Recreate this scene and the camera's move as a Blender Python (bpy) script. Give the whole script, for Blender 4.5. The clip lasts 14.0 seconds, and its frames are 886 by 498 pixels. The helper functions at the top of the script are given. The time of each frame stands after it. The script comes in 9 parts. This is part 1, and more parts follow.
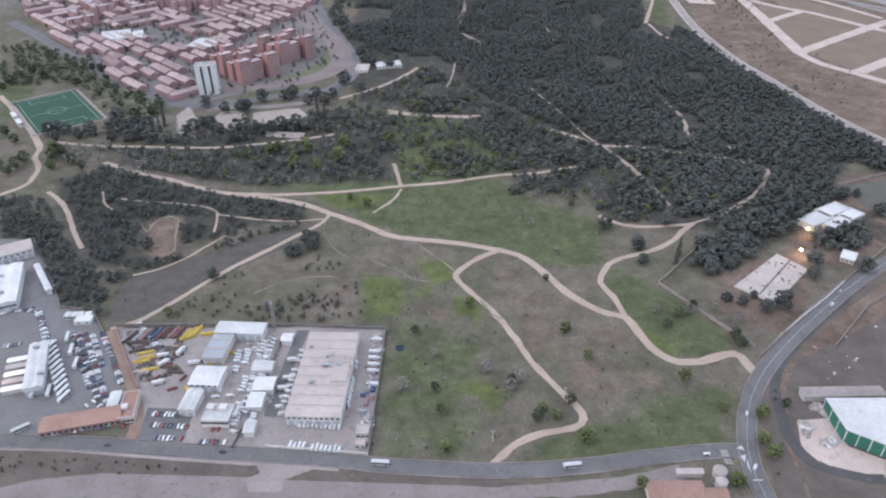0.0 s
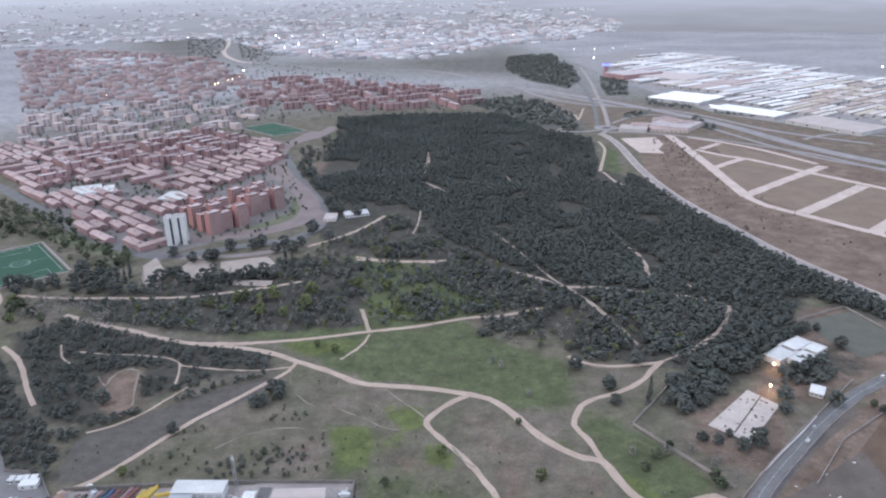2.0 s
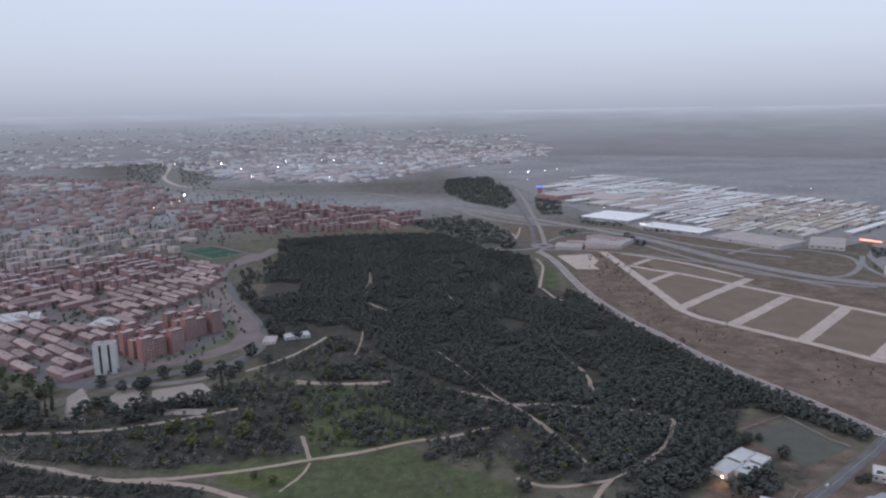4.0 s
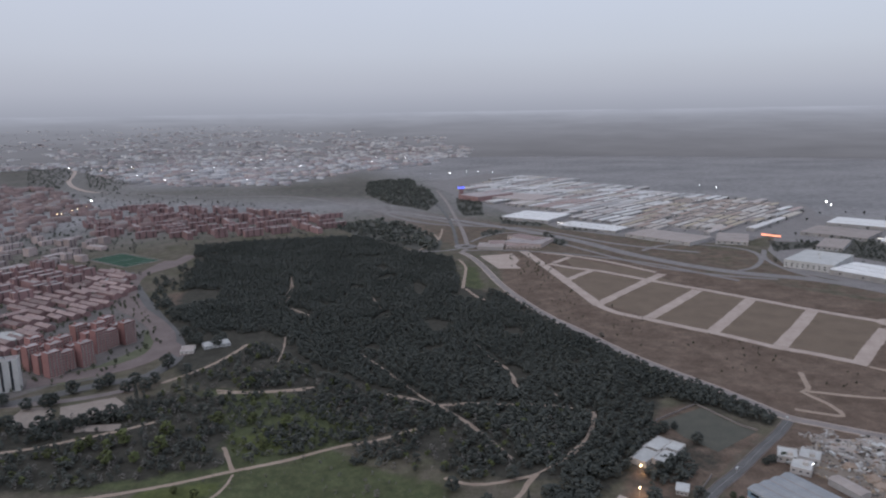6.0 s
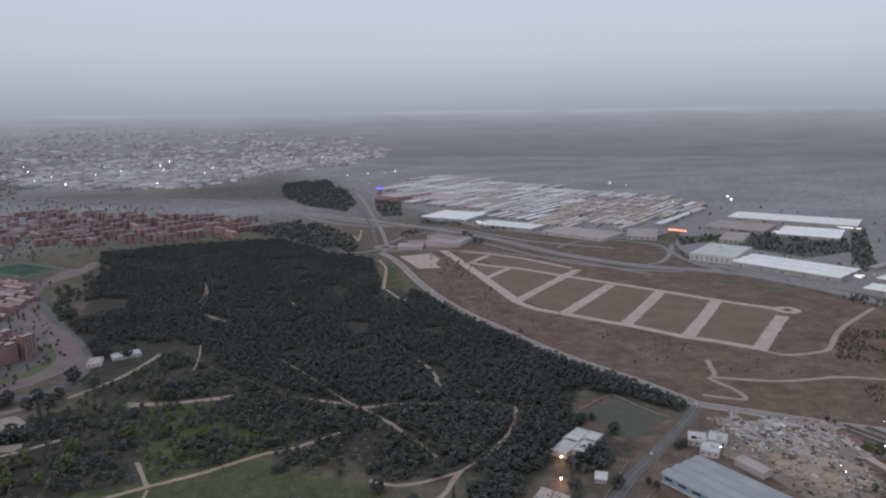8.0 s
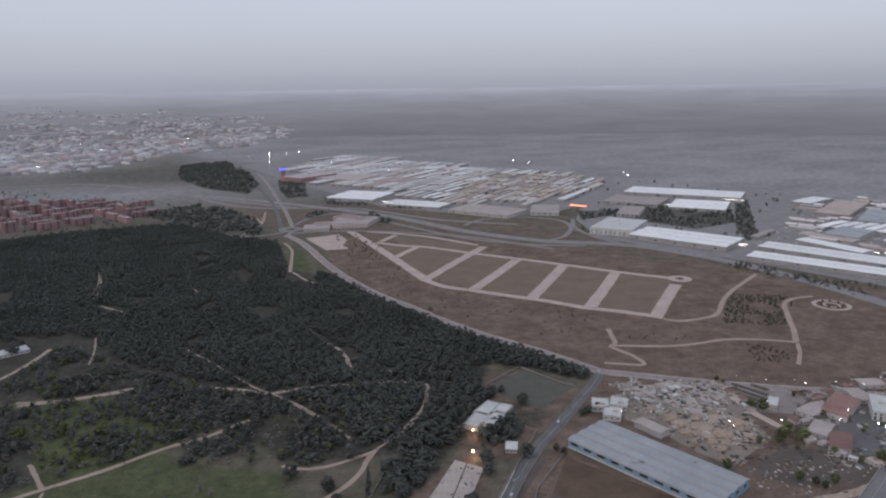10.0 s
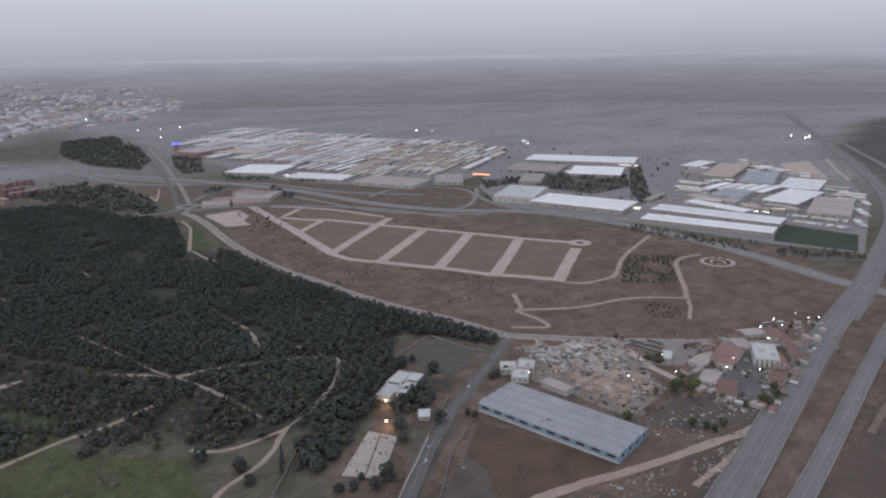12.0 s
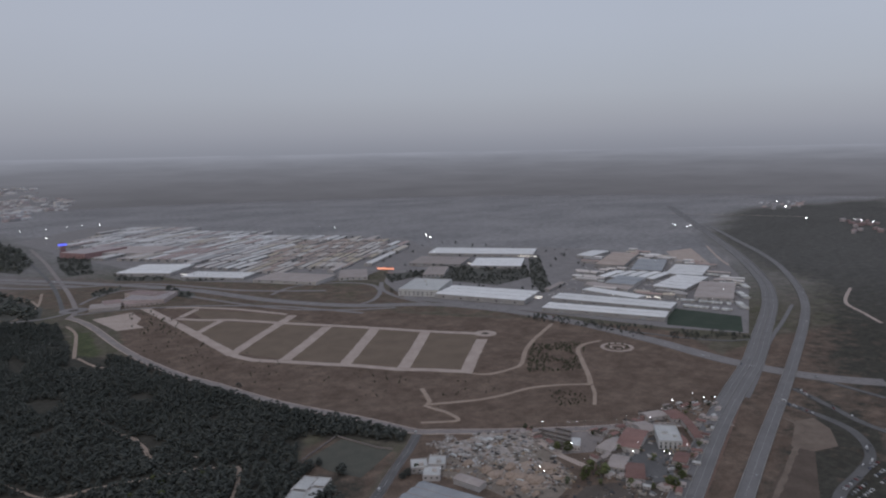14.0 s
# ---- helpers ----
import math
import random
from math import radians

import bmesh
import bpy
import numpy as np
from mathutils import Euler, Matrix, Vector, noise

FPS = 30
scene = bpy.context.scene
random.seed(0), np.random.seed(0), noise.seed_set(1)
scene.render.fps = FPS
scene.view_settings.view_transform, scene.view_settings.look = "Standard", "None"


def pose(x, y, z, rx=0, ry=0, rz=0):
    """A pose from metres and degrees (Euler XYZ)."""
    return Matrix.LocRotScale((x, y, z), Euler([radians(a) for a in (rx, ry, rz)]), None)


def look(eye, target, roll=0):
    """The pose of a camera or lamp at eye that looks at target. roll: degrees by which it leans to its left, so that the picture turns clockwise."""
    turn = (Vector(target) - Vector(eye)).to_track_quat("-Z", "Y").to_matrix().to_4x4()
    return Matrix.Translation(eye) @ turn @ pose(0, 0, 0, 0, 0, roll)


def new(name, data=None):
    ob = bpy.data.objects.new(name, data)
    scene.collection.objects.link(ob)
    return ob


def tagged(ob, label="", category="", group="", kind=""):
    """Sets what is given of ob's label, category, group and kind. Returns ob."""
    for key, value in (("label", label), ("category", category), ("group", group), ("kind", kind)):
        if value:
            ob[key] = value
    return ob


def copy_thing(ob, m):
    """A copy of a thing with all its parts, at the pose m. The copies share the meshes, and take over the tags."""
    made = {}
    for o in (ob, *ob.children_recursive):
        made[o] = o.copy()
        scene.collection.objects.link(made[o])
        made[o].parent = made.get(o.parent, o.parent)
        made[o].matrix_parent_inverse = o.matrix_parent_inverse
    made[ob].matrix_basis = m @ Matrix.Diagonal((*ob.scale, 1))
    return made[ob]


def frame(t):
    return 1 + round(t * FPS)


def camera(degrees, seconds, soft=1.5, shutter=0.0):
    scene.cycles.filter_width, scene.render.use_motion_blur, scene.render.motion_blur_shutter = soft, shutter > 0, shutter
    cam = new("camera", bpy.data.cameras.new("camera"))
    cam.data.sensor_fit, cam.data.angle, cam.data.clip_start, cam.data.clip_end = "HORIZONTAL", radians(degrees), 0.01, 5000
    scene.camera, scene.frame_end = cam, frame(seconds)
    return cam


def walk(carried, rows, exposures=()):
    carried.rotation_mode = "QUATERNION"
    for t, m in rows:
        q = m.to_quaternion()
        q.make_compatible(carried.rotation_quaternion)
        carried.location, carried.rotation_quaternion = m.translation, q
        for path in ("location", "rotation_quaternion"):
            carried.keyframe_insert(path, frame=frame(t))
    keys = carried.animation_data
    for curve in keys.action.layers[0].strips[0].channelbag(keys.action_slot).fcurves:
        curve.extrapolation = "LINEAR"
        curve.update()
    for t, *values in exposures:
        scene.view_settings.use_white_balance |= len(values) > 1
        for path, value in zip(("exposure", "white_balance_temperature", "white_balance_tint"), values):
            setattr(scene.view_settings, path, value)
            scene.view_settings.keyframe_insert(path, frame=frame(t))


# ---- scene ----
cam = camera(64.90, 14.0, soft=2.2)
PATH = [
    (0, pose(0, 0, 270, 57.414, 0.867, -0.554)),
    (0.5, pose(0, 0, 270, 59.916, 0.937, -1.123)),
    (1, pose(0, 0, 270, 63.005, 0.961, -1.789)),
    (1.5, pose(0, 0, 270, 66.096, 0.956, -2.608)),
    (2, pose(0, 0, 270, 69.167, 0.942, -3.498)),
    (2.5, pose(0, 0, 270, 72.268, 0.899, -4.372)),
    (3, pose(0, 0, 270, 75.352, 0.902, -5.283)),
    (3.2, pose(0, 0, 270, 76.580, 0.864, -5.843)),
    (3.4, pose(0, 0, 270, 77.599, 0.865, -6.472)),
    (3.6, pose(0, 0, 270, 78.339, 0.864, -7.106)),
    (3.9, pose(0, 0, 270, 78.799, 0.860, -8.067)),
    (4.3, pose(0, 0, 270, 78.919, 0.854, -9.356)),
    (4.9, pose(0, 0, 270, 78.929, 0.844, -11.291)),
    (5.5, pose(0, 0, 270, 78.925, 0.834, -13.226)),
    (6, pose(0, 0, 270, 78.909, 0.812, -14.827)),
    (6.5, pose(0, 0, 270, 78.897, 0.826, -16.486)),
    (7, pose(0, 0, 270, 78.868, 0.774, -18.084)),
    (7.5, pose(0, 0, 270, 78.852, 0.783, -19.711)),
    (8, pose(0, 0, 270, 78.845, 0.807, -21.533)),
    (8.5, pose(0, 0, 270, 78.745, 0.818, -23.395)),
    (9, pose(0, 0, 270, 78.435, 0.812, -25.322)),
    (9.5, pose(0, 0, 270, 77.881, 0.805, -27.291)),
    (10, pose(0, 0, 270, 77.050, 0.815, -29.280)),
    (10.5, pose(0, 0, 270, 75.908, 0.857, -31.269)),
    (11, pose(0, 0, 270, 74.599, 0.920, -33.252)),
    (11.5, pose(0, 0, 270, 74.273, 0.889, -35.221)),
    (12, pose(0, 0, 270, 74.554, 0.933, -37.226)),
    (12.5, pose(0, 0, 270, 76.958, 0.960, -39.223)),
    (13, pose(0, 0, 270, 79.430, 1.040, -41.241)),
    (13.5, pose(0, 0, 270, 81.883, 1.073, -43.250)),
    (14, pose(0, 0, 270, 82.122, 1.099, -45.203)),
]
EXPOSURES = [(0.0, 1.20, 5850, 13), (1.0, 1.26, 5800, 12), (1.5, 1.28, 5750, 12), (2.0, 1.17, 5720, 12), (3.0, 0.66, 5720, 12), (5.5, 0.06, 5980, 13), (8.0, 0.03, 6050, 13), (10.5, 0.07, 6080, 14), (12.0, 0.14, 6100, 14), (13.0, -0.16, 6080, 14), (14.0, -0.45, 6080, 13)]
walk(cam, PATH, EXPOSURES)

# ---- overcast dusk: an even cloud sheet, brighter overhead than at the horizon ----
SKY_STRENGTH = 0.62
world = bpy.data.worlds.new("overcast")
scene.world = world
world.use_nodes = True
wn, wl = world.node_tree.nodes, world.node_tree.links
wn.clear()
w_out = wn.new("ShaderNodeOutputWorld")
w_bg = wn.new("ShaderNodeBackground")
w_air = wn.new("ShaderNodeTexSky")
w_air.sky_type = "NISHITA"
w_air.sun_disc = False
w_air.sun_elevation = radians(12)
w_air.sun_rotation = radians(250)
w_air.air_density, w_air.dust_density = 1.0, 4.0
w_co = wn.new("ShaderNodeTexCoord")
w_sep = wn.new("ShaderNodeSeparateXYZ")
w_ramp = wn.new("ShaderNodeValToRGB")
el = w_ramp.color_ramp.elements
el[0].position, el[0].color = 0.0, (0.57, 0.585, 0.64, 1)
el[1].position, el[1].color = 1.0, (1.00, 1.05, 1.15, 1)
for at, c in ((0.03, (0.70, 0.718, 0.78)), (0.08, (0.815, 0.84, 0.91)), (0.16, (0.885, 0.915, 0.995)), (0.30, (0.92, 0.96, 1.05)), (0.5, (0.95, 0.99, 1.085))):
    e = el.new(at)
    e.color = (*c, 1)
w_noise = wn.new("ShaderNodeTexNoise")
w_noise.inputs["Scale"].default_value, w_noise.inputs["Detail"].default_value = 1.6, 4
w_map = wn.new("ShaderNodeMapRange")
w_map.inputs["To Min"].default_value, w_map.inputs["To Max"].default_value = 0.93, 1.07
w_mul = wn.new("ShaderNodeVectorMath")
w_mul.operation = "SCALE"
w_add = wn.new("ShaderNodeMix")
w_add.data_type = "RGBA"
w_add.inputs[0].default_value = 0.04
wl.new(w_co.outputs["Generated"], w_sep.inputs[0])
wl.new(w_co.outputs["Generated"], w_noise.inputs["Vector"])
wl.new(w_sep.outputs["Z"], w_ramp.inputs[0])
wl.new(w_noise.outputs[0], w_map.inputs["Value"])
wl.new(w_ramp.outputs[0], w_mul.inputs[0])
wl.new(w_map.outputs[0], w_mul.inputs["Scale"])
wl.new(w_mul.outputs[0], w_add.inputs[6])
wl.new(w_air.outputs[0], w_add.inputs[7])
wl.new(w_add.outputs[2], w_bg.inputs["Color"])
w_bg.inputs["Strength"].default_value = SKY_STRENGTH
wl.new(w_bg.outputs[0], w_out.inputs[0])

sun = new("sun", bpy.data.lights.new("sun", "SUN"))
sun.data.energy, sun.data.angle, sun.data.color = 0.35, radians(25), (1.0, 0.97, 0.93)
sun.matrix_world = look((-600, -300, 900), (0, 0, 0))


# ---- materials ----
def tree_of(name):
    m = bpy.data.materials.new(name)
    m.use_nodes = True
    nt = m.node_tree
    return m, nt, nt.nodes["Principled BSDF"]


def noise_node(nt, scale, detail=4.0, rough=0.55, vec=None):
    n = nt.nodes.new("ShaderNodeTexNoise")
    n.inputs["Scale"].default_value, n.inputs["Detail"].default_value, n.inputs["Roughness"].default_value = scale, detail, rough
    if vec:
        nt.links.new(vec, n.inputs["Vector"])
    return n.outputs[0]


def mix_node(nt, fac, a, b, blend="MIX"):
    n = nt.nodes.new("ShaderNodeMix")
    n.data_type, n.blend_type = "RGBA", blend
    for i, v in ((0, fac), (6, a), (7, b)):
        if isinstance(v, (int, float)):
            n.inputs[i].default_value = v
        elif isinstance(v, (tuple, list)):
            n.inputs[i].default_value = (*v, 1)
        else:
            nt.links.new(v, n.inputs[i])
    return n.outputs[2]


def span_node(nt, value, a, b, lo=0.0, hi=1.0):
    n = nt.nodes.new("ShaderNodeMapRange")
    n.inputs["From Min"].default_value, n.inputs["From Max"].default_value = a, b
    n.inputs["To Min"].default_value, n.inputs["To Max"].default_value = lo, hi
    nt.links.new(value, n.inputs["Value"])
    return n.outputs[0]


def place_of(nt):
    return nt.nodes.new("ShaderNodeNewGeometry").outputs["Position"]


def surface(name, dark, light, big=0.05, small=0.8, rough=0.85, bump=0.0, metal=0.0, stain=None, vary=0.0, island=0.0, spec=0.3):
    """A worn surface: broad patches between two colours, fine grain over them, optional stains and per-object variation."""
    m, nt, bsdf = tree_of(name)
    pos = place_of(nt)
    broad = span_node(nt, noise_node(nt, big, 5, 0.6, pos), 0.32, 0.68)
    col = mix_node(nt, broad, dark, light)
    fine = noise_node(nt, small, 5, 0.65, pos)
    col = mix_node(nt, span_node(nt, fine, 0.3, 0.7, 0.0, 0.35), col, tuple(c * 0.55 for c in dark))
    if stain:
        spots = span_node(nt, noise_node(nt, big * 3.7, 6, 0.7, pos), 0.56, 0.70)
        col = mix_node(nt, spots, col, stain)
    if vary:
        r = nt.nodes.new("ShaderNodeObjectInfo").outputs["Random"]
        col = mix_node(nt, 1.0, col, span_node(nt, r, 0, 1, 1 - vary, 1 + vary), "MULTIPLY")
    if island:
        r = nt.nodes.new("ShaderNodeNewGeometry").outputs["Random Per Island"]
        col = mix_node(nt, 1.0, col, span_node(nt, r, 0, 1, 1 - island, 1 + island), "MULTIPLY")
    nt.links.new(col, bsdf.inputs["Base Color"])
    bsdf.inputs["Roughness"].default_value, bsdf.inputs["Metallic"].default_value = rough, metal
    bsdf.inputs["Specular IOR Level"].default_value = spec
    if bump:
        b = nt.nodes.new("ShaderNodeBump")
        b.inputs["Strength"].default_value, b.inputs["Distance"].default_value = 0.6, bump
        nt.links.new(fine, b.inputs["Height"])
        nt.links.new(b.outputs[0], bsdf.inputs["Normal"])
    return m


def palette(name, colours, rough=0.5, metal=0.0, by="object"):
    """Each object, or each separate piece of a joined mesh, takes one of the colours."""
    m, nt, bsdf = tree_of(name)
    if by == "object":
        r = nt.nodes.new("ShaderNodeObjectInfo").outputs["Random"]
    else:
        r = nt.nodes.new("ShaderNodeNewGeometry").outputs["Random Per Island"]
    ramp = nt.nodes.new("ShaderNodeValToRGB")
    ramp.color_ramp.interpolation = "CONSTANT"
    els = ramp.color_ramp.elements
    els[0].position, els[0].color = 0.0, (*colours[0], 1)
    els[1].position, els[1].color = 1.0 / len(colours), (*colours[1], 1)
    for i, c in enumerate(colours[2:], 2):
        els.new(i / len(colours)).color = (*c, 1)
    nt.links.new(r, ramp.inputs[0])
    grime = span_node(nt, noise_node(nt, 0.7, 4, 0.6, place_of(nt)), 0.3, 0.7, 0.72, 1.0)
    nt.links.new(mix_node(nt, 1.0, ramp.outputs[0], grime, "MULTIPLY"), bsdf.inputs["Base Color"])
    bsdf.inputs["Roughness"].default_value, bsdf.inputs["Metallic"].default_value = rough, metal
    return m


def glow(name, colour, power):
    m, nt, bsdf = tree_of(name)
    bsdf.inputs["Base Color"].default_value = (*colour, 1)
    bsdf.inputs["Emission Color"].default_value = (*colour, 1)
    bsdf.inputs["Emission Strength"].default_value = power
    return m


def ground_material():
    m, nt, bsdf = tree_of("ground_cover")
    pos = place_of(nt)
    at = nt.nodes.new("ShaderNodeAttribute")
    at.attribute_name = "cover"
    sep = nt.nodes.new("ShaderNodeSeparateColor")
    nt.links.new(at.outputs["Color"], sep.inputs[0])
    ragged = span_node(nt, noise_node(nt, 0.045, 7, 0.68, pos), 0.25, 0.75, -0.42, 0.42)

    def zone(channel):
        n = nt.nodes.new("ShaderNodeMath")
        n.operation = "ADD"
        nt.links.new(at.outputs["Alpha"] if channel == "Lush" else sep.outputs[channel], n.inputs[0])
        nt.links.new(ragged, n.inputs[1])
        return span_node(nt, n.outputs[0], 0.32, 0.68)

    fine = noise_node(nt, 0.5, 6, 0.7, pos)
    tuft = noise_node(nt, 0.16, 5, 0.7, pos)
    wide = noise_node(nt, 0.02, 4, 0.6, pos)
    dry = mix_node(nt, span_node(nt, wide, 0.35, 0.65), (0.164, 0.136, 0.113), (0.120, 0.110, 0.080))
    grass = mix_node(nt, span_node(nt, tuft, 0.35, 0.65), (0.070, 0.086, 0.042), (0.112, 0.121, 0.062))
    soil = mix_node(nt, span_node(nt, wide, 0.35, 0.65), (0.146, 0.103, 0.082), (0.204, 0.149, 0.119))
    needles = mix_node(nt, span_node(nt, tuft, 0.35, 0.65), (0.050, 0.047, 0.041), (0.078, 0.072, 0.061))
    col = mix_node(nt, zone("Red"), dry, grass)
    blush = noise_node(nt, 0.018, 6, 0.7, pos)
    col = mix_node(nt, span_node(nt, blush, 0.46, 0.60, 0.0, 0.45), col, mix_node(nt, 1.0, grass, (0.95, 0.9, 0.95), "MULTIPLY"))
    col = mix_node(nt, zone("Green"), col, soil)
    lush = mix_node(nt, span_node(nt, tuft, 0.35, 0.65), (0.086, 0.104, 0.038), (0.122, 0.136, 0.050))
    col = mix_node(nt, zone("Lush"), col, lush)
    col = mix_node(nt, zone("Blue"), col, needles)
    mottle = noise_node(nt, 0.055, 9, 0.78, pos)
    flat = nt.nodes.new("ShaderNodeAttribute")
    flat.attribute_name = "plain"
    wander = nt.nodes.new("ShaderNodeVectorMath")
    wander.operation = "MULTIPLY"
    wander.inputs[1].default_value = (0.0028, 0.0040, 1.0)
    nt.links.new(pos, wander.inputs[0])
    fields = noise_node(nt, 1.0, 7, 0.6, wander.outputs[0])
    # Far fields in a pale grey that paints haze into the ground colour.
    hazed_fields = mix_node(nt, span_node(nt, fields, 0.38, 0.62), (0.265, 0.256, 0.262), (0.345, 0.33, 0.333))
    col = mix_node(nt, flat.outputs["Fac"], col, hazed_fields)
    col = mix_node(nt, 1.0, col, span_node(nt, mottle, 0.34, 0.66, 0.62, 1.34), "MULTIPLY")
    col = mix_node(nt, span_node(nt, fine, 0.32, 0.68, 0.0, 0.45), col, (0.045, 0.045, 0.032))
    nt.links.new(col, bsdf.inputs["Base Color"])
    bsdf.inputs["Roughness"].default_value = 0.95
    bsdf.inputs["Specular IOR Level"].default_value = 0.1
    b = nt.nodes.new("ShaderNodeBump")
    b.inputs["Strength"].default_value, b.inputs["Distance"].default_value = 0.7, 0.5
    nt.links.new(fine, b.inputs["Height"])
    nt.links.new(b.outputs[0], bsdf.inputs["Normal"])
    return m


GROUND = ground_material()
DIRT = surface("sandy_dirt", (0.31, 0.24, 0.19), (0.41, 0.325, 0.265), 0.06, 0.7, 0.95, stain=(0.24, 0.18, 0.14))
TRAIL = surface("trodden_grass", (0.185, 0.165, 0.130), (0.255, 0.22, 0.18), 0.06, 0.7, 0.95, stain=(0.14, 0.13, 0.095))
ASPHALT = surface("worn_asphalt", (0.112, 0.107, 0.106), (0.155, 0.149, 0.147), 0.05, 0.6, 0.85, stain=(0.080, 0.080, 0.081))
CONCRETE = surface("yard_concrete", (0.225, 0.196, 0.184), (0.310, 0.272, 0.256), 0.04, 0.5, 0.9, stain=(0.14, 0.135, 0.13))
SAND = surface("levelled_sand", (0.39, 0.315, 0.275), (0.50, 0.415, 0.365), 0.05, 0.6, 0.95, stain=(0.25, 0.21, 0.17))
TURF = surface("artificial_turf", (0.022, 0.062, 0.036), (0.030, 0.078, 0.046), 0.03, 0.6, 0.9)
PAINT = surface("white_line_paint", (0.36, 0.36, 0.36), (0.52, 0.52, 0.52), 0.3, 1.0, 0.8, stain=(0.22, 0.22, 0.22))
BRICK = surface("red_brick", (0.245, 0.155, 0.153), (0.33, 0.215, 0.212), 0.03, 0.6, 0.9, vary=0.18)
PALE_WALL = surface("pale_render", (0.42, 0.39, 0.37), (0.55, 0.52, 0.50), 0.05, 0.5, 0.9, vary=0.15)
WHITE_WALL = surface("white_panel", (0.46, 0.46, 0.455), (0.60, 0.60, 0.59), 0.05, 0.5, 0.7)
WHITE_ROOF = surface("white_sheet_roof", (0.44, 0.44, 0.432), (0.57, 0.565, 0.55), 0.06, 0.5, 0.6, stain=(0.36, 0.35, 0.335), vary=0.1)
GREY_ROOF = surface("weathered_sheet_roof", (0.33, 0.285, 0.265), (0.42, 0.365, 0.34), 0.05, 0.4, 0.75, stain=(0.25, 0.22, 0.205), vary=0.12)
BLUE_ROOF = surface("blue_grey_sheet_roof", (0.27, 0.282, 0.30), (0.36, 0.368, 0.38), 0.05, 0.4, 0.55, stain=(0.22, 0.25, 0.28))
TILE_ROOF = surface("terracotta_tile", (0.27, 0.165, 0.13), (0.35, 0.225, 0.18), 0.06, 0.6, 0.9, stain=(0.22, 0.13, 0.10), vary=0.15)
PINE = surface("pine_needles", (0.063, 0.069, 0.063), (0.099, 0.106, 0.097), 0.012, 0.9, 0.95, bump=0.25, vary=0.12, island=0.13, spec=0.05)
FRESH = surface("fresh_leaves", (0.085, 0.100, 0.042), (0.125, 0.138, 0.064), 0.05, 0.9, 0.9, bump=0.6, vary=0.3, island=0.3, spec=0.15)
DULL = surface("dull_leaves", (0.050, 0.060, 0.038), (0.085, 0.094, 0.060), 0.05, 0.9, 0.9, bump=0.6, vary=0.3, island=0.3, spec=0.15)
PALE_SHEET = surface("pale_estate_sheet", (0.70, 0.695, 0.685), (0.84, 0.83, 0.82), 0.06, 0.5, 0.7, stain=(0.56, 0.54, 0.53), vary=0.1)
# Grey-green leaf colour; on the far woods its grey stands in for haze.
GREY_HAZE_LEAF = surface("grey_green_haze_leaves", (0.078, 0.084, 0.075), (0.112, 0.118, 0.105), 0.03, 0.9, 0.95, bump=0.6, vary=0.2, island=0.25, spec=0.08)
TWIGS = surface("bare_twigs", (0.15, 0.14, 0.13), (0.23, 0.215, 0.20), 0.05, 0.9, 0.9, vary=0.2, island=0.2)
BARK = surface("bark", (0.07, 0.055, 0.045), (0.12, 0.10, 0.085), 0.4, 3.0, 0.95)
GLASS = surface("dark_window_glass", (0.030, 0.034, 0.040), (0.055, 0.060, 0.068), 0.1, 0.5, 0.15, spec=0.6)


# ---- mesh helpers ----
def box(bm, x0, x1, y0, y1, z0, z1):
    v = [bm.verts.new(p) for p in ((x0, y0, z0), (x1, y0, z0), (x1, y1, z0), (x0, y1, z0), (x0, y0, z1), (x1, y0, z1), (x1, y1, z1), (x0, y1, z1))]
    for f in ((3, 2, 1, 0), (4, 5, 6, 7), (0, 1, 5, 4), (1, 2, 6, 5), (2, 3, 7, 6), (3, 0, 4, 7)):
        bm.faces.new([v[i] for i in f])


def mesh_of(name, bm, material):
    me = bpy.data.meshes.new(name)
    bm.to_mesh(me)
    bm.free()
    me.materials.append(material)
    return me


def part(name, bm, material, parent, label=""):
    ob = new(name, mesh_of(name, bm, material) if isinstance(bm, bmesh.types.BMesh) else bm)
    ob.parent = parent
    if label:
        tagged(ob, label)
    return ob


def thing(name, m, label, category, group="", kind=""):
    ob = new(name)
    ob.empty_display_size = 0.5
    ob.matrix_basis = m
    return tagged(ob, label, category, group, kind)


def smooth_line(pts, step=6.0):
    """A rounded line through the given plan points."""
    p = np.array([pts[0], *pts, pts[-1]], float)
    out = []
    for i in range(1, len(p) - 2):
        n = max(2, int(np.linalg.norm(p[i + 1] - p[i]) / step))
        for k in range(n):
            u = k / n
            out.append(0.5 * (2 * p[i] + (p[i + 1] - p[i - 1]) * u + (2 * p[i - 1] - 5 * p[i] + 4 * p[i + 1] - p[i + 2]) * u**2 + (3 * p[i] - p[i - 1] - 3 * p[i + 1] + p[i + 2]) * u**3))
    return np.array(out + [p[-1]])


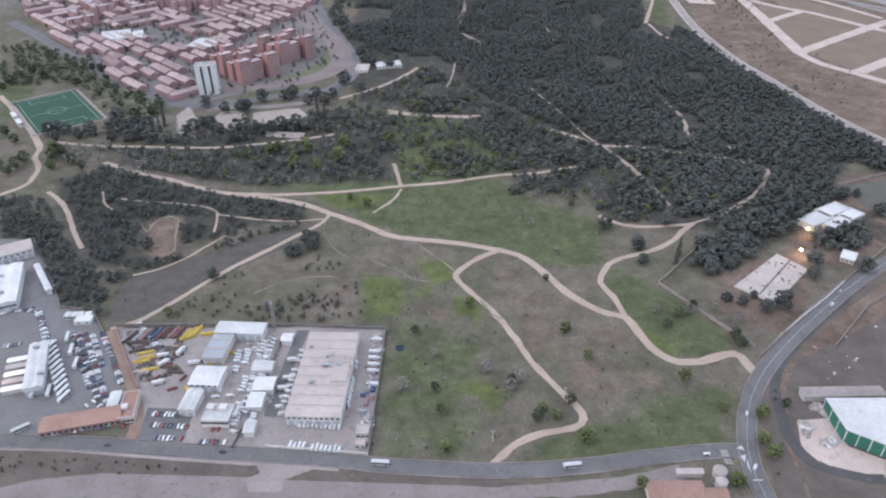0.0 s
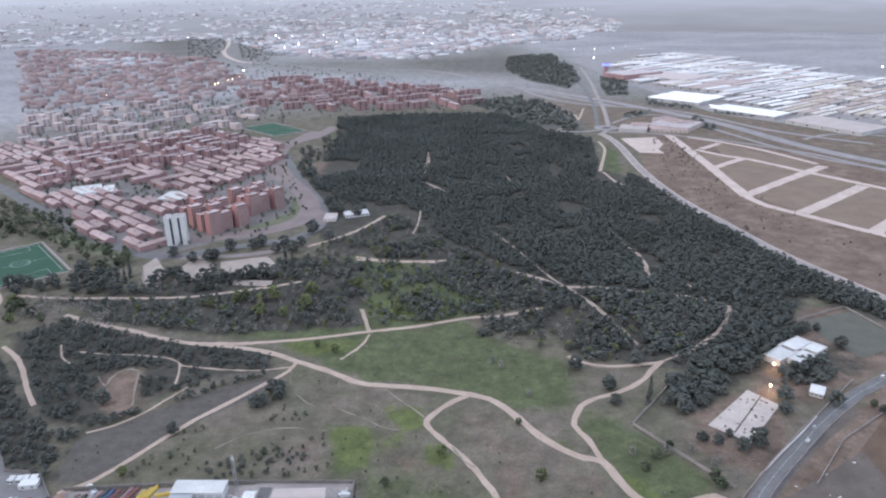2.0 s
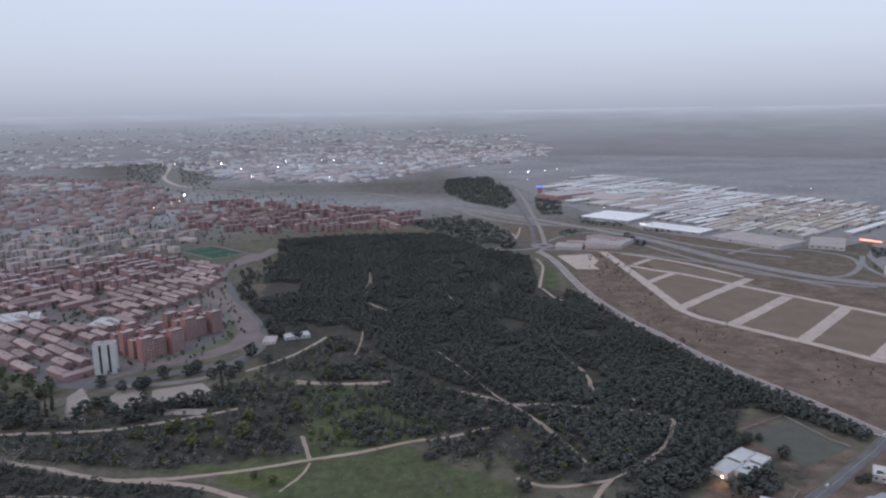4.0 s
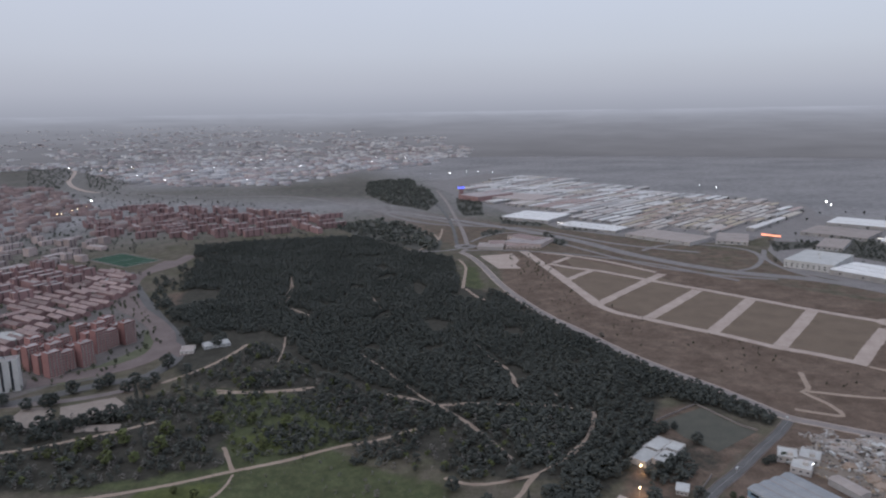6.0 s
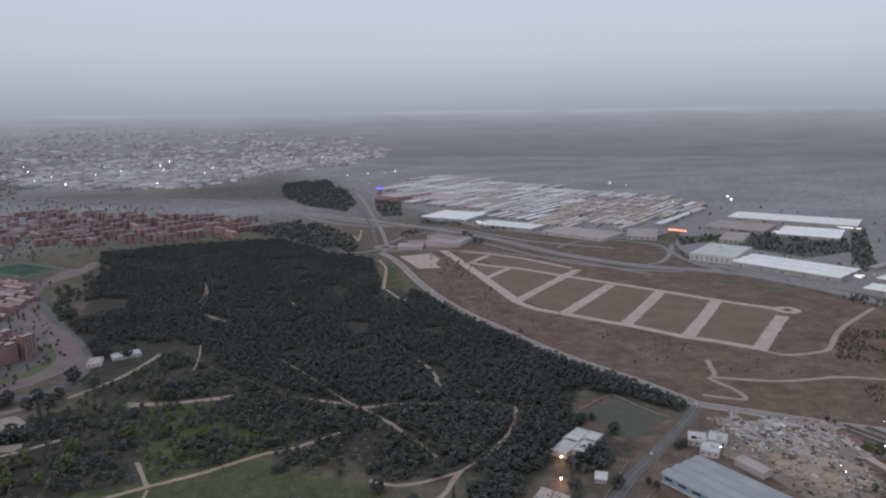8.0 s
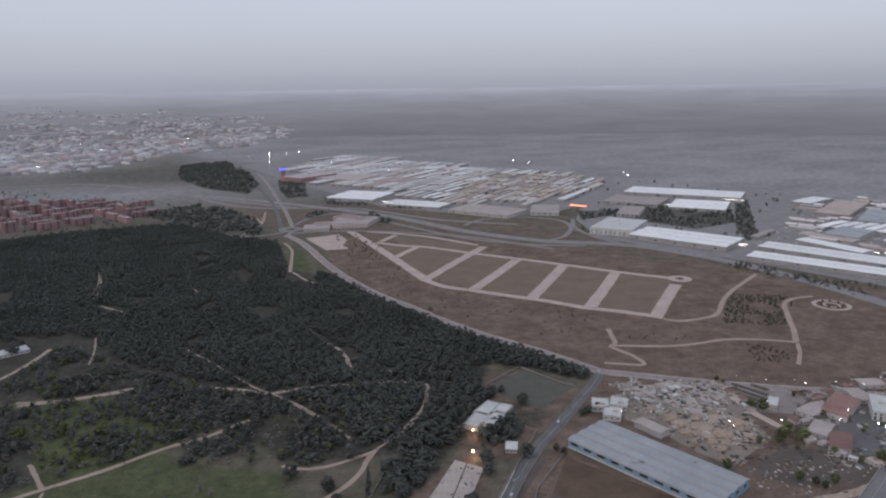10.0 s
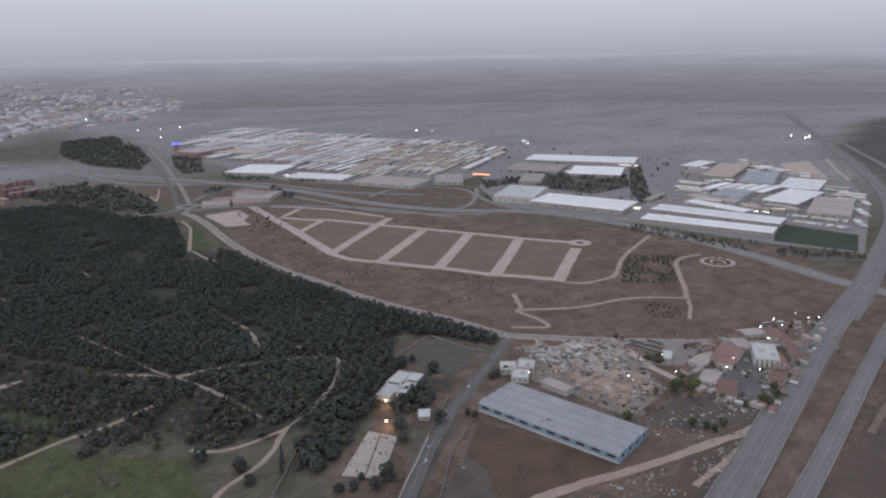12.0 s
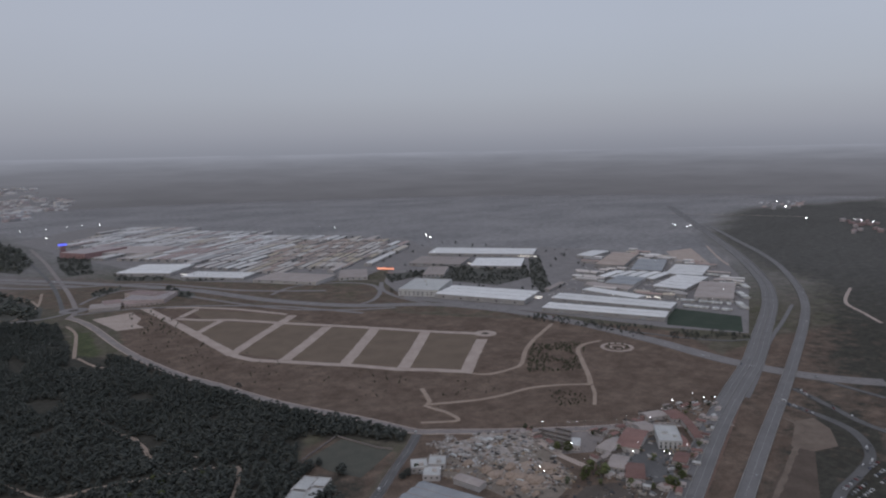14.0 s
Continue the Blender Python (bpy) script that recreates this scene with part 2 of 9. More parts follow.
def ribbon(name, pts, width, material, z, label, category, ragged=0.0, smooth=True, offset=0.0, kind="structure", depth=0.4):
    """A strip laid along a plan line; its sides go down into the ground."""
    line = smooth_line(pts) if smooth else np.array(pts, float)
    d = np.gradient(line, axis=0)
    d /= np.linalg.norm(d, axis=1)[:, None] + 1e-9
    side = np.stack([-d[:, 1], d[:, 0]], 1)
    rng = np.random.RandomState(len(line) + int(width * 10))
    bm = bmesh.new()
    rows = []
    for c, s in zip(line, side):
        a, b = (width / 2 + ragged * rng.uniform(-1, 1) for _ in "ab")
        le, ri = c + s * (offset + a), c + s * (offset - b)
        rows.append([bm.verts.new(q) for q in ((*le, z - depth), (*le, z), (*ri, z), (*ri, z - depth))])
    for r, s in zip(rows, rows[1:]):
        for i in range(3):
            bm.faces.new((r[i], r[i + 1], s[i + 1], s[i]))
    bmesh.ops.recalc_face_normals(bm, faces=bm.faces)
    return tagged(new(name, mesh_of(name, bm, material)), label, category, kind=kind)


def slab(name, pts, material, z, label, category, kind="structure", depth=0.5):
    """A paved or levelled area with the given outline."""
    bm = bmesh.new()
    top = [bm.verts.new((*p, z)) for p in pts]
    low = [bm.verts.new((*p, z - depth)) for p in pts]
    bm.faces.new(top)
    for i in range(len(pts)):
        j = (i + 1) % len(pts)
        bm.faces.new((top[i], low[i], low[j], top[j]))
    bmesh.ops.triangulate(bm, faces=bm.faces[:1])
    bmesh.ops.recalc_face_normals(bm, faces=bm.faces)
    return tagged(new(name, mesh_of(name, bm, material)), label, category, kind=kind)


def inside(poly, xy):
    """Which of the points lie inside the outline."""
    p = np.array(poly)
    q = np.roll(p, -1, 0)
    x, y = xy[:, 0:1], xy[:, 1:2]
    cross = ((p[:, 1] > y) != (q[:, 1] > y)) & (x < (q[:, 0] - p[:, 0]) * (y - p[:, 1]) / (q[:, 1] - p[:, 1] + 1e-12) + p[:, 0])
    return cross.sum(1) % 2 == 1


def distance_to(line, xy):
    p = np.array(line)
    best = np.full(len(xy), 1e9)
    for a, b in zip(p[:-1], p[1:]):
        ab = b - a
        u = np.clip(((xy - a) @ ab) / (ab @ ab + 1e-9), 0, 1)
        best = np.minimum(best, np.linalg.norm(xy - a - u[:, None] * ab, axis=1))
    return best


# ---- plan: ways ----
FOOTPATHS = [
    ([(-179.5, 514.8), (-144.7, 505.6), (-115.2, 494.9), (-87.9, 477.4), (-61.9, 459.9), (-39.3, 442.5), (-18.2, 436.2), (6.7, 430.7), (40.8, 419.6), (57.8, 408.0), (69.1, 388.8), (79.4, 369.0), (91.3, 353.4), (102.0, 344.3), (112.7, 340.0), (116.6, 324.6), (123.6, 306.5), (132.9, 299.0), (145.6, 298.6), (162.2, 304.5), (169.6, 302.3), (172.0, 288.6)], 5.5),
    ([(40.8, 419.6), (24.1, 409.1), (11.8, 395.4), (8.4, 386.0), (16.6, 370.9), (30.0, 349.3), (40.4, 326.7), (49.3, 301.2), (60.8, 280.2), (69.2, 266.0), (71.1, 256.3), (65.1, 250.2), (48.7, 246.8), (35.3, 240.8), (27.6, 233.8), (22.2, 228.0)], 4.2),
    ([(112.7, 340.0), (109.4, 361.9), (104.1, 377.8), (110.1, 392.3), (120.5, 404.5), (142.3, 412.5), (163.9, 425.4), (176.2, 439.1), (190.0, 452.6)], 4.2),
    ([(189.5, 451.0), (168.5, 449.2), (147.1, 448.3), (131.5, 454.7), (121.6, 465.4)], 3.6),
    ([(-131.7, 510.0), (-85.4, 513.2), (-34.1, 521.4), (8.7, 528.0), (50.3, 539.1), (77.1, 540.2), (107.9, 550.0), (118.3, 553.0)], 4.2),
    ([(-306.0, 578.5), (-270.1, 557.5), (-235.2, 541.9), (-206.2, 526.0), (-179.5, 514.8), (-155.4, 511.9), (-131.7, 510.0)], 5.0),
    ([(-87.9, 477.4), (-92.5, 462.7), (-110.8, 442.6), (-134.5, 416.5), (-150.3, 399.2), (-167.1, 376.5), (-179.9, 358.4), (-192.9, 344.3), (-205.9, 336.9)], 3.6),
    ([(-331.2, 522.6), (-310.1, 502.2), (-290.7, 474.0), (-278.2, 452.4), (-264.0, 432.1)], 4.0),
    ([(-34.1, 521.4), (-38.4, 542.7), (-42.5, 565.3)], 3.5),
    ([(-33.9, 516.3), (-40.0, 496.9), (-54.5, 477.1)], 2.0),
    ([(-53.9, 687.3), (-34.9, 681.7), (-11.5, 675.9), (31.8, 670.8)], 4.5),
    ([(99.7, 761.9), (112.8, 716.7), (126.4, 667.9), (139.8, 616.0), (149.3, 596.0)], 2.4),
    ([(107.5, 635.2), (129.1, 616.5), (149.3, 596.0), (177.3, 592.3), (205.5, 581.1), (233.3, 571.5), (255.5, 562.2)], 4.5),
    ([(149.3, 596.0), (163.8, 556.8), (173.8, 518.4), (178.3, 484.0)], 2.1),
    ([(236.9, 749.2), (238.0, 697.1), (243.2, 654.9), (235.7, 615.7)], 2.1),
    ([(18.8, 848.0), (14.3, 799.5), (7.1, 761.2)], 2.1),
    ([(-26.3, 833.1), (-48.5, 793.0), (-75.8, 760.0), (-110.7, 731.3)], 5.0),
    ([(44, 1156), (37, 1069), (25, 1013)], 2.1),
    ([(-103.8, 633.7), (-130.9, 624.0), (-162.0, 616.1), (-202.9, 607.5), (-240.3, 607.8), (-284.6, 612.3), (-329.4, 616.8), (-371.6, 626.6)], 4.2),
    ([(-380.8, 613.8), (-375.2, 591.0), (-361.6, 569.2), (-355.9, 539.1), (-363.7, 525.9), (-369.7, 519.1)], 5.0),
    ([(-496.3, 759.7), (-450.2, 706.3), (-410.5, 656.0), (-380.8, 613.8)], 6.0),
    ([(351, 1223), (344, 1158), (313, 1063), (296, 1014)], 5.0),
    ([(300, 1011), (303, 950), (311, 937)], 4.0),
    ([(530.3, 568.4), (505.5, 529.6), (494.3, 525.0), (495.8, 495.0), (491.5, 473.4), (483.1, 472.3), (458.7, 494.4)], 5.0),
    ([(497.2, 527.2), (541.5, 497.3), (573.5, 484.8), (612.3, 476.8), (641.5, 460.0), (671.6, 432.3)], 5.5),
    ([(671.6, 432.3), (701.2, 454.7), (752.8, 499.9), (782.9, 524.3), (811.6, 531.8), (841.1, 525.1)], 6.0),
    ([(669.8, 428.9), (647.8, 411.2), (617.4, 392.1)], 4.0),
    ([(876.6, 636.0), (796.9, 605.6), (739.1, 579.1), (683.2, 542.9), (660.5, 537.6), (621.3, 544.2), (610.4, 562.0)], 6.0),
    ([(-177.1, 478.8), (-158.1, 473.7), (-137.1, 468.6), (-114.8, 466.0), (-91.1, 468.7)], 1.5),
    ([(-284.4, 520.9), (-273.7, 498.9), (-263.5, 489.2)], 1.8),
    ([(-177.6, 480.6), (-174.5, 465.6), (-172.8, 451.2)], 2.0),
    ([(-233.8, 466.8), (-222.9, 452.9), (-223.8, 463.0), (-218.4, 475.9), (-206.7, 473.7), (-201.8, 453.9), (-194.7, 425.9)], 1.2),
    ([(-213.5, 395.7), (-198.2, 402.1), (-185.8, 413.1), (-174.3, 429.1), (-167.0, 440.5), (-162.1, 445.9)], 1.8),
    ([(-263.9, 508.2), (-240.6, 501.5), (-216.7, 498.7), (-186.9, 490.1), (-177.6, 480.6)], 1.5),
    ([(-57.1, 384.8), (-70.9, 388.5), (-86.5, 390.4), (-108.5, 384.4), (-124.8, 372.0)], 0.8),
    ([(36.4, 340.5), (29.8, 346.4), (23.5, 361.4)], 0.8),
    ([(-90.3, 462.6), (-87.6, 441.8), (-79.3, 425.9), (-65.5, 410.6)], 0.6),
    ([(16, 1011), (36, 1097), (42, 1177)], 1.8),
    ([(152, 1011), (154, 933)], 2.2),
    ([(32, 978), (57, 930)], 3.6),
    ([(-54.8, 694.6), (-33.5, 684.3), (-6.8, 676.7), (40.3, 673.5)], 4.0),
    ([(-20.1, 431.6), (-5.7, 412.3), (7.9, 394.2)], 0.9),
    ([(-57.8, 414.0), (-37.0, 399.1), (-19.0, 384.9), (-9.5, 381.3)], 0.7),
    ([(190.0, 452.6), (217.0, 466.3), (237.0, 479.1), (262.5, 509.9), (281.9, 540.7)], 2.2),
    ([(154.5, 595.8), (187.0, 589.3), (223.3, 571.9), (259.2, 558.6), (279.6, 540.8), (275.9, 528.0), (256.4, 500.2), (223.2, 471.4)], 2.0),
    ([(236.2, 758.5), (237.4, 705.4), (243.5, 665.4), (234.5, 622.6)], 2.2),
    ([(259.3, 595.1), (267.7, 582.1)], 3.0),
    ([(120.9, 466.3), (131.5, 454.7), (155.5, 448.0), (188.0, 450.2)], 3.0),
    ([(160.2, 562.7), (172.5, 513.4), (180.7, 476.6)], 2.0),
]
ROADS = [
    ([(-245.2, 249.6), (-227.3, 248.4), (-197.7, 246.6), (-171.0, 244.5), (-112.4, 238.1), (-64.0, 233.4), (-24.9, 227.7), (16.0, 224.4), (43.1, 224.2), (70.6, 226.3), (99.0, 230.4), (135.9, 233.8), (144.5, 232.9)], 8.0),
    ([(145.7, 200.4), (145.8, 209.6), (145.8, 219.2), (147.8, 232.8), (154.1, 251.2), (164.4, 271.1), (179.2, 290.7), (202.6, 314.4), (229.4, 337.8), (264.0, 366.5)] + [(302.9, 394.1), (334.7, 411.8), (374.2, 436.1), (410.5, 457.9), (436.4, 476.0)], 8.0),
    ([(663.2, 264.4), (597.4, 329.0), (555.8, 363.1), (497.3, 418.5), (459.8, 458.6), (440.3, 480.3), (430.5, 519.7), (419.1, 562.9), (400.1, 622.0), (387.4, 674.8), (374.5, 763.5), (362.3, 836.8), (358, 942), (363, 1043), (375, 1157), (379, 1239), (374, 1287)], 10.0),
    ([(374, 1287), (404, 1347), (451, 1544), (490, 1741), (548, 2039), (605, 2385)], 9.0),
]

# ---- ground ----
def axis(parts):
    out = []
    for a, b, s in parts:
        out += list(np.arange(a, b, s))
    return np.array(out + [parts[-1][1]])


GREEN = [
    [(-84.2, 503.4), (-38.6, 516.5), (47.2, 530.7), (67.6, 497.6), (115.3, 459.6), (118.8, 434.7), (103.5, 398.0), (68.5, 399.2), (43.1, 421.8), (-26.7, 441.3), (-62.0, 461.6)],
    [(117.1, 397.6), (153.7, 357.5), (171.9, 317.8), (160.9, 305.5), (140.0, 301.2), (121.3, 316.6), (115.4, 341.1), (105.8, 371.3)],
    [(-55.5, 388.0), (-24.8, 385.1), (-25.2, 345.1), (-47.8, 341.3)],
    [(-33.7, 339.7), (-2.2, 344.5), (24.7, 321.9), (18.8, 274.8), (21.9, 232.2), (2.5, 229.2), (-34.9, 234.2), (-35.6, 313.3)],
    [(69.3, 249.4), (118.9, 272.3), (153.6, 275.7), (138.3, 236.6), (99.9, 233.9), (71.2, 229.3), (37.9, 226.7), (42.3, 240.7)],
    [(-44.0, 628.2), (55.8, 644.7), (59.5, 561.1), (-39.1, 526.7)],
    [(-170.8, 582.5), (-46.0, 565.5), (-43.9, 526.9), (-157.4, 521.0)],
    [(-516.6, 798.3), (-468.9, 795.8), (-456.3, 706.6), (-421.8, 618.2)],
    [(-203.6, 615.7), (-139.6, 638.6), (-52.8, 703.8), (27.8, 661.9), (53.7, 599.2), (88.8, 563.5), (46.4, 534.0), (-62.7, 496.3), (-181.0, 534.4)],
    [(346, 1182), (368, 1191), (331, 1005), (294, 996)],
    [(884.5, 420.9), (862.0, 347.5), (790.7, 328.0), (837.9, 397.0)],
]
BARE = [
    [(223.2, 2381.3), (383.8, 1965.8), (574.7, 1637.4), (678.4, 1488.5), (786.4, 1284.2), (917.8, 1113.3), (866.0, 877.9), (922.8, 762.0), (948.8, 672.4), (889.3, 628.3), (814.3, 824.1), (729.4, 923.4), (644.2, 1050.1), (555.2, 1192.4), (393.7, 1257.3), (317.9, 1639.9), (220.5, 2189.7)],
    [(17.8, 400.8), (46.1, 410.6), (78.0, 359.8), (108.3, 332.9), (131.5, 294.3), (155.2, 289.0), (118.9, 272.3), (73.6, 257.0), (52.0, 296.4), (33.1, 343.4)],
    [(-169.1, 440.6), (-106.6, 469.2), (-91.3, 460.1), (-133.7, 412.8), (-169.9, 373.4), (-189.8, 345.3), (-210.3, 343.7), (-222.8, 384.7)],
    [(-85.5, 383.7), (-55.0, 382.7), (-49.3, 337.4), (-79.4, 341.0)],
    [(-223.5, 241.3), (-91.6, 233.0), (-90.5, 221.1), (-212.6, 220.5)],
    [(334, 924), (367.1, 749.2), (434.4, 488.9), (594.9, 327.5), (737.2, 303.5), (867.1, 343.2), (958.6, 466.9), (903.1, 655.9), (825.5, 764.0), (689, 1060), (518, 1225), (430, 1225)],
    [(383.6, 447.1), (285.3, 371.6), (210.8, 322.6), (371.8, 194.3), (521.1, 225.9), (723.8, 314.6), (605.0, 333.5), (435.3, 473.1)],
    [(467.4, 232.6), (842.9, 371.3), (991.9, 364.6), (1255.4, 265.5), (1219.6, 100.6), (642.1, 43.6)],
    [(-236.4, 476.5), (-201.8, 479.7), (-186.7, 429.5), (-192.0, 407.5), (-216.0, 419.2), (-234.3, 446.8)],
    [(-77.9, 383.4), (-54.4, 384.7), (-48.2, 337.4), (-74.0, 339.8)],
    [(-147, 1120), (-70, 1130), (-61, 1037), (-121, 996)],
    [(-20.7, 375.2), (5.4, 368.1), (21.3, 322.0), (4.0, 302.4), (-15.9, 323.0)],
    [(182.2, 388.6), (255.2, 414.7), (228.0, 337.8), (198.4, 317.1), (171.2, 345.2)],
    [(340.0, 527.5), (376.0, 530.3), (395.6, 458.2), (333.8, 419.4), (276.0, 388.1), (238.3, 410.9)],
    [(300.4, 175.0), (480.7, 214.2), (780.9, 267.3), (810.9, 164.1), (435.9, 67.8)],
    [(166.9, 262.8), (198.6, 302.0), (294.8, 378.4), (237.6, 273.6), (194.1, 270.4), (171.7, 239.5), (170.5, 212.2), (149.6, 212.6)],
]
WOODS = [
    [(-134, 1524), (25, 1545), (208, 1535), (285, 1304), (346, 1236), (299, 1035), (343, 946), (353.4, 768.6), (374.4, 663.4), (390.2, 586.9), (434.5, 498.9), (414.0, 474.1), (360.8, 550.9), (277.4, 468.8), (222.4, 430.3), (178.5, 444.6), (124.5, 470.8), (83.0, 589.5), (17.1, 665.4), (-80.2, 712.9), (-117.8, 811.2), (-133, 1004), (-114, 1247)],
    [(-333.6, 543.6), (-292.7, 564.1), (-232.8, 534.3), (-110.6, 494.8), (-104.1, 467.4), (-171.9, 451.2), (-192.0, 407.5), (-212.3, 397.7), (-255.4, 416.8), (-293.5, 465.5)],
    [(-367.0, 514.0), (-297.9, 465.6), (-252.3, 409.5), (-211.3, 350.5), (-247.5, 363.4), (-291.8, 425.4), (-333.4, 450.2)],
    [(-320.2, 607.4), (-249.3, 637.4), (-107.7, 705.9), (-46.0, 671.5), (-39.4, 532.0), (-158.5, 526.2), (-267.1, 563.0)],
    [(171.1, 395.9), (218.9, 447.4), (274.0, 466.9), (273.1, 445.5), (226.0, 412.0), (183.8, 381.9)],
    [(-224.1, 388.0), (-192.0, 407.5), (-132.0, 443.3), (-106.0, 465.7), (-96.0, 456.8), (-134.5, 416.5), (-170.8, 376.6), (-191.0, 348.8), (-209.5, 345.9)],
]
LUSH = [
    [(-55.4, 386.2), (-30.8, 388.5), (-25.2, 369.0), (-29.1, 348.3), (-48.5, 348.0)],
    [(-17.8, 408.6), (4.0, 407.7), (7.4, 386.8), (-2.2, 380.7), (-19.4, 391.3)],
    [(-17.0, 378.3), (-5.7, 378.0), (-5.7, 365.3), (-16.8, 367.5)],
    [(5.4, 368.1), (23.0, 352.4), (22.1, 335.4), (6.9, 352.9)],
    [(-103.5, 509.0), (-42.8, 506.7), (-46.5, 490.5), (-81.8, 482.6)],
    [(73.4, 378.8), (95.5, 356.2), (101.5, 350.1), (85.2, 359.5)],
    [(113.0, 338.3), (137.2, 313.6), (131.0, 303.8), (118.7, 319.3)],
    [(-41.5, 577.0), (4.7, 587.2), (9.2, 551.8), (-20.2, 536.6)],
    [(16.5, 292.6), (34.0, 274.4), (27.0, 262.1), (9.6, 275.0)],
]
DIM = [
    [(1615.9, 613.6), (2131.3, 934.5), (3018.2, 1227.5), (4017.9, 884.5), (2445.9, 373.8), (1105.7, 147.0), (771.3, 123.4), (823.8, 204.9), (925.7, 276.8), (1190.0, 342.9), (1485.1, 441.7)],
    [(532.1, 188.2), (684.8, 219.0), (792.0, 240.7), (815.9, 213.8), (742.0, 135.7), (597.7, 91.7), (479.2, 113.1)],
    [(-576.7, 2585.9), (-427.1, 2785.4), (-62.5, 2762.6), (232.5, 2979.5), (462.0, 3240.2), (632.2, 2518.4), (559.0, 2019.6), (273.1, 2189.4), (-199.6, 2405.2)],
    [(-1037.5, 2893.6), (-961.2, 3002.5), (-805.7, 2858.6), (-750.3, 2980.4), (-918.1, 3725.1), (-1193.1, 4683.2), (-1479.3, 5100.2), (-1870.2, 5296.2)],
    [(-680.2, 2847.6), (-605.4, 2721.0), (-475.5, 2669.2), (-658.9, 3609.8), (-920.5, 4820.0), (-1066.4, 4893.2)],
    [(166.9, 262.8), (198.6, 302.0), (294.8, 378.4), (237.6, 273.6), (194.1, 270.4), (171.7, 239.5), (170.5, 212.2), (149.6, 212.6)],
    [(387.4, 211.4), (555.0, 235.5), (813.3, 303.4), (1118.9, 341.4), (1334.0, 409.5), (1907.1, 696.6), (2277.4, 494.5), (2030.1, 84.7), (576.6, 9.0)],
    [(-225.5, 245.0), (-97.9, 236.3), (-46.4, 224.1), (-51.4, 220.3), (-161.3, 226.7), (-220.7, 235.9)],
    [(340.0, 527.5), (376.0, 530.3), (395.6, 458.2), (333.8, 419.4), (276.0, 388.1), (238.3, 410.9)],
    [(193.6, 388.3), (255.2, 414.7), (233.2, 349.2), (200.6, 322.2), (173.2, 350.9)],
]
xs = axis([(-5200, -1600, 300), (-1600, -700, 60), (-700, 1000, 6), (1000, 2200, 60), (2200, 5200, 300)])
ys = axis([(-3000, 0, 300), (0, 150, 30), (150, 1150, 6), (1150, 2400, 50), (2400, 5200, 280)])
gx, gy = np.meshgrid(xs, ys)
gxy = np.stack([gx.ravel(), gy.ravel()], 1)
cover = np.zeros((len(gxy), 4), np.float32)
for channel, polys in ((0, GREEN), (1, BARE), (2, WOODS), (3, LUSH)):
    for poly in polys:
        hit = inside(poly, gxy)
        edge = distance_to(np.vstack([poly, poly[:1]]), gxy)
        soft = np.clip(0.5 + np.where(hit, edge, -edge) / (24.0 if channel != 3 else 14.0), 0, 1)
        cover[:, channel] = np.maximum(cover[:, channel], soft * (0.38 if poly is BARE[1] else 0.3 if poly is BARE[2] else 0.55 if poly is BARE[0] else 0.35 if poly in (BARE[3], BARE[9], BARE[11]) else 0.65 if poly is GREEN[3] else 0.75 if poly is WOODS[5] else 1.0))
for poly in (BARE[8],):
    edge = distance_to(np.vstack([poly, poly[:1]]), gxy)
    cover[:, 2] *= 1 - 0.75 * np.clip(0.5 + np.where(inside(poly, gxy), edge, -edge) / 16.0, 0, 1)
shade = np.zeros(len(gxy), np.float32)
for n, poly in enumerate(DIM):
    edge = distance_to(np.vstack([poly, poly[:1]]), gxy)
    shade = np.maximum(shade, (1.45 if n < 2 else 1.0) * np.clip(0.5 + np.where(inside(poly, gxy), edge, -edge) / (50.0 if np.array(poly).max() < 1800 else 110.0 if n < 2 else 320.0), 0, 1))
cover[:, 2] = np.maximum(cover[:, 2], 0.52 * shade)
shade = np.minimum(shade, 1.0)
nx, ny = len(xs), len(ys)
quad = (np.arange(ny - 1)[:, None] * nx + np.arange(nx - 1)).ravel()
gm = bpy.data.meshes.new("ground")
gm.from_pydata(np.column_stack([gxy, np.zeros(len(gxy))]), [], np.stack([quad, quad + 1, quad + nx + 1, quad + nx], 1))
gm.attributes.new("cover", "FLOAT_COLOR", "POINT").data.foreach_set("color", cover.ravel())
# Weight of the haze grey, growing with distance.
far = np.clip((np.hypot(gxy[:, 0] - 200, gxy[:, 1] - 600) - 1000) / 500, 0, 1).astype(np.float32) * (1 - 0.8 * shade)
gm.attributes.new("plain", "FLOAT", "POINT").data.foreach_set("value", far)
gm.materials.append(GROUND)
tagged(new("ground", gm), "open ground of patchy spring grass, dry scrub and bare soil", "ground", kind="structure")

for n, (pts, w) in enumerate(FOOTPATHS):
    ribbon("footpath", pts, w, DIRT if w > 1.3 else TRAIL, 0.10 + 0.004 * n, "pale sandy footpath trodden through the park", "path", ragged=0.5)
for n, (pts, w) in enumerate(ROADS):
    ribbon("road", pts, w, ASPHALT if n < 2 else CONCRETE, 0.30 + 0.02 * n, "grey asphalt road with worn edges" if n < 2 else "pale dusty road along the wood's edge", "road", ragged=0.15)

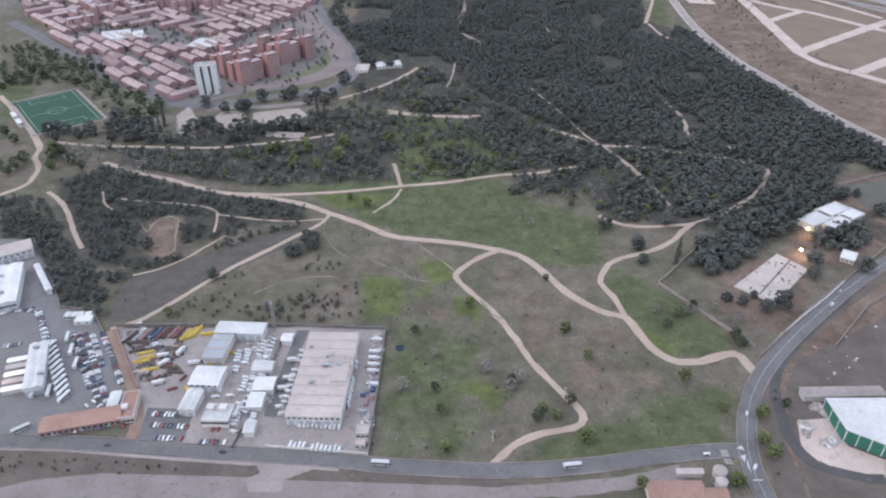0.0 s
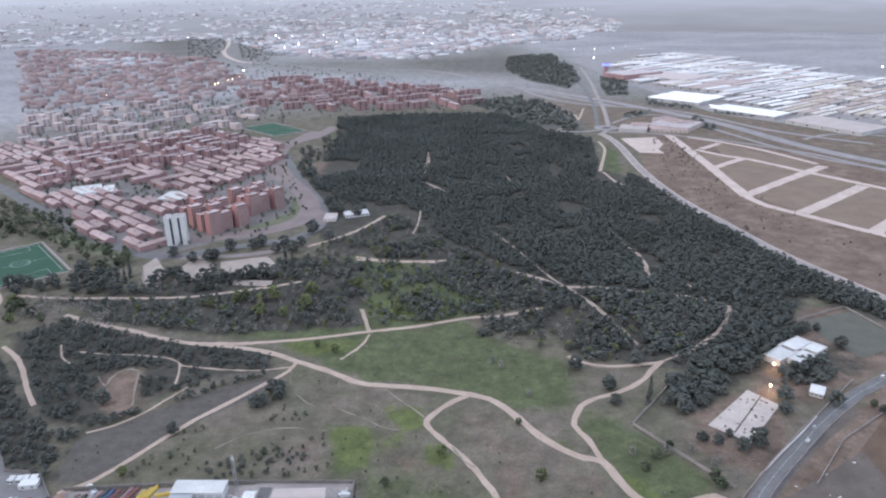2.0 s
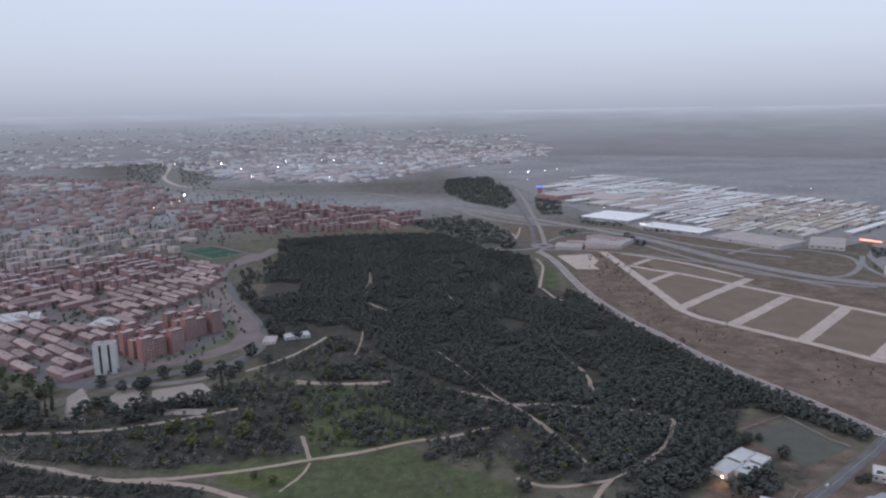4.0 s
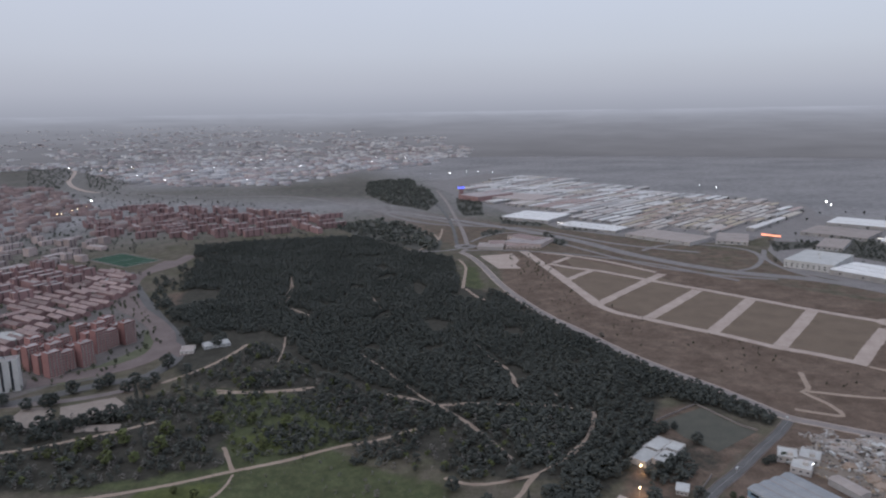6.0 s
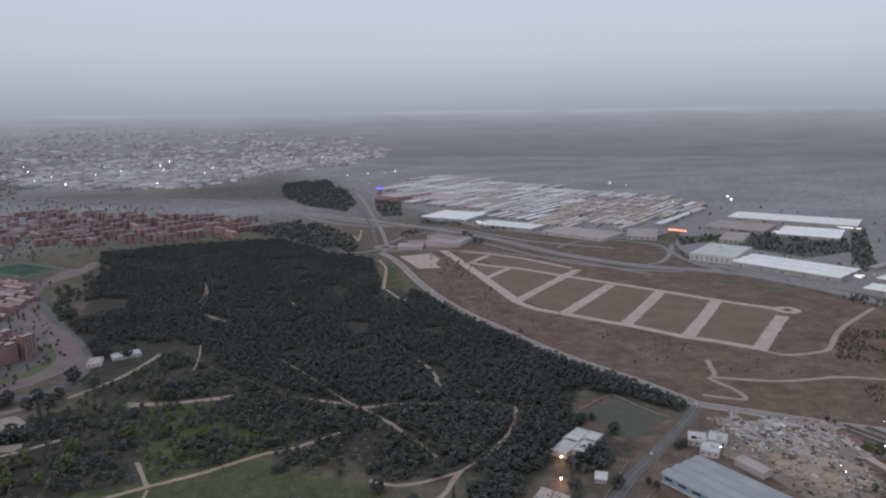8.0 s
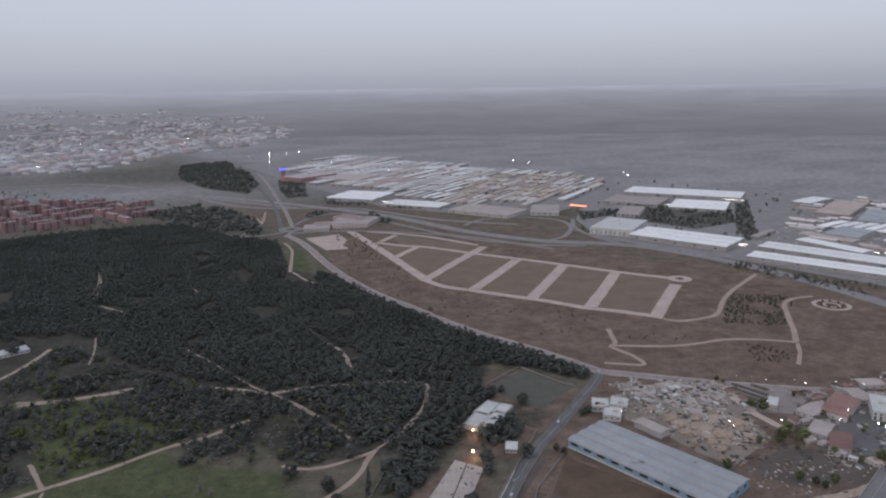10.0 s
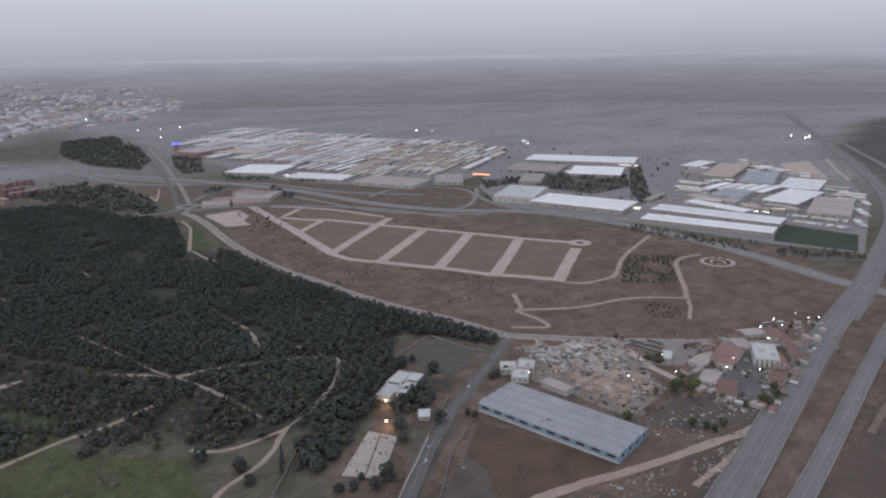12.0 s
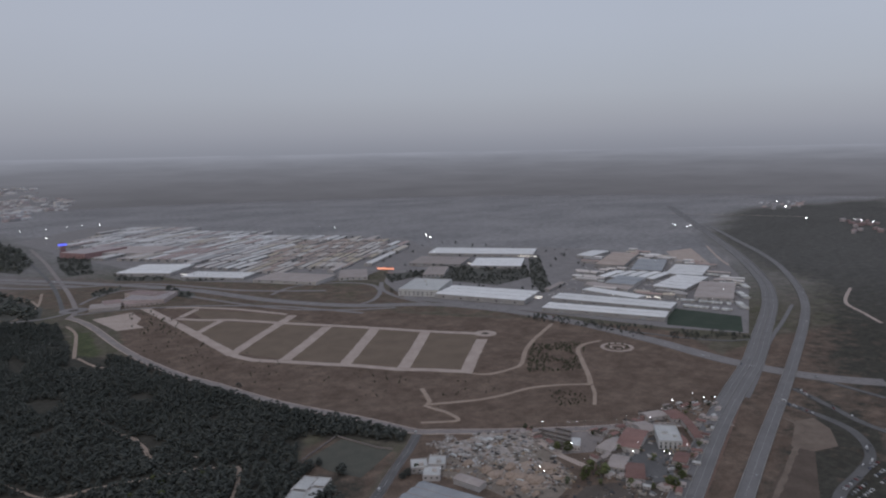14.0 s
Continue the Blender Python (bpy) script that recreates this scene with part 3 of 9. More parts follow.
# ---- distance: glowing slope painted as hazy plain and low hills, closes the view ----
def backdrop():
    m, nt, bsdf = tree_of("far_haze")
    pos = place_of(nt)
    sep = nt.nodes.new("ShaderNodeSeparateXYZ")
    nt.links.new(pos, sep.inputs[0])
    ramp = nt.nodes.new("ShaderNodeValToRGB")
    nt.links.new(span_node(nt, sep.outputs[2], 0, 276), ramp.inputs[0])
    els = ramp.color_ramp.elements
    # Haze painted as a glow, brighter with height until it meets the sky.
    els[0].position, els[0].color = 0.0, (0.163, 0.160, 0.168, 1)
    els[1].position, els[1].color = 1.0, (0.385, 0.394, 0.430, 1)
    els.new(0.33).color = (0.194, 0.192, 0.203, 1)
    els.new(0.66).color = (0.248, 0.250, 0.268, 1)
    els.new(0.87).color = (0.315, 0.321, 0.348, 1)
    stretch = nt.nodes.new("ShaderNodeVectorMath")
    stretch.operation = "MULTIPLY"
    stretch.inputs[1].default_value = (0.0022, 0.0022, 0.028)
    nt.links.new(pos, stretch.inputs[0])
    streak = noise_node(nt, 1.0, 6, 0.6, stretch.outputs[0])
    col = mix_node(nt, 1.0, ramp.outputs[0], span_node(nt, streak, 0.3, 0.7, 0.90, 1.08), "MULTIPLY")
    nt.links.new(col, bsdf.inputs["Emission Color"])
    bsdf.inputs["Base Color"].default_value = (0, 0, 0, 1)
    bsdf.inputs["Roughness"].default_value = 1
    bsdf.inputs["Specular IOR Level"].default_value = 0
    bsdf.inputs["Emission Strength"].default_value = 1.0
    return m


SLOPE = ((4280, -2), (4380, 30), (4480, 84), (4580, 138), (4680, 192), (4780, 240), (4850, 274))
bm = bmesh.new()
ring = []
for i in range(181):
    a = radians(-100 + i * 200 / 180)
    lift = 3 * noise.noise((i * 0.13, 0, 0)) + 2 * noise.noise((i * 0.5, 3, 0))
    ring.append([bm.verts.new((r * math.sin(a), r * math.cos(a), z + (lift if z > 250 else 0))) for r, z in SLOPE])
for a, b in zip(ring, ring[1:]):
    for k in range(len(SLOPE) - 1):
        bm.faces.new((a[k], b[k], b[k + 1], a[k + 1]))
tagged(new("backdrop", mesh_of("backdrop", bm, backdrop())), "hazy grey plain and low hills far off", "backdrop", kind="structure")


# ---- trees ----
def clump(rng, coarse=False):
    """One tuft of foliage: a lumpy little solid of radius 1."""
    if coarse:
        v = np.array([(1, 0, 0), (0, 1, 0), (-1, 0, 0), (0, -1, 0), (0, 0, 1), (0, 0, -1)], float) * rng.uniform(0.7, 1.4, (6, 1))
        return v + rng.uniform(-0.25, 0.25, v.shape), np.array([(0, 1, 4), (1, 2, 4), (2, 3, 4), (3, 0, 4), (1, 0, 5), (2, 1, 5), (3, 2, 5), (0, 3, 5)])
    bm = bmesh.new()
    bmesh.ops.create_icosphere(bm, subdivisions=1, radius=1)
    v = np.array([q.co for q in bm.verts]) * rng.uniform(0.65, 1.25, (len(bm.verts), 1))
    f = np.array([[q.index for q in p.verts] for p in bm.faces])
    bm.free()
    return v, f


def crown_arrays(rng, n, shape, size, flat=0.75, coarse=False):
    """Tufts spread over a crown. shape: the half width at a height from 0 to 1."""
    vs, fs, at = [], [], 0
    for i in range(n):
        h = rng.uniform(0, 1)
        r = shape(h) * math.sqrt(rng.uniform(0.15, 1))
        a = rng.uniform(0, 2 * math.pi)
        v, f = clump(rng, coarse)
        s = size * rng.uniform(0.7, 1.3)
        v = v * (s, s, s * flat) + (r * math.cos(a), r * math.sin(a), h)
        vs.append(v), fs.append(f + at)
        at += len(v)
    return np.vstack(vs), np.vstack(fs)


def leaf_bits(rng, v, count, size):
    """Loose sprigs that break up the crown's outline."""
    pick = v[rng.randint(0, len(v), count)]
    t = pick[:, None] + rng.normal(0, size, (count, 3, 3))
    return t.reshape(-1, 3), np.arange(count * 3).reshape(-1, 3)


def trunk_bm(height, radius, limbs, rng, reach):
    bm = bmesh.new()
    def limb(a, b, r0, r1):
        a, b = Vector(a), Vector(b)
        m = Matrix.Translation((a + b) / 2) @ (b - a).to_track_quat("Z", "Y").to_matrix().to_4x4()
        bmesh.ops.create_cone(bm, segments=6, radius1=r0, radius2=r1, depth=(b - a).length, matrix=m)
    limb((0, 0, -0.3), (rng.uniform(-0.15, 0.15), rng.uniform(-0.15, 0.15), height), radius, radius * 0.45)
    for i in range(limbs):
        a = i * 2.4 + rng.uniform(-0.4, 0.4)
        z = height * rng.uniform(0.5, 0.95)
        limb((0, 0, z), (reach * math.cos(a), reach * math.sin(a), z + reach * rng.uniform(0.5, 1.1)), radius * 0.4, radius * 0.12)
    return bm


def numpy_mesh(name, v, f, material):
    me = bpy.data.meshes.new(name)
    me.vertices.add(len(v))
    me.vertices.foreach_set("co", np.asarray(v, np.float32).ravel())
    me.loops.add(f.size)
    me.loops.foreach_set("vertex_index", f.astype(np.int32).ravel())
    me.polygons.add(len(f))
    me.polygons.foreach_set("loop_start", np.arange(0, f.size, f.shape[1], dtype=np.int32))
    me.materials.append(material)
    me.update(calc_edges=True)
    return me


def pine_shape(h):
    return 0.42 * math.sin(math.pi * min(1, 0.12 + 0.88 * h)) ** 0.6 + 0.05


def cone_shape(h):
    return 0.30 * (1 - h) ** 0.8 + 0.03


def round_shape(h):
    return 0.46 * math.sqrt(max(0.02, 1 - (2 * h - 1) ** 2))


KINDS = {
    # crown: tufts, outline, tuft size, width, height, bottom; trunk radius; foliage
    "pine": (70, pine_shape, 0.105, 7.2, 5.4, 1.4, 0.22, PINE, "dark green pine tree with a broad needle crown", "pine tree"),
    "cypress": (60, cone_shape, 0.085, 4.6, 11.0, 0.8, 0.22, PINE, "tall dark cypress tree with a narrow pointed crown", "cypress tree"),
    "fresh": (60, round_shape, 0.11, 6.0, 5.0, 1.4, 0.18, FRESH, "broadleaf tree in fresh yellow-green spring leaf", "broadleaf tree"),
    "dull": (60, round_shape, 0.11, 5.4, 4.6, 1.2, 0.17, DULL, "olive-green broadleaf tree with a rounded crown", "broadleaf tree"),
    "oak": (60, round_shape, 0.11, 5.8, 4.8, 1.2, 0.17, GREY_HAZE_LEAF, "grey-green oak tree with a rounded crown", "oak tree"),
    "bare": (46, round_shape, 0.07, 5.6, 5.0, 1.2, 0.16, TWIGS, "grey leafless tree with a haze of twigs", "bare tree"),
}
MASTERS = {}
for kind_name, (n, shape, size, wide, high, low, rad, mat, label, cat) in KINDS.items():
    MASTERS[kind_name] = []
    for k in range(3):
        rng = np.random.RandomState(40 + k)
        v, f = crown_arrays(rng, n, shape, size)
        bits, bf = leaf_bits(rng, v, 420, 0.028)
        f = np.vstack([f, bf + len(v)])
        v = np.vstack([v, bits]) * (wide, wide, high) + (0, 0, low)
        me = numpy_mesh("crown", v, f, mat)
        tm = mesh_of("trunk", trunk_bm(low + high * 0.45, rad, 6, rng, wide * 0.25), BARK)
        MASTERS[kind_name].append((tm, me, label, cat))


def plant(kind_name, x, y, s, turn, group=""):
    tm, me, label, cat = MASTERS[kind_name][int(x * 7 + y * 3) % 3]
    root = tagged(new("tree", tm), label, cat, group)
    root.matrix_basis = pose(x, y, 0.0, 0, 0, turn) @ Matrix.Scale(s, 4)
    part("crown", me, None, root)
    return root


LOW = {}
for kind_name, (n, shape, size, wide, high, low, rad, mat, label, cat) in KINDS.items():
    LOW[kind_name] = []
    for k in range(5):
        rng = np.random.RandomState(90 + k)
        v, f = crown_arrays(rng, 15, shape, size * 1.75, 0.75, True)
        tv = np.array([[rad * math.cos(a), rad * math.sin(a), z] for z in (-0.3, low + 1.5) for a in (0, 2.1, 4.2)])
        tf = np.array([[0, 1, 4], [0, 4, 3], [1, 2, 5], [1, 5, 4], [2, 0, 3], [2, 3, 5]])
        v = np.vstack([v * (wide, wide, high) + (0, 0, low), tv])
        LOW[kind_name].append((v, np.vstack([f, tf + len(v) - 6])))


FAR = []
for k in range(4):
    rng = np.random.RandomState(190 + k)
    v, f = crown_arrays(rng, 8, pine_shape, 0.25, 0.8, True)
    FAR.append((v * (7.0, 7.0, 5.6) + (0, 0, 0.6), f))


def wood(name, kind_name, pts, scales, label, category):
    """Uncountable trees as one body of foliage."""
    rng = np.random.RandomState(len(pts))
    vs, fs, at = [], [], 0
    for (x, y), s in zip(pts, scales):
        v, f = FAR[rng.randint(4)] if name.startswith("far_") else LOW[kind_name][rng.randint(5)]
        a = rng.uniform(0, 6.28)
        c, sn = math.cos(a) * s, math.sin(a) * s
        vs.append(np.column_stack([v[:, 0] * c - v[:, 1] * sn + x, v[:, 0] * sn + v[:, 1] * c + y, v[:, 2] * s * rng.uniform(0.85, 1.2)]))
        fs.append(f + at)
        at += len(v)
    return tagged(new(name, numpy_mesh(name, np.vstack(vs), np.vstack(fs), KINDS[kind_name][7])), label, category, kind="stuff")


WAYS = [(np.array(p), w / 2 + (3.0 if w > 3 else 1.6)) for p, w in FOOTPATHS] + [(np.array(p), w / 2 + 4.5) for p, w in ROADS]


CLEARINGS = [[(-275.7, 690.1), (-269.2, 713.9), (-247.4, 673.4), (-238.8, 630.1), (-258.2, 644.8)], [(-235.6, 672.8), (-229.9, 702.2), (-206.7, 697.8), (-195.9, 671.0), (-212.9, 647.0)], [(-196.4, 694.1), (-149.6, 704.7), (-137.3, 683.5), (-133.8, 660.7), (-176.3, 659.7), (-191.6, 672.3)], [(-173.4, 645.2), (-133.1, 637.8), (-133.6, 624.1), (-170.5, 631.2)], [(-347.3, 1457.8), (-295.1, 1534.7), (-195.1, 1428.8), (-228.7, 1315.3), (-248.5, 1321.9)], [(-152, 1121), (-107, 1139), (-69, 1118), (-73, 1060), (-108, 1037), (-127, 1013)], [(225, 1065), (243, 1078), (240, 1027), (219, 977), (217, 996)], [(28, 988), (47, 967), (59, 942), (49, 926), (34, 939)], [(351, 1234), (372, 1204), (329, 987), (304, 931), (268, 962), (298, 1033)], [(355.2, 554.2), (384.8, 522.2), (398.5, 464.4), (339.4, 440.9), (324.8, 508.1)]]


def scatter(poly, gap, seed, keep=1.0, patch=0.0, clear=0.0):
    """Jittered places inside an outline, off the ways; patch thins them out in clearings."""
    rng = np.random.RandomState(seed)
    p = np.array(poly)
    (x0, y0), (x1, y1) = p.min(0), p.max(0)
    gxx, gyy = np.meshgrid(np.arange(x0, x1, gap), np.arange(y0, y1, gap))
    q = np.stack([gxx.ravel(), gyy.ravel()], 1) + rng.uniform(-0.5, 0.5, (gxx.size, 2)) * gap
    q = q[inside(poly, q)]
    q = q[rng.uniform(0, 1, len(q)) < keep]
    if patch and len(q):
        dens = np.array([noise.noise((x * 0.022, y * 0.022, seed)) for x, y in q])
        q = q[dens > patch - 0.5]
    for hole in CLEARINGS:
        if len(q):
            q = q[~inside(hole, q)]
    for line, far in WAYS:
        if len(q):
            q = q[distance_to(line, q) > far + clear]
    return q, rng


FOREST = [(-140, 1526), (25, 1545), (208, 1535), (288, 1315), (341, 1238), (300, 1035), (346, 955), (356.3, 774.9), (376.2, 666.7), (391.9, 589.6), (436.2, 500.9), (414.0, 470.5), (360.8, 550.9), (284.7, 476.9), (222.4, 430.3), (183.2, 456.2), (188.8, 508.3), (180.0, 557.5), (104.2, 651.3), (44.7, 737.6), (0.1, 878.4), (-67.3, 877.9), (-137, 1005), (-119, 1249)]
PARKWOOD = [(-107.7, 705.9), (-12.5, 832.3), (48.9, 714.8), (109.3, 628.2), (156.0, 590.7), (231.4, 565.6), (274.7, 541.0), (260.9, 500.0), (223.8, 473.2), (179.9, 459.0), (140.0, 454.4), (113.4, 472.8), (54.3, 503.0), (52.5, 536.9), (-39.1, 526.7), (-158.5, 526.2), (-267.1, 563.0), (-321.8, 611.3), (-247.2, 630.5)]
q, rng = scatter(FOREST, 5.7, 3, keep=0.97, patch=0.06)
wood("pine_forest", "pine", q, rng.uniform(0.65, 1.1, len(q)), "dense dark pine forest seen from above", "forest")
q, rng = scatter(PARKWOOD, 6.6, 4, keep=0.75, patch=0.44)
q = q[(q[:, 0] > -30) | (rng.uniform(0, 1, len(q)) < 0.45)]
wood("park_pines", "pine", q, rng.uniform(0.6, 1.1, len(q)), "open pine woodland over grass", "woodland")
q, rng = scatter(PARKWOOD, 8.0, 7, keep=0.6, patch=0.32)
wood("park_oaks", "oak", q, rng.uniform(0.6, 1.15, len(q)), "grey-green oaks standing loosely over the grass", "woodland")
q, rng = scatter(PARKWOOD, 11.0, 5, keep=0.3)
wood("young_broadleaf_trees", "fresh", q, rng.uniform(0.6, 1.1, len(q)), "scattered young trees in fresh leaf between the pines", "woodland")
q, rng = scatter(PARKWOOD, 10.0, 6, keep=0.6)
wood("leafless_trees", "bare", q, rng.uniform(0.6, 1.1, len(q)), "scattered grey leafless trees between the pines", "woodland")
HILL = [
    [(-333.6, 543.6), (-292.7, 564.1), (-231.7, 531.1), (-164.6, 511.3), (-110.3, 492.9), (-104.4, 469.1), (-150.4, 469.0), (-170.3, 461.1), (-178.1, 474.4), (-213.9, 475.7), (-234.8, 472.0), (-272.6, 500.8), (-284.6, 496.5)],
    [(-314.4, 517.0), (-277.3, 501.0), (-243.1, 476.7), (-227.3, 463.1), (-227.1, 438.6), (-227.6, 423.3), (-240.6, 420.0), (-261.9, 432.0), (-280.2, 465.0)],
    [(-213.5, 401.2), (-237.7, 412.6), (-258.0, 422.8), (-257.7, 431.8), (-218.2, 414.1), (-193.9, 413.3), (-176.5, 436.9), (-169.2, 456.9), (-149.4, 464.7), (-146.5, 451.9), (-173.4, 440.7), (-189.2, 411.0)],
    [(-200.9, 462.2), (-178.0, 465.7), (-176.3, 451.3), (-186.7, 429.5), (-193.3, 437.4)],
    [(-369.7, 519.1), (-326.4, 507.6), (-293.5, 465.5), (-266.9, 424.6), (-228.7, 394.8), (-213.1, 350.6), (-241.1, 357.2), (-270.0, 396.1), (-291.8, 425.4), (-307.6, 445.3), (-333.4, 450.2)],
]
for n, poly in enumerate(HILL):
    q, rng = scatter(poly, 5.4, 20 + n, keep=0.9, patch=0.08)
    wood("pine_plantation", "pine", q, rng.uniform(0.45, 0.85, len(q)), "young dark pines planted on the low hill", "woodland")
for n, grove in enumerate(([(169.5, 394.5), (183.7, 417.1), (220.4, 451.6), (272.4, 473.2), (275.3, 452.2), (257.2, 437.9), (225.5, 415.7), (213.5, 400.1), (181.0, 379.3)], [(259.8, 420.6), (293.1, 443.2), (314.6, 444.1), (300.6, 413.2), (275.4, 406.7), (259.8, 407.2)], [(272.4, 473.2), (312.8, 493.2), (323.9, 488.0), (310.5, 479.1), (274.5, 458.2)])):
    q, rng = scatter(grove, 5.6, 30 + n, keep=0.85, patch=0.08)
    wood("grounds_pines", "pine", q, rng.uniform(0.8, 1.25, len(q)), "dark pines inside the walled grounds", "woodland")
EDGE = [(356, 936), (373.9, 827.0), (395.8, 688.9), (403.1, 626.6), (435.5, 507.6), (436.6, 487.1), (421.1, 473.9), (393.9, 510.9), (369.7, 576.1), (355.0, 620.4)]
q, rng = scatter(EDGE, 5.6, 31, keep=0.95)
wood("roadside_pines", "pine", q, rng.uniform(0.6, 1.0, len(q)), "belt of dark pines along the road", "woodland")
q, rng = scatter([(-132.4, 357.0), (-83.7, 370.8), (-67.4, 358.1), (-65.2, 339.5), (-125.1, 341.2)], 6.0, 37, keep=0.8, patch=0.3)
wood("dark_scrub", "pine", q, rng.uniform(0.3, 0.55, len(q)), "patch of low dark conifers behind the yards", "shrubs")
q, rng = scatter([(-369.8, 622.5), (-321.8, 611.3), (-262.0, 562.8), (-181.3, 522.0), (-184.3, 515.0), (-259.9, 542.8), (-318.3, 565.1), (-354.6, 578.2)], 8.0, 38, keep=0.8)
wood("grey_hedge", "bare", q, rng.uniform(0.9, 1.5, len(q)), "belt of grey leafless trees along the park path", "woodland")
q, rng = scatter([(-348.1, 648.9), (-251.4, 644.5), (-113.8, 706.2), (-99.8, 637.6), (-193.1, 610.9), (-325.0, 619.2)], 12.0, 39, keep=0.4, patch=0.3)
wood("square_trees", "pine", q, rng.uniform(0.9, 1.5, len(q)), "dark trees round the park squares", "woodland")
SCRUB = [(-148.5, 392.3), (-92.8, 434.0), (-55.0, 382.7), (-51.3, 340.2), (-79.4, 341.0), (-130.3, 348.2), (-173.4, 349.4)]
q, rng = scatter(SCRUB, 7.0, 33, keep=0.7, patch=0.36)
wood("scrub", "dull", q, rng.uniform(0.3, 0.6, len(q)), "low dark shrubs on dry ground", "shrubs")
q, rng = scatter([(-226.5, 394.0), (-206.1, 404.9), (-171.5, 428.5), (-135.9, 451.2), (-100.9, 463.8), (-99.9, 456.8), (-135.9, 444.2), (-171.5, 421.5), (-206.1, 397.9), (-222.5, 384.0)], 4.5, 331, keep=0.75, patch=0.2)
wood("edge_pines", "pine", q, rng.uniform(0.45, 0.85, len(q)), "line of young dark pines along the bare strip", "woodland")
q, rng = scatter([(-187.9, 405.0), (-135.9, 440.2), (-99.9, 451.8), (-123.1, 420.6), (-152.3, 393.7), (-187.3, 350.2), (-208.5, 347.0), (-212.5, 380.0)], 5.0, 332, keep=0.35, patch=0.3)
wood("strip_weeds", "dull", q, rng.uniform(0.08, 0.22, len(q)), "low dark weeds on the bare strip", "shrubs")
MEADOW = [(-78.9, 457.9), (38.4, 414.5), (108.9, 335.6), (161.6, 298.2), (138.2, 240.3), (30.2, 232.0), (-28.1, 236.9), (-33.1, 328.8), (-51.8, 345.9)]
q, rng = scatter(MEADOW, 12.0, 34, keep=0.5)
wood("meadow_shrubs", "dull", q, rng.uniform(0.12, 0.3, len(q)), "small tufts and shrubs in the meadow", "shrubs")
q, rng = scatter(MEADOW, 16.0, 35, keep=0.4)
wood("bare_meadow_shrubs", "bare", q, rng.uniform(0.15, 0.4, len(q)), "grey leafless shrubs in the meadow", "shrubs")
q, rng = scatter([(-81.8, 523.2), (47.2, 530.7), (71.1, 488.0), (118.7, 455.2), (114.7, 434.8), (47.8, 429.3), (-26.8, 446.2)], 10.0, 36, keep=0.5)
wood("grey_thicket", "bare", q, rng.uniform(0.2, 0.6, len(q)), "grey leafless bushes on green grass", "shrubs")
FARWOODS = [
    [(1157, 1173), (1298, 1019), (1186, 916), (1066, 910), (1040, 1013), (1032, 1109), (947, 1107), (1008, 1196), (1099, 1143)],
    [(1372, 1068), (1426, 1074), (1110.7, 808.6), (1055.5, 788.1), (1134.1, 875.7)],
    [(592, 1683), (659, 1575), (639, 1520), (567, 1599)],
    [(611, 1450), (618, 1320), (588, 1271), (579, 1350)],
    [(606, 2143), (649, 2002), (570, 1747), (516, 1753), (544, 1910)],
    [(478, 1491), (549, 1517), (529, 1474), (461, 1425)],
    [(689, 1538), (781, 1422), (759, 1383), (671, 1470)],
]
q = np.vstack([scatter(p, 8.5, 50 + n, keep=0.62, patch=0.26)[0] for n, p in enumerate(FARWOODS)])
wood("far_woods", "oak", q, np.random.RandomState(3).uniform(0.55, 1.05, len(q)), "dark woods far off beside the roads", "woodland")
THICKETS = ([(411, 2719), (508, 2823), (594, 2783), (573, 2387), (518, 2041), (448, 1884), (419, 1972), (371, 2074), (349, 2354)], [(163, 1703), (296, 1746), (352, 1601), (369, 1414), (332, 1298), (287, 1364), (208, 1535)])
GROVE = surface("grove_floor", (0.080, 0.080, 0.070), (0.115, 0.110, 0.096), 0.04, 0.5, 0.95)
for n, p in enumerate(FARWOODS + list(THICKETS)):
    slab("grove_floor", p, GROVE, 0.22, "dark grassy floor under the far trees", "grove floor")
q = np.vstack([scatter(p, 15.0, 150 + n, keep=0.95, patch=0.2)[0] for n, p in enumerate(THICKETS)])
HILLSIDE = [scatter(p, 20.0, 160 + n, keep=0.7, patch=0.3)[0] for n, p in enumerate(([(-1425, 5014), (-1018, 4225), (-861, 3705), (-717, 2818), (-829, 2867)], [(-1124, 5024), (-960, 5117), (-520, 3170), (-506, 2727), (-652, 2994)]))]
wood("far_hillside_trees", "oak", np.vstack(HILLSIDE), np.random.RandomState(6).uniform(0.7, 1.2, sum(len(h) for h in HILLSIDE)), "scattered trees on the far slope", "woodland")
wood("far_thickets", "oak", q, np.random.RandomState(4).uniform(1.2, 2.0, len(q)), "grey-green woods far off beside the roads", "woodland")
q, rng = scatter([(750.6, 589.7), (824.2, 536.0), (739.6, 489.2), (714.5, 464.3), (655.1, 514.8)], 4.6, 61, keep=0.85, patch=0.3)
wood("dark_shrub_plot", "dull", q, rng.uniform(0.3, 0.62, len(q)), "plot of dark shrubs on brown earth", "shrubs")
q, rng = scatter([(618.7, 456.6), (642.0, 428.2), (620.2, 400.4), (584.3, 414.6)], 5.0, 64, keep=0.7, patch=0.2)
wood("green_shrub_plot", "dull", q, rng.uniform(0.25, 0.5, len(q)), "patch of dark green shrubs on the slope", "shrubs")
q, rng = scatter([(493, 1169), (448, 905), (555.8, 605.1), (661.3, 516.3), (546.7, 461.4), (477.2, 519.0), (393.7, 685.3), (357, 983)], 12.0, 62, keep=0.5, patch=0.5)
wood("field_shrubs", "dull", q, rng.uniform(0.2, 0.5, len(q)), "scattered shrubs on the dry slope", "shrubs")
q, rng = scatter([(434, 1234), (501, 1213), (468, 1024), (438, 1001), (411, 1073)], 9.0, 63, keep=0.35, patch=0.3)
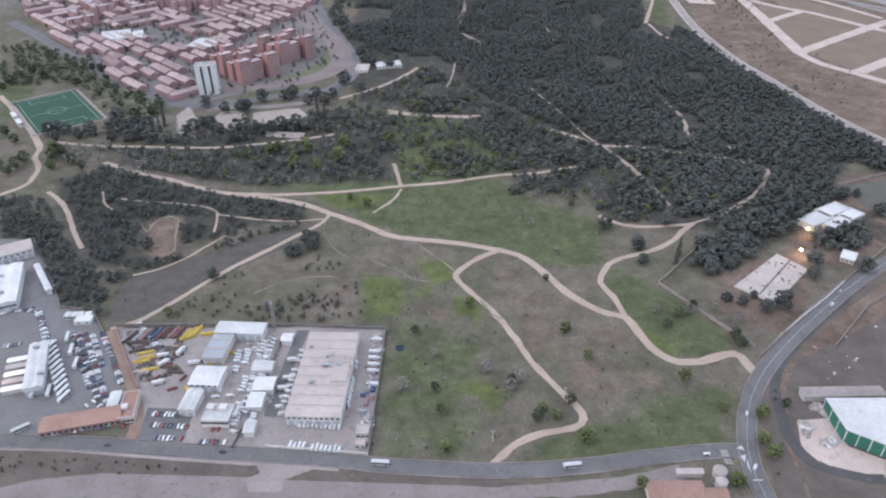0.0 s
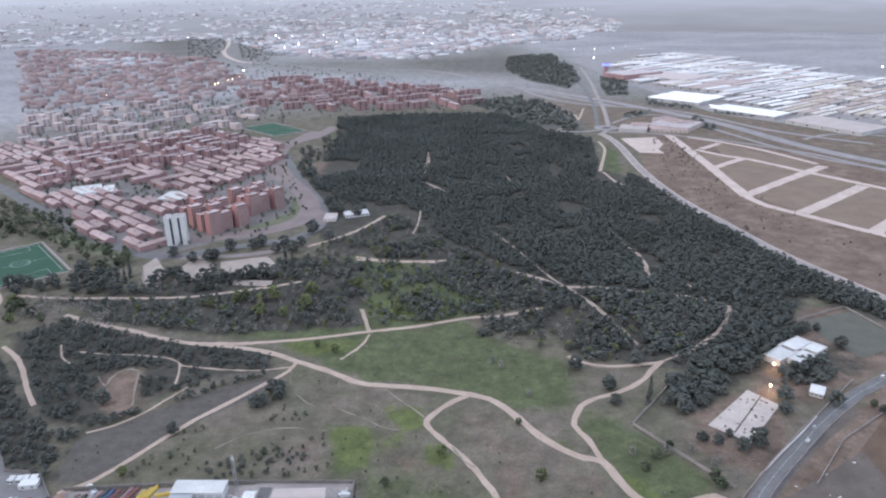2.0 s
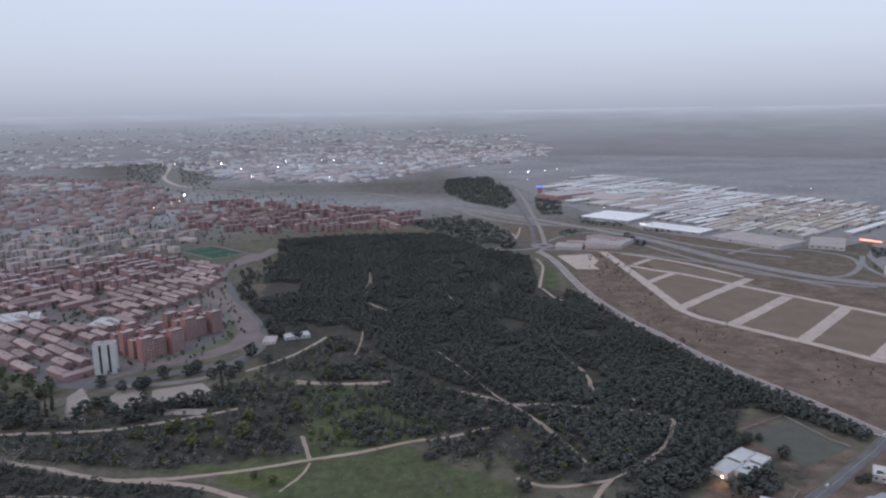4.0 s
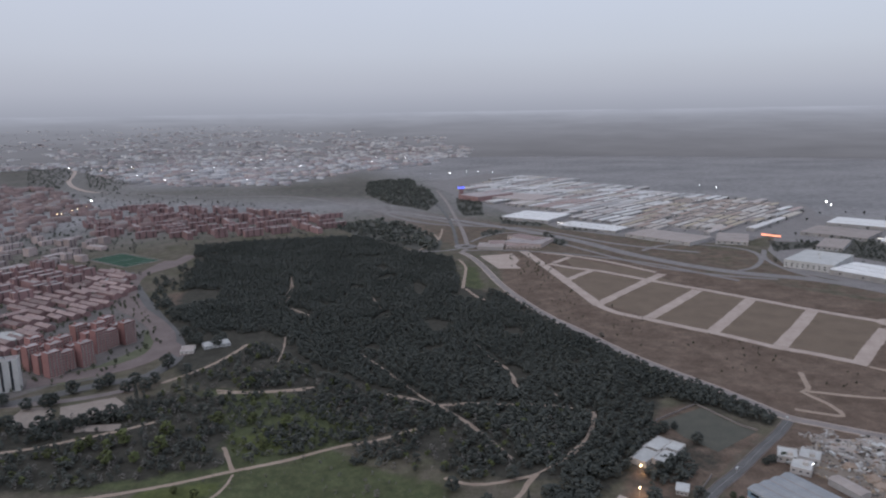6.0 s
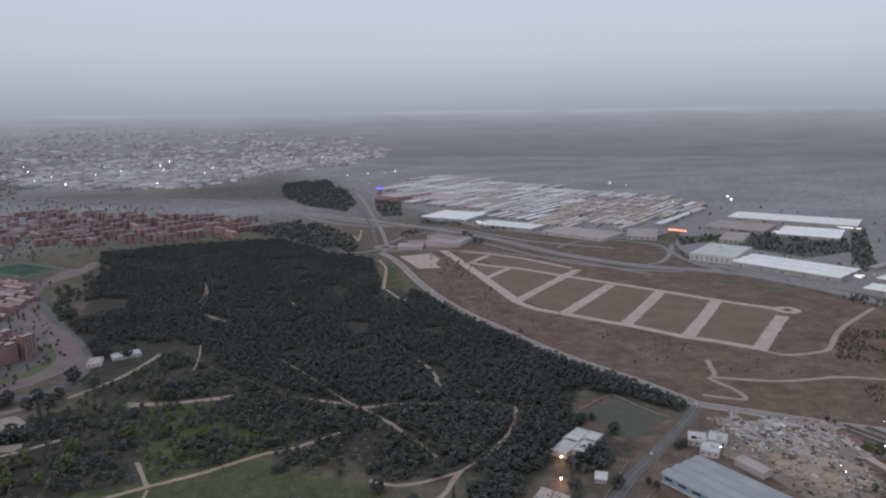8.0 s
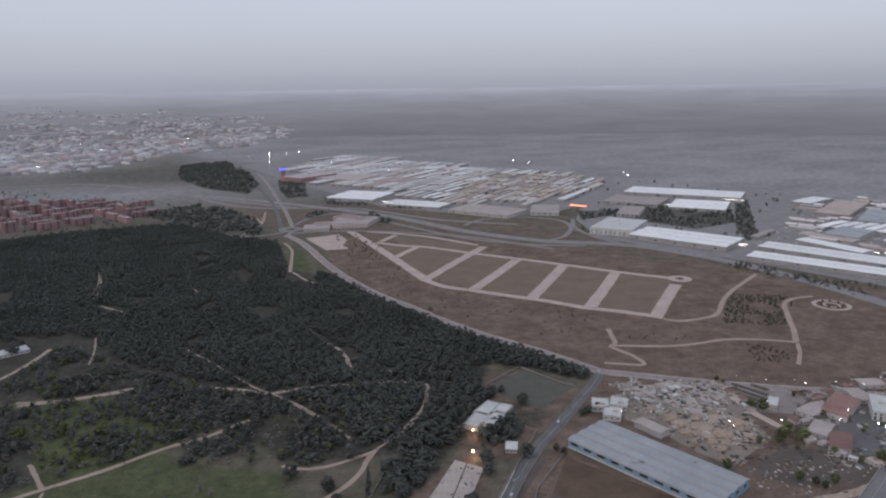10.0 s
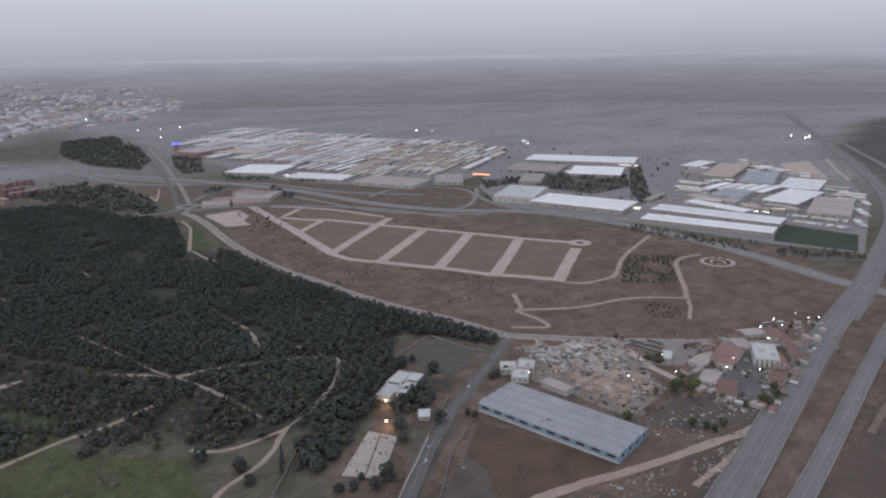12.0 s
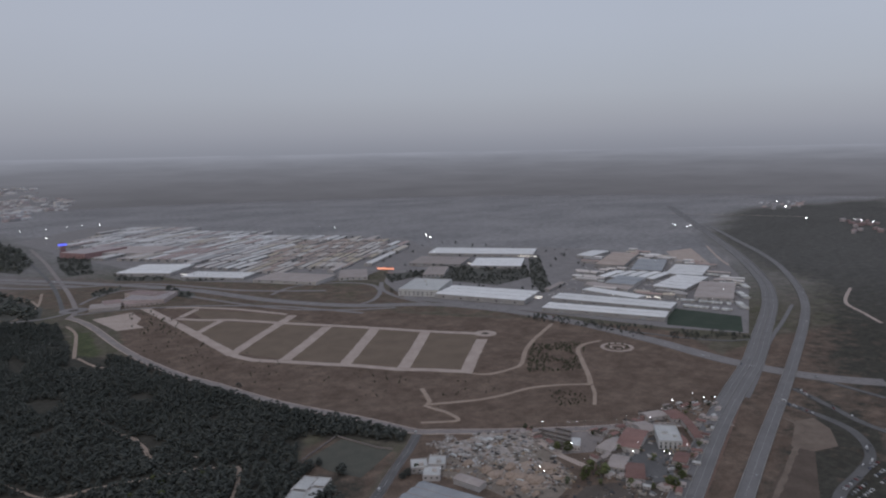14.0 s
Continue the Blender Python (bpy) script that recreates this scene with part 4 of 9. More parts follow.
wood("bank_shrubs", "dull", q, rng.uniform(0.3, 0.7, len(q)), "dark shrubs on a bank beside the plots", "shrubs")

# single trees that can be told apart
SINGLE = {
    "pine": [(139.4, 417.1), (137.5, 398.3), (138.9, 418.6), (121.3, 446.7), (169.0, 450.9), (179.5, 353.7), (200.5, 343.1), (245.9, 378.6), (193.9, 405.7), (179.9, 399.1), (190.0, 409.5), (199.7, 416.6), (204.4, 407.6), (179.9, 387.3), (218.4, 423.5), (229.8, 437.3), (218.6, 435.2), (214.7, 447.6), (233.5, 430.8), (246.0, 446.5), (199.9, 394.9), (233.0, 451.1), (286.2, 429.0), (290.5, 421.1), (278.3, 425.3), (292.2, 432.7), (291.5, 415.0), (253.4, 393.2), (284.1, 385.4), (333.9, 460.3), (239.3, 450.9), (257.5, 458.8), (270.9, 469.7), (288.6, 479.9), (310.6, 488.5), (318.5, 486.3), (183.7, 417.1), (211.6, 416.2), (232.0, 459.7), (250.7, 463.4), (-99.0, 434.3), (-93.7, 426.4), (-102.8, 419.2), (-215.9, 430.4), (-251.4, 447.4), (-93.3, 438.0), (-108.2, 415.6), (-155.8, 390.5)],
    "cypress": [(-277.1, 660.0), (-128.4, 690.9), (-128.6, 667.8), (159.5, 396.2), (164.5, 406.7), (-278, 1154), (-117.6, 667.3), (-276.9, 645.6)],
    "fresh": [(-0.1, 236.2), (69.2, 241.1), (145.1, 260.1), (-173.4, 349.4), (135.2, 213.0), (90.5, 213.3), (72.5, 324.8), (15.8, 352.6), (-2.7, 262.9), (57.4, 256.6), (162.3, 254.9), (157.0, 238.0), (157.6, 229.1), (-59.9, 488.2), (58.0, 674.2), (-20.6, 701.7), (82.0, 302.7), (131.2, 282.9), (-74.5, 498.2), (50.7, 261.6)],
    "dull": [(-5.7, 279.7), (-17.7, 328.3), (36.5, 285.3), (171.9, 317.8), (172.4, 310.1), (156.3, 348.5), (145.0, 340.2), (68.1, 380.9), (66.4, 267.3), (135.0, 329.4), (47.0, 255.7), (178.6, 262.5)],
    "bare": [(35.9, 278.7), (41.2, 285.2), (-22.7, 280.2), (152.8, 342.8), (175.7, 328.3), (181.1, 333.6), (169.5, 345.2), (61.5, 461.5), (67.0, 452.8), (80.4, 413.1), (22.9, 292.5), (131.8, 343.4), (-5.7, 307.5)],
}
PARK = {
    "pine": [(-384.9, 643.5), (-381.6, 654.6), (-372.9, 629.3), (-329.8, 666.8), (-313.9, 647.3), (-306.1, 656.9), (-291.8, 632.5), (-290.7, 653.4), (-330.9, 677.3), (-328.1, 648.0), (-369.1, 645.6), (-353.5, 635.2), (-346.3, 644.6), (-249.3, 637.4), (-242.9, 644.1), (-250.8, 712.9), (-229.8, 657.8), (-217.5, 643.0), (-225.2, 695.5), (-207.2, 694.7), (-204.8, 702.5), (-198.4, 621.6), (-187.7, 634.7), (-178.1, 641.2), (-193.2, 726.9), (-161.4, 739.1), (-169.0, 729.1), (-142.3, 715.9), (-135.6, 732.6), (-124.0, 715.0), (-166.9, 640.7), (-157.0, 647.3), (-143.3, 649.5), (-131.6, 646.1), (-238.5, 658.2), (-200.6, 642.2), (-278.3, 625.1), (-260.8, 621.7), (-300.4, 626.1), (-317.1, 626.9), (-116.9, 731.6), (-109.5, 776.7), (-87.4, 747.8), (-82.3, 847.1), (-73, 930), (-54.9, 856.7), (-53, 983), (-60.7, 835.0), (212.6, 346.8), (-117, 987), (-142, 1033), (-100.4, 894.4)],
    "dull": [(-327.7, 733.6), (-346.8, 743.2), (-366.6, 762.1), (-387.8, 791.5), (-411.2, 833.2), (-426.3, 844.7), (-343.3, 717.5), (-316.0, 684.2), (-300.9, 691.3), (-441.7, 856.4), (-421.5, 793.3), (-502.9, 797.6), (-499.5, 817.3), (-496.0, 837.9), (-467.6, 836.3), (-439.5, 804.0), (-471.8, 815.8), (-500.9, 778.3), (-429.5, 645.5), (-409.8, 624.3), (-352.5, 596.2), (-333.7, 577.3), (-349.1, 566.4), (-354.8, 584.1), (-320.8, 565.2), (-380.0, 567.6), (-381.8, 556.4), (-378.2, 579.2), (-395.5, 568.3)],
    "fresh": [(-357.8, 596.4), (-346.5, 566.3), (-156.4, 587.9), (-150.2, 596.3), (-135.5, 587.0), (-123.4, 592.7), (-92.3, 573.2), (-130.4, 557.5), (-110.3, 556.7), (-178.6, 582.8), (-89.9, 597.5), (-48.4, 608.5), (9.9, 587.0), (-19.0, 607.2), (-10.6, 552.6)],
}
for source, group in ((SINGLE, "park and meadow trees"), (PARK, "trees round the sports ground and squares")):
    for kind_name, pts in source.items():
        rng = np.random.RandomState(len(pts))
        for x, y in pts:
            s = rng.uniform(0.8, 1.3) * (1.75 if source is PARK else 1.3) * (0.85 if kind_name in ("fresh", "bare", "dull") and source is SINGLE else 1.0)
            plant(kind_name, x, y, s, rng.uniform(0, 360), group)
for kind_name, pts in (("pine", [(334.8, 463.8), (231.5, 540.5), (331.3, 489.8), (325.3, 494.7), (363.2, 415.9), (369.9, 416.1), (198.4, 357.6), (187.6, 350.2), (315.2, 503.0), (309.2, 484.6)]), ("fresh", [(469.0, 305.5), (481.4, 308.7), (481.6, 295.2), (500.7, 242.4), (501.6, 247.6), (427.9, 262.0), (445.8, 247.6), (397.0, 297.7), (519.3, 245.5), (462.9, 303.9), (499.5, 344.5), (496.7, 354.6), (531.7, 254.5)]), ("dull", [(381.7, 418.1), (448.0, 309.6), (515.1, 398.4), (516.5, 406.3), (309.4, 374.0), (308.1, 380.7), (432.4, 253.1), (433.6, 246.9)])):
    rng = np.random.RandomState(len(pts))
    for x, y in pts:
        plant(kind_name, x, y, rng.uniform(0.8, 1.2) * (1.35 if kind_name == "fresh" else 1.0), rng.uniform(0, 360), "trees by the yards")

for n, (poly, kind_name) in enumerate((([(-223.2, 240.6), (-150.7, 235.4), (-93.7, 229.6), (-92.4, 223.8), (-147.3, 225.7), (-216.5, 227.9)], "dull"), ([(-51.9, 225.3), (29.2, 220.1), (97.6, 225.3), (96.3, 220.3), (28.7, 215.3), (-46.0, 220.2)], "bare"), ([(170.1, 271.0), (184.2, 279.3), (170.9, 254.7), (164.0, 215.5), (152.2, 212.6), (153.6, 236.3)], "dull"), ([(181.6, 375.4), (193.5, 338.8), (214.2, 338.2), (189.8, 312.2), (169.3, 339.5)], "bare"), ([(-51.0, 337.4), (-32.8, 323.5), (-33.7, 237.0), (-37.8, 235.3), (-32.3, 313.2)], "dull"))):
    q, rng = scatter(poly, 5.0, 90 + n, keep=0.6, patch=0.3)
    wood("verge_shrubs", kind_name, q, rng.uniform(0.15, 0.4, len(q)), "rough shrubs and tall weeds on the verge", "shrubs")

# ---- buildings: general makers ----
def rect3(a, b, c):
    """Centre, turn, length a-b and width b-c of a rectangle given by three of its corners."""
    a, b, c = (np.array(p, float) for p in (a, b, c))
    u = b - a
    length = np.linalg.norm(u)
    u /= length
    side = np.array([-u[1], u[0]])
    w = (c - b) @ side
    centre = (a + b) / 2 + side * w / 2
    return centre, math.degrees(math.atan2(u[1], u[0])), length, abs(w)


def ridge_roof(length, width, z, bays, rise, axis="x", over=0.5, thick=0.25):
    """A sheet roof of one or more low gables; ridges run along the given axis."""
    bm = bmesh.new()
    span, run = (width, length) if axis == "x" else (length, width)
    n = max(1, bays)
    prof = []
    for k in range(n):
        prof += [(-span / 2 + span * k / n, z), (-span / 2 + span * (k + 0.5) / n, z + rise)]
    prof.append((span / 2, z))
    prof[0], prof[-1] = (prof[0][0] - over, z - 0.1), (prof[-1][0] + over, z - 0.1)
    steps = max(2, int(run / 12))
    grid = []
    for s in range(steps + 1):
        t = (-run / 2 - over) + (run + 2 * over) * s / steps
        grid.append([[bm.verts.new((t, p, h + d) if axis == "x" else (p, t, h + d)) for p, h in prof] for d in (thick, 0.0)])
    for g, h in zip(grid, grid[1:]):
        for lay in (0, 1):
            for i in range(len(prof) - 1):
                bm.faces.new((g[lay][i], g[lay][i + 1], h[lay][i + 1], h[lay][i]))
        for i in (0, len(prof) - 1):
            bm.faces.new((g[0][i], g[1][i], h[1][i], h[0][i]))
    for g in (grid[0], grid[-1]):
        for i in range(len(prof) - 1):
            bm.faces.new((g[0][i], g[0][i + 1], g[1][i + 1], g[1][i]))
    bmesh.ops.recalc_face_normals(bm, faces=bm.faces)
    return bm


def gable_walls(length, width, h, bays, rise, axis):
    bm = bmesh.new()
    box(bm, -length / 2, length / 2, -width / 2, width / 2, -0.3, h)
    span = width if axis == "x" else length
    for k in range(max(1, bays)):
        a, b = -span / 2 + span * k / bays, -span / 2 + span * (k + 1) / bays
        for e in (-1, 1):
            run = e * (length if axis == "x" else width) / 2
            pts = [(a, h), (b, h), ((a + b) / 2, h + rise)]
            f = [bm.verts.new((run, p, q) if axis == "x" else (p, run, q)) for p, q in pts]
            g = [bm.verts.new((run - e * 0.3, p, q) if axis == "x" else (p, run - e * 0.3, q)) for p, q in pts]
            bm.faces.new(f), bm.faces.new(g[::-1])
            for i in range(3):
                j = (i + 1) % 3
                bm.faces.new((f[i], g[i], g[j], f[j]))
    bmesh.ops.recalc_face_normals(bm, faces=bm.faces)
    return bm


def pane_mesh(w, h, mat):
    bm = bmesh.new()
    box(bm, -w / 2, w / 2, -0.12, 0.06, 0, h)
    return mesh_of("pane", bm, mat)


SHUTTER = surface("roller_door", (0.30, 0.32, 0.34), (0.42, 0.44, 0.45), 0.2, 1.0, 0.5)
METAL = surface("galvanised_steel", (0.30, 0.31, 0.32), (0.42, 0.43, 0.44), 0.2, 1.5, 0.45, metal=0.7)
PANES = {}
GUTTER = surface("weathered_gutter", (0.29, 0.25, 0.235), (0.36, 0.31, 0.29), 0.2, 1.0, 0.8)


def openings(root, length, width, h, spec):
    """Doors and windows along the walls. spec: (side, kind, count, width, height, sill)."""
    for side, kind_name, count, w, hh, sill in spec:
        key = (kind_name, round(w, 1), round(hh, 1))
        if key not in PANES:
            PANES[key] = pane_mesh(w, hh, GLASS if kind_name == "window" else SHUTTER)
        run = length if side in "SN" else width
        for i in range(count):
            t = -run / 2 + run * (i + 0.5) / count
            m = {"S": pose(t, -width / 2, sill), "N": pose(t, width / 2, sill, 0, 0, 180), "E": pose(length / 2, t, sill, 0, 0, 90), "W": pose(-length / 2, t, sill, 0, 0, -90)}[side]
            ob = part(kind_name, PANES[key], None, root)
            ob.matrix_basis = m


def shed(corners, h, roof, wall, label, bays=1, rise=1.2, axis="x", open_spec=(), category="warehouse", group="", vents=0, name="warehouse"):
    """A hall with a sheet roof, set by three corners of its eaves."""
    c, turn, length, width = rect3(*corners)
    root = thing(name, pose(c[0], c[1], 0, 0, 0, turn), label, category, group)
    part("wall", gable_walls(length, width, h, max(1, bays), rise, axis), wall, root)
    cover_part = part("roof", ridge_roof(length, width, h, bays, rise, axis), roof, root)
    openings(root, length, width, h, open_spec)
    if axis == "x" and bays > 1:
        for k in range(1, bays):
            bm = bmesh.new()
            y = -width / 2 + width * k / bays
            box(bm, -length / 2, length / 2, y - 0.45, y + 0.45, h + 0.2, h + 0.42)
            part("valley_gutter", bm, GUTTER, cover_part)
    rng = np.random.RandomState(int(abs(c[0]) + abs(c[1])))
    for i in range(vents):
        bm = bmesh.new()
        s = rng.uniform(0.8, 1.6)
        box(bm, -s, s, -s * 0.7, s * 0.7, 0, 1.4)
        box(bm, -s * 1.15, s * 1.15, -s * 0.85, s * 0.85, 1.4, 1.6)
        v = part("roof_vent", bm, METAL, cover_part)
        v.location = (rng.uniform(-0.42, 0.42) * length, rng.uniform(-0.42, 0.42) * width, h + rise * 0.4)
    return root


def flat_block(corners, h, roof, wall, label, open_spec=(), category="building", group="", name="building", boxes=1, parapet=0.6):
    """A flat-roofed building with a parapet and roof plant, set by three corners of its roof."""
    c, turn, length, width = rect3(*corners)
    root = thing(name, pose(c[0], c[1], 0, 0, 0, turn), label, category, group)
    return fill_block(root, length, width, h, roof, wall, open_spec, boxes, parapet)


def fill_block(root, length, width, h, roof, wall, open_spec=(), boxes=1, parapet=0.6):
    bm = bmesh.new()
    box(bm, -length / 2, length / 2, -width / 2, width / 2, -0.3, h)
    for sx in (-1, 1):
        a, b = sorted((sx * length / 2, sx * (length / 2 - 0.35)))
        box(bm, a, b, -width / 2, width / 2, h, h + parapet)
    for sy in (-1, 1):
        a, b = sorted((sy * width / 2, sy * (width / 2 - 0.35)))
        box(bm, -length / 2 + 0.35, length / 2 - 0.35, a, b, h, h + parapet)
    part("wall", bm, wall, root)
    bm = bmesh.new()
    box(bm, -length / 2 + 0.36, length / 2 - 0.36, -width / 2 + 0.36, width / 2 - 0.36, h + 0.01, h + 0.12)
    cover_part = part("roof", bm, roof, root)
    rng = np.random.RandomState(int(length * 10 + width * 7))
    for i in range(boxes):
        bm = bmesh.new()
        s = rng.uniform(0.9, 1.6) * min(1.5, width / 10)
        box(bm, -s, s, -s, s, 0, 2.2)
        box(bm, -s - 0.2, s + 0.2, -s - 0.2, s + 0.2, 2.2, 2.45)
        v = part("stair_head", bm, wall, cover_part)
        v.location = (rng.uniform(-0.3, 0.3) * length, rng.uniform(-0.25, 0.25) * width, h + 0.12)
    openings(root, length, width, h, open_spec)
    return root


def poly_block(pts, h, roof, wall, label, name, category, walls_shown=2, ribs=10):
    """A hall on an irregular plan, with white ribs standing on its front walls."""
    p = np.array(pts)
    c = p.mean(0)
    p = p - c
    root = thing(name, pose(c[0], c[1], 0), label, category)
    for part_name, mat, z0, z1, grow in (("wall", wall, -0.3, h, 0.0), ("roof", roof, h, h + 0.35, 0.5)):
        bm = bmesh.new()
        q = p * (1 + grow / np.linalg.norm(p, axis=1).mean())
        low = [bm.verts.new((*v, z0)) for v in q]
        top = [bm.verts.new((*v, z1)) for v in q]
        bm.faces.new(top), bm.faces.new(low[::-1])
        for i in range(len(q)):
            j = (i + 1) % len(q)
            bm.faces.new((low[i], low[j], top[j], top[i]))
        bmesh.ops.recalc_face_normals(bm, faces=bm.faces)
        part(part_name, bm, mat, root)
    bm = bmesh.new()
    box(bm, -0.25, 0.25, -0.2, 0.2, 0, h - 0.05)
    rib = mesh_of("rib", bm, WHITE_WALL)
    for a, b in list(zip(p, p[1:]))[:walls_shown]:
        n = max(2, int(np.linalg.norm(b - a) / 5.5))
        for i in range(n + 1):
            v = a + (b - a) * i / n
            part("rib", rib, None, root).matrix_basis = pose(v[0], v[1], 0, 0, 0, math.degrees(math.atan2(*(b - a)[::-1])))
    return root


def heading(a, b):
    return math.degrees(math.atan2(b[1] - a[1], b[0] - a[0]))


def wall_line(name, pts, h, thick, material, label, category, z=0.0):
    """A freestanding wall or fence along a plan line, with a coping."""
    bm = bmesh.new()
    for a, b in zip(pts, pts[1:]):
        a, b = np.array(a, float), np.array(b, float)
        u = (b - a) / np.linalg.norm(b - a)
        s = np.array([-u[1], u[0]])
        for t, z0, z1 in ((thick / 2, z - 0.3, h), (thick / 2 + 0.06, h, h + 0.12)):
            q = [a + s * t, a - s * t, b - s * t, b + s * t]
            v = [bm.verts.new((*p, zz)) for zz in (z0, z1) for p in q]
            for f in ((3, 2, 1, 0), (4, 5, 6, 7), (0, 1, 5, 4), (1, 2, 6, 5), (2, 3, 7, 6), (3, 0, 4, 7)):
                bm.faces.new([v[i] for i in f])
    bmesh.ops.recalc_face_normals(bm, faces=bm.faces)
    return tagged(new(name, mesh_of(name, bm, material)), label, category, kind="structure")


# ---- vehicles ----
PAINTS = palette("car_paint", [(0.62, 0.62, 0.62), (0.10, 0.105, 0.115), (0.30, 0.31, 0.33), (0.55, 0.56, 0.57), (0.035, 0.037, 0.042), (0.20, 0.035, 0.035), (0.055, 0.075, 0.13), (0.65, 0.65, 0.65), (0.07, 0.075, 0.08)], 0.3)
WHITE_PAINT = surface("white_vehicle_paint", (0.46, 0.46, 0.46), (0.56, 0.56, 0.56), 0.2, 1.0, 0.35, vary=0.12)
RUBBER = surface("tyre_rubber", (0.02, 0.02, 0.02), (0.035, 0.035, 0.035), 1.0, 4.0, 0.9)
YELLOW = surface("yellow_machine_paint", (0.42, 0.30, 0.06), (0.54, 0.40, 0.09), 0.2, 1.0, 0.5)
REDP = surface("red_machine_paint", (0.135, 0.058, 0.052), (0.19, 0.085, 0.076), 0.2, 1.0, 0.5)
BLUEP = surface("blue_tarpaulin", (0.060, 0.085, 0.15), (0.085, 0.12, 0.20), 0.4, 1.5, 0.6)


def profile_body(pts, half, taper=0.12, low=0.0):
    """A vehicle body from its side outline, drawn in at the top."""
    bm = bmesh.new()
    top = max(p[1] for p in pts)
    sides = []
    for s in (-1, 1):
        sides.append([bm.verts.new((x, s * half * (1 - taper * max(0, (z - low) / (top - low)) ** 2), z)) for x, z in pts])
    n = len(pts)
    for i in range(n):
        j = (i + 1) % n
        bm.faces.new((sides[0][i], sides[0][j], sides[1][j], sides[1][i]))
    bm.faces.new(sides[0][::-1]), bm.faces.new(sides[1])
    bmesh.ops.recalc_face_normals(bm, faces=bm.faces)
    return bm


def wheel_mesh(r, w):
    bm = bmesh.new()
    bmesh.ops.create_cone(bm, cap_ends=True, segments=12, radius1=r, radius2=r, depth=w, matrix=Matrix.Rotation(radians(90), 4, "X"))
    bmesh.ops.create_cone(bm, cap_ends=True, segments=8, radius1=r * 0.55, radius2=r * 0.55, depth=w + 0.04, matrix=Matrix.Rotation(radians(90), 4, "X"))
    return mesh_of("wheel", bm, RUBBER)


def axle_mesh(r, w, half):
    """Two small wheels on one shaft."""
    bm = bmesh.new()
    for s in (-1, 1):
        bmesh.ops.create_cone(bm, cap_ends=True, segments=10, radius1=r, radius2=r, depth=w, matrix=Matrix.Translation((0, s * half, 0)) @ Matrix.Rotation(radians(90), 4, "X"))
    bmesh.ops.create_cone(bm, cap_ends=True, segments=6, radius1=0.06, radius2=0.06, depth=2 * half, matrix=Matrix.Rotation(radians(90), 4, "X"))
    return mesh_of("axle", bm, RUBBER)


AXLE = axle_mesh(0.32, 0.22, 0.78)
WHEEL, BIGWHEEL = wheel_mesh(0.32, 0.22), wheel_mesh(0.5, 0.3)


def vehicle(name, label, category, body, paint, glass, length, half, wheel, axles, extra=()):
    root = tagged(new(name, mesh_of("body", body, paint)), label, category)
    part("window_band", glass, GLASS, root)
    for n, (bm, mat) in extra:
        part(n, bm, mat, root)
    r = 0.32 if wheel is WHEEL else 0.5
    for x in axles:
        if wheel is WHEEL:
            part("axle", AXLE, None, root).location = (x, 0, r)
        else:
            for s in (-1, 1):
                part("wheel", wheel, None, root).location = (x, s * (half - 0.1), r)
    return root


def car_master():
    lower = [(-2.1, 0.35), (2.1, 0.35), (2.15, 0.7), (1.95, 0.85), (1.0, 0.98), (0.35, 1.40), (-1.1, 1.46), (-1.85, 1.02), (-2.12, 0.92)]
    cab = [(0.98, 0.99), (0.38, 1.36), (-1.08, 1.42), (-1.72, 1.04)]
    g = profile_body([(x, z) for x, z in cab], 0.92, 0.06, 0.95)
    return vehicle("car", "parked passenger car on the paved lot", "car", profile_body(lower, 0.88, 0.18, 0.35), PAINTS, g, 4.2, 0.88, WHEEL, (-1.3, 1.3))


def van_master():
    lower = [(-2.7, 0.4), (2.7, 0.4), (2.75, 1.0), (2.3, 1.2), (1.7, 2.15), (1.4, 2.3), (-2.7, 2.3)]
    cab = [(2.26, 1.25), (1.72, 2.05), (0.8, 2.05), (0.8, 1.25)]
    return vehicle("van", "white delivery van parked in the yard", "van", profile_body(lower, 1.0, 0.1, 0.4), WHITE_PAINT, profile_body(cab, 1.02, 0.06, 1.2), 5.4, 1.0, WHEEL, (-1.7, 1.8))


def bus_master():
    lower = [(-5.2, 0.45), (5.2, 0.45), (5.3, 1.2), (5.15, 2.95), (5.0, 3.05), (-5.1, 3.05), (-5.2, 2.9)]
    glass = [(-4.9, 1.35), (5.24, 1.35), (5.16, 2.5), (-4.9, 2.5)]
    bm = bmesh.new()
    box(bm, -2.2, -0.4, -0.8, 0.8, 3.05, 3.35)
    box(bm, 1.6, 2.8, -0.7, 0.7, 3.05, 3.25)
    return vehicle("bus", "white coach with a dark window band", "bus", profile_body(lower, 1.25, 0.05, 0.45), WHITE_PAINT, profile_body(glass, 1.27, 0.04, 1.3), 10.4, 1.25, BIGWHEEL, (-3.2, 3.4), [("roof_unit", (bm, WHITE_WALL))])


def truck_master():
    lower = [(2.2, 0.7), (4.2, 0.7), (4.25, 1.5), (3.95, 2.6), (2.3, 2.7)]
    glass = [(3.0, 1.6), (4.26, 1.6), (4.02, 2.4), (3.0, 2.4)]
    bm = bmesh.new()
    box(bm, -4.2, 2.0, -1.2, 1.2, 0.95, 3.2)
    fr = bmesh.new()
    box(fr, -4.2, 2.4, -0.5, 0.5, 0.55, 0.94)
    return vehicle("truck", "white box lorry standing in the yard", "lorry", profile_body(lower, 1.15, 0.06, 0.7), WHITE_PAINT, profile_body(glass, 1.17, 0.04, 1.5), 8.4, 1.15, BIGWHEEL, (-3.0, -1.8, 3.2), [("cargo_box", (bm, WHITE_WALL)), ("chassis", (fr, METAL))])


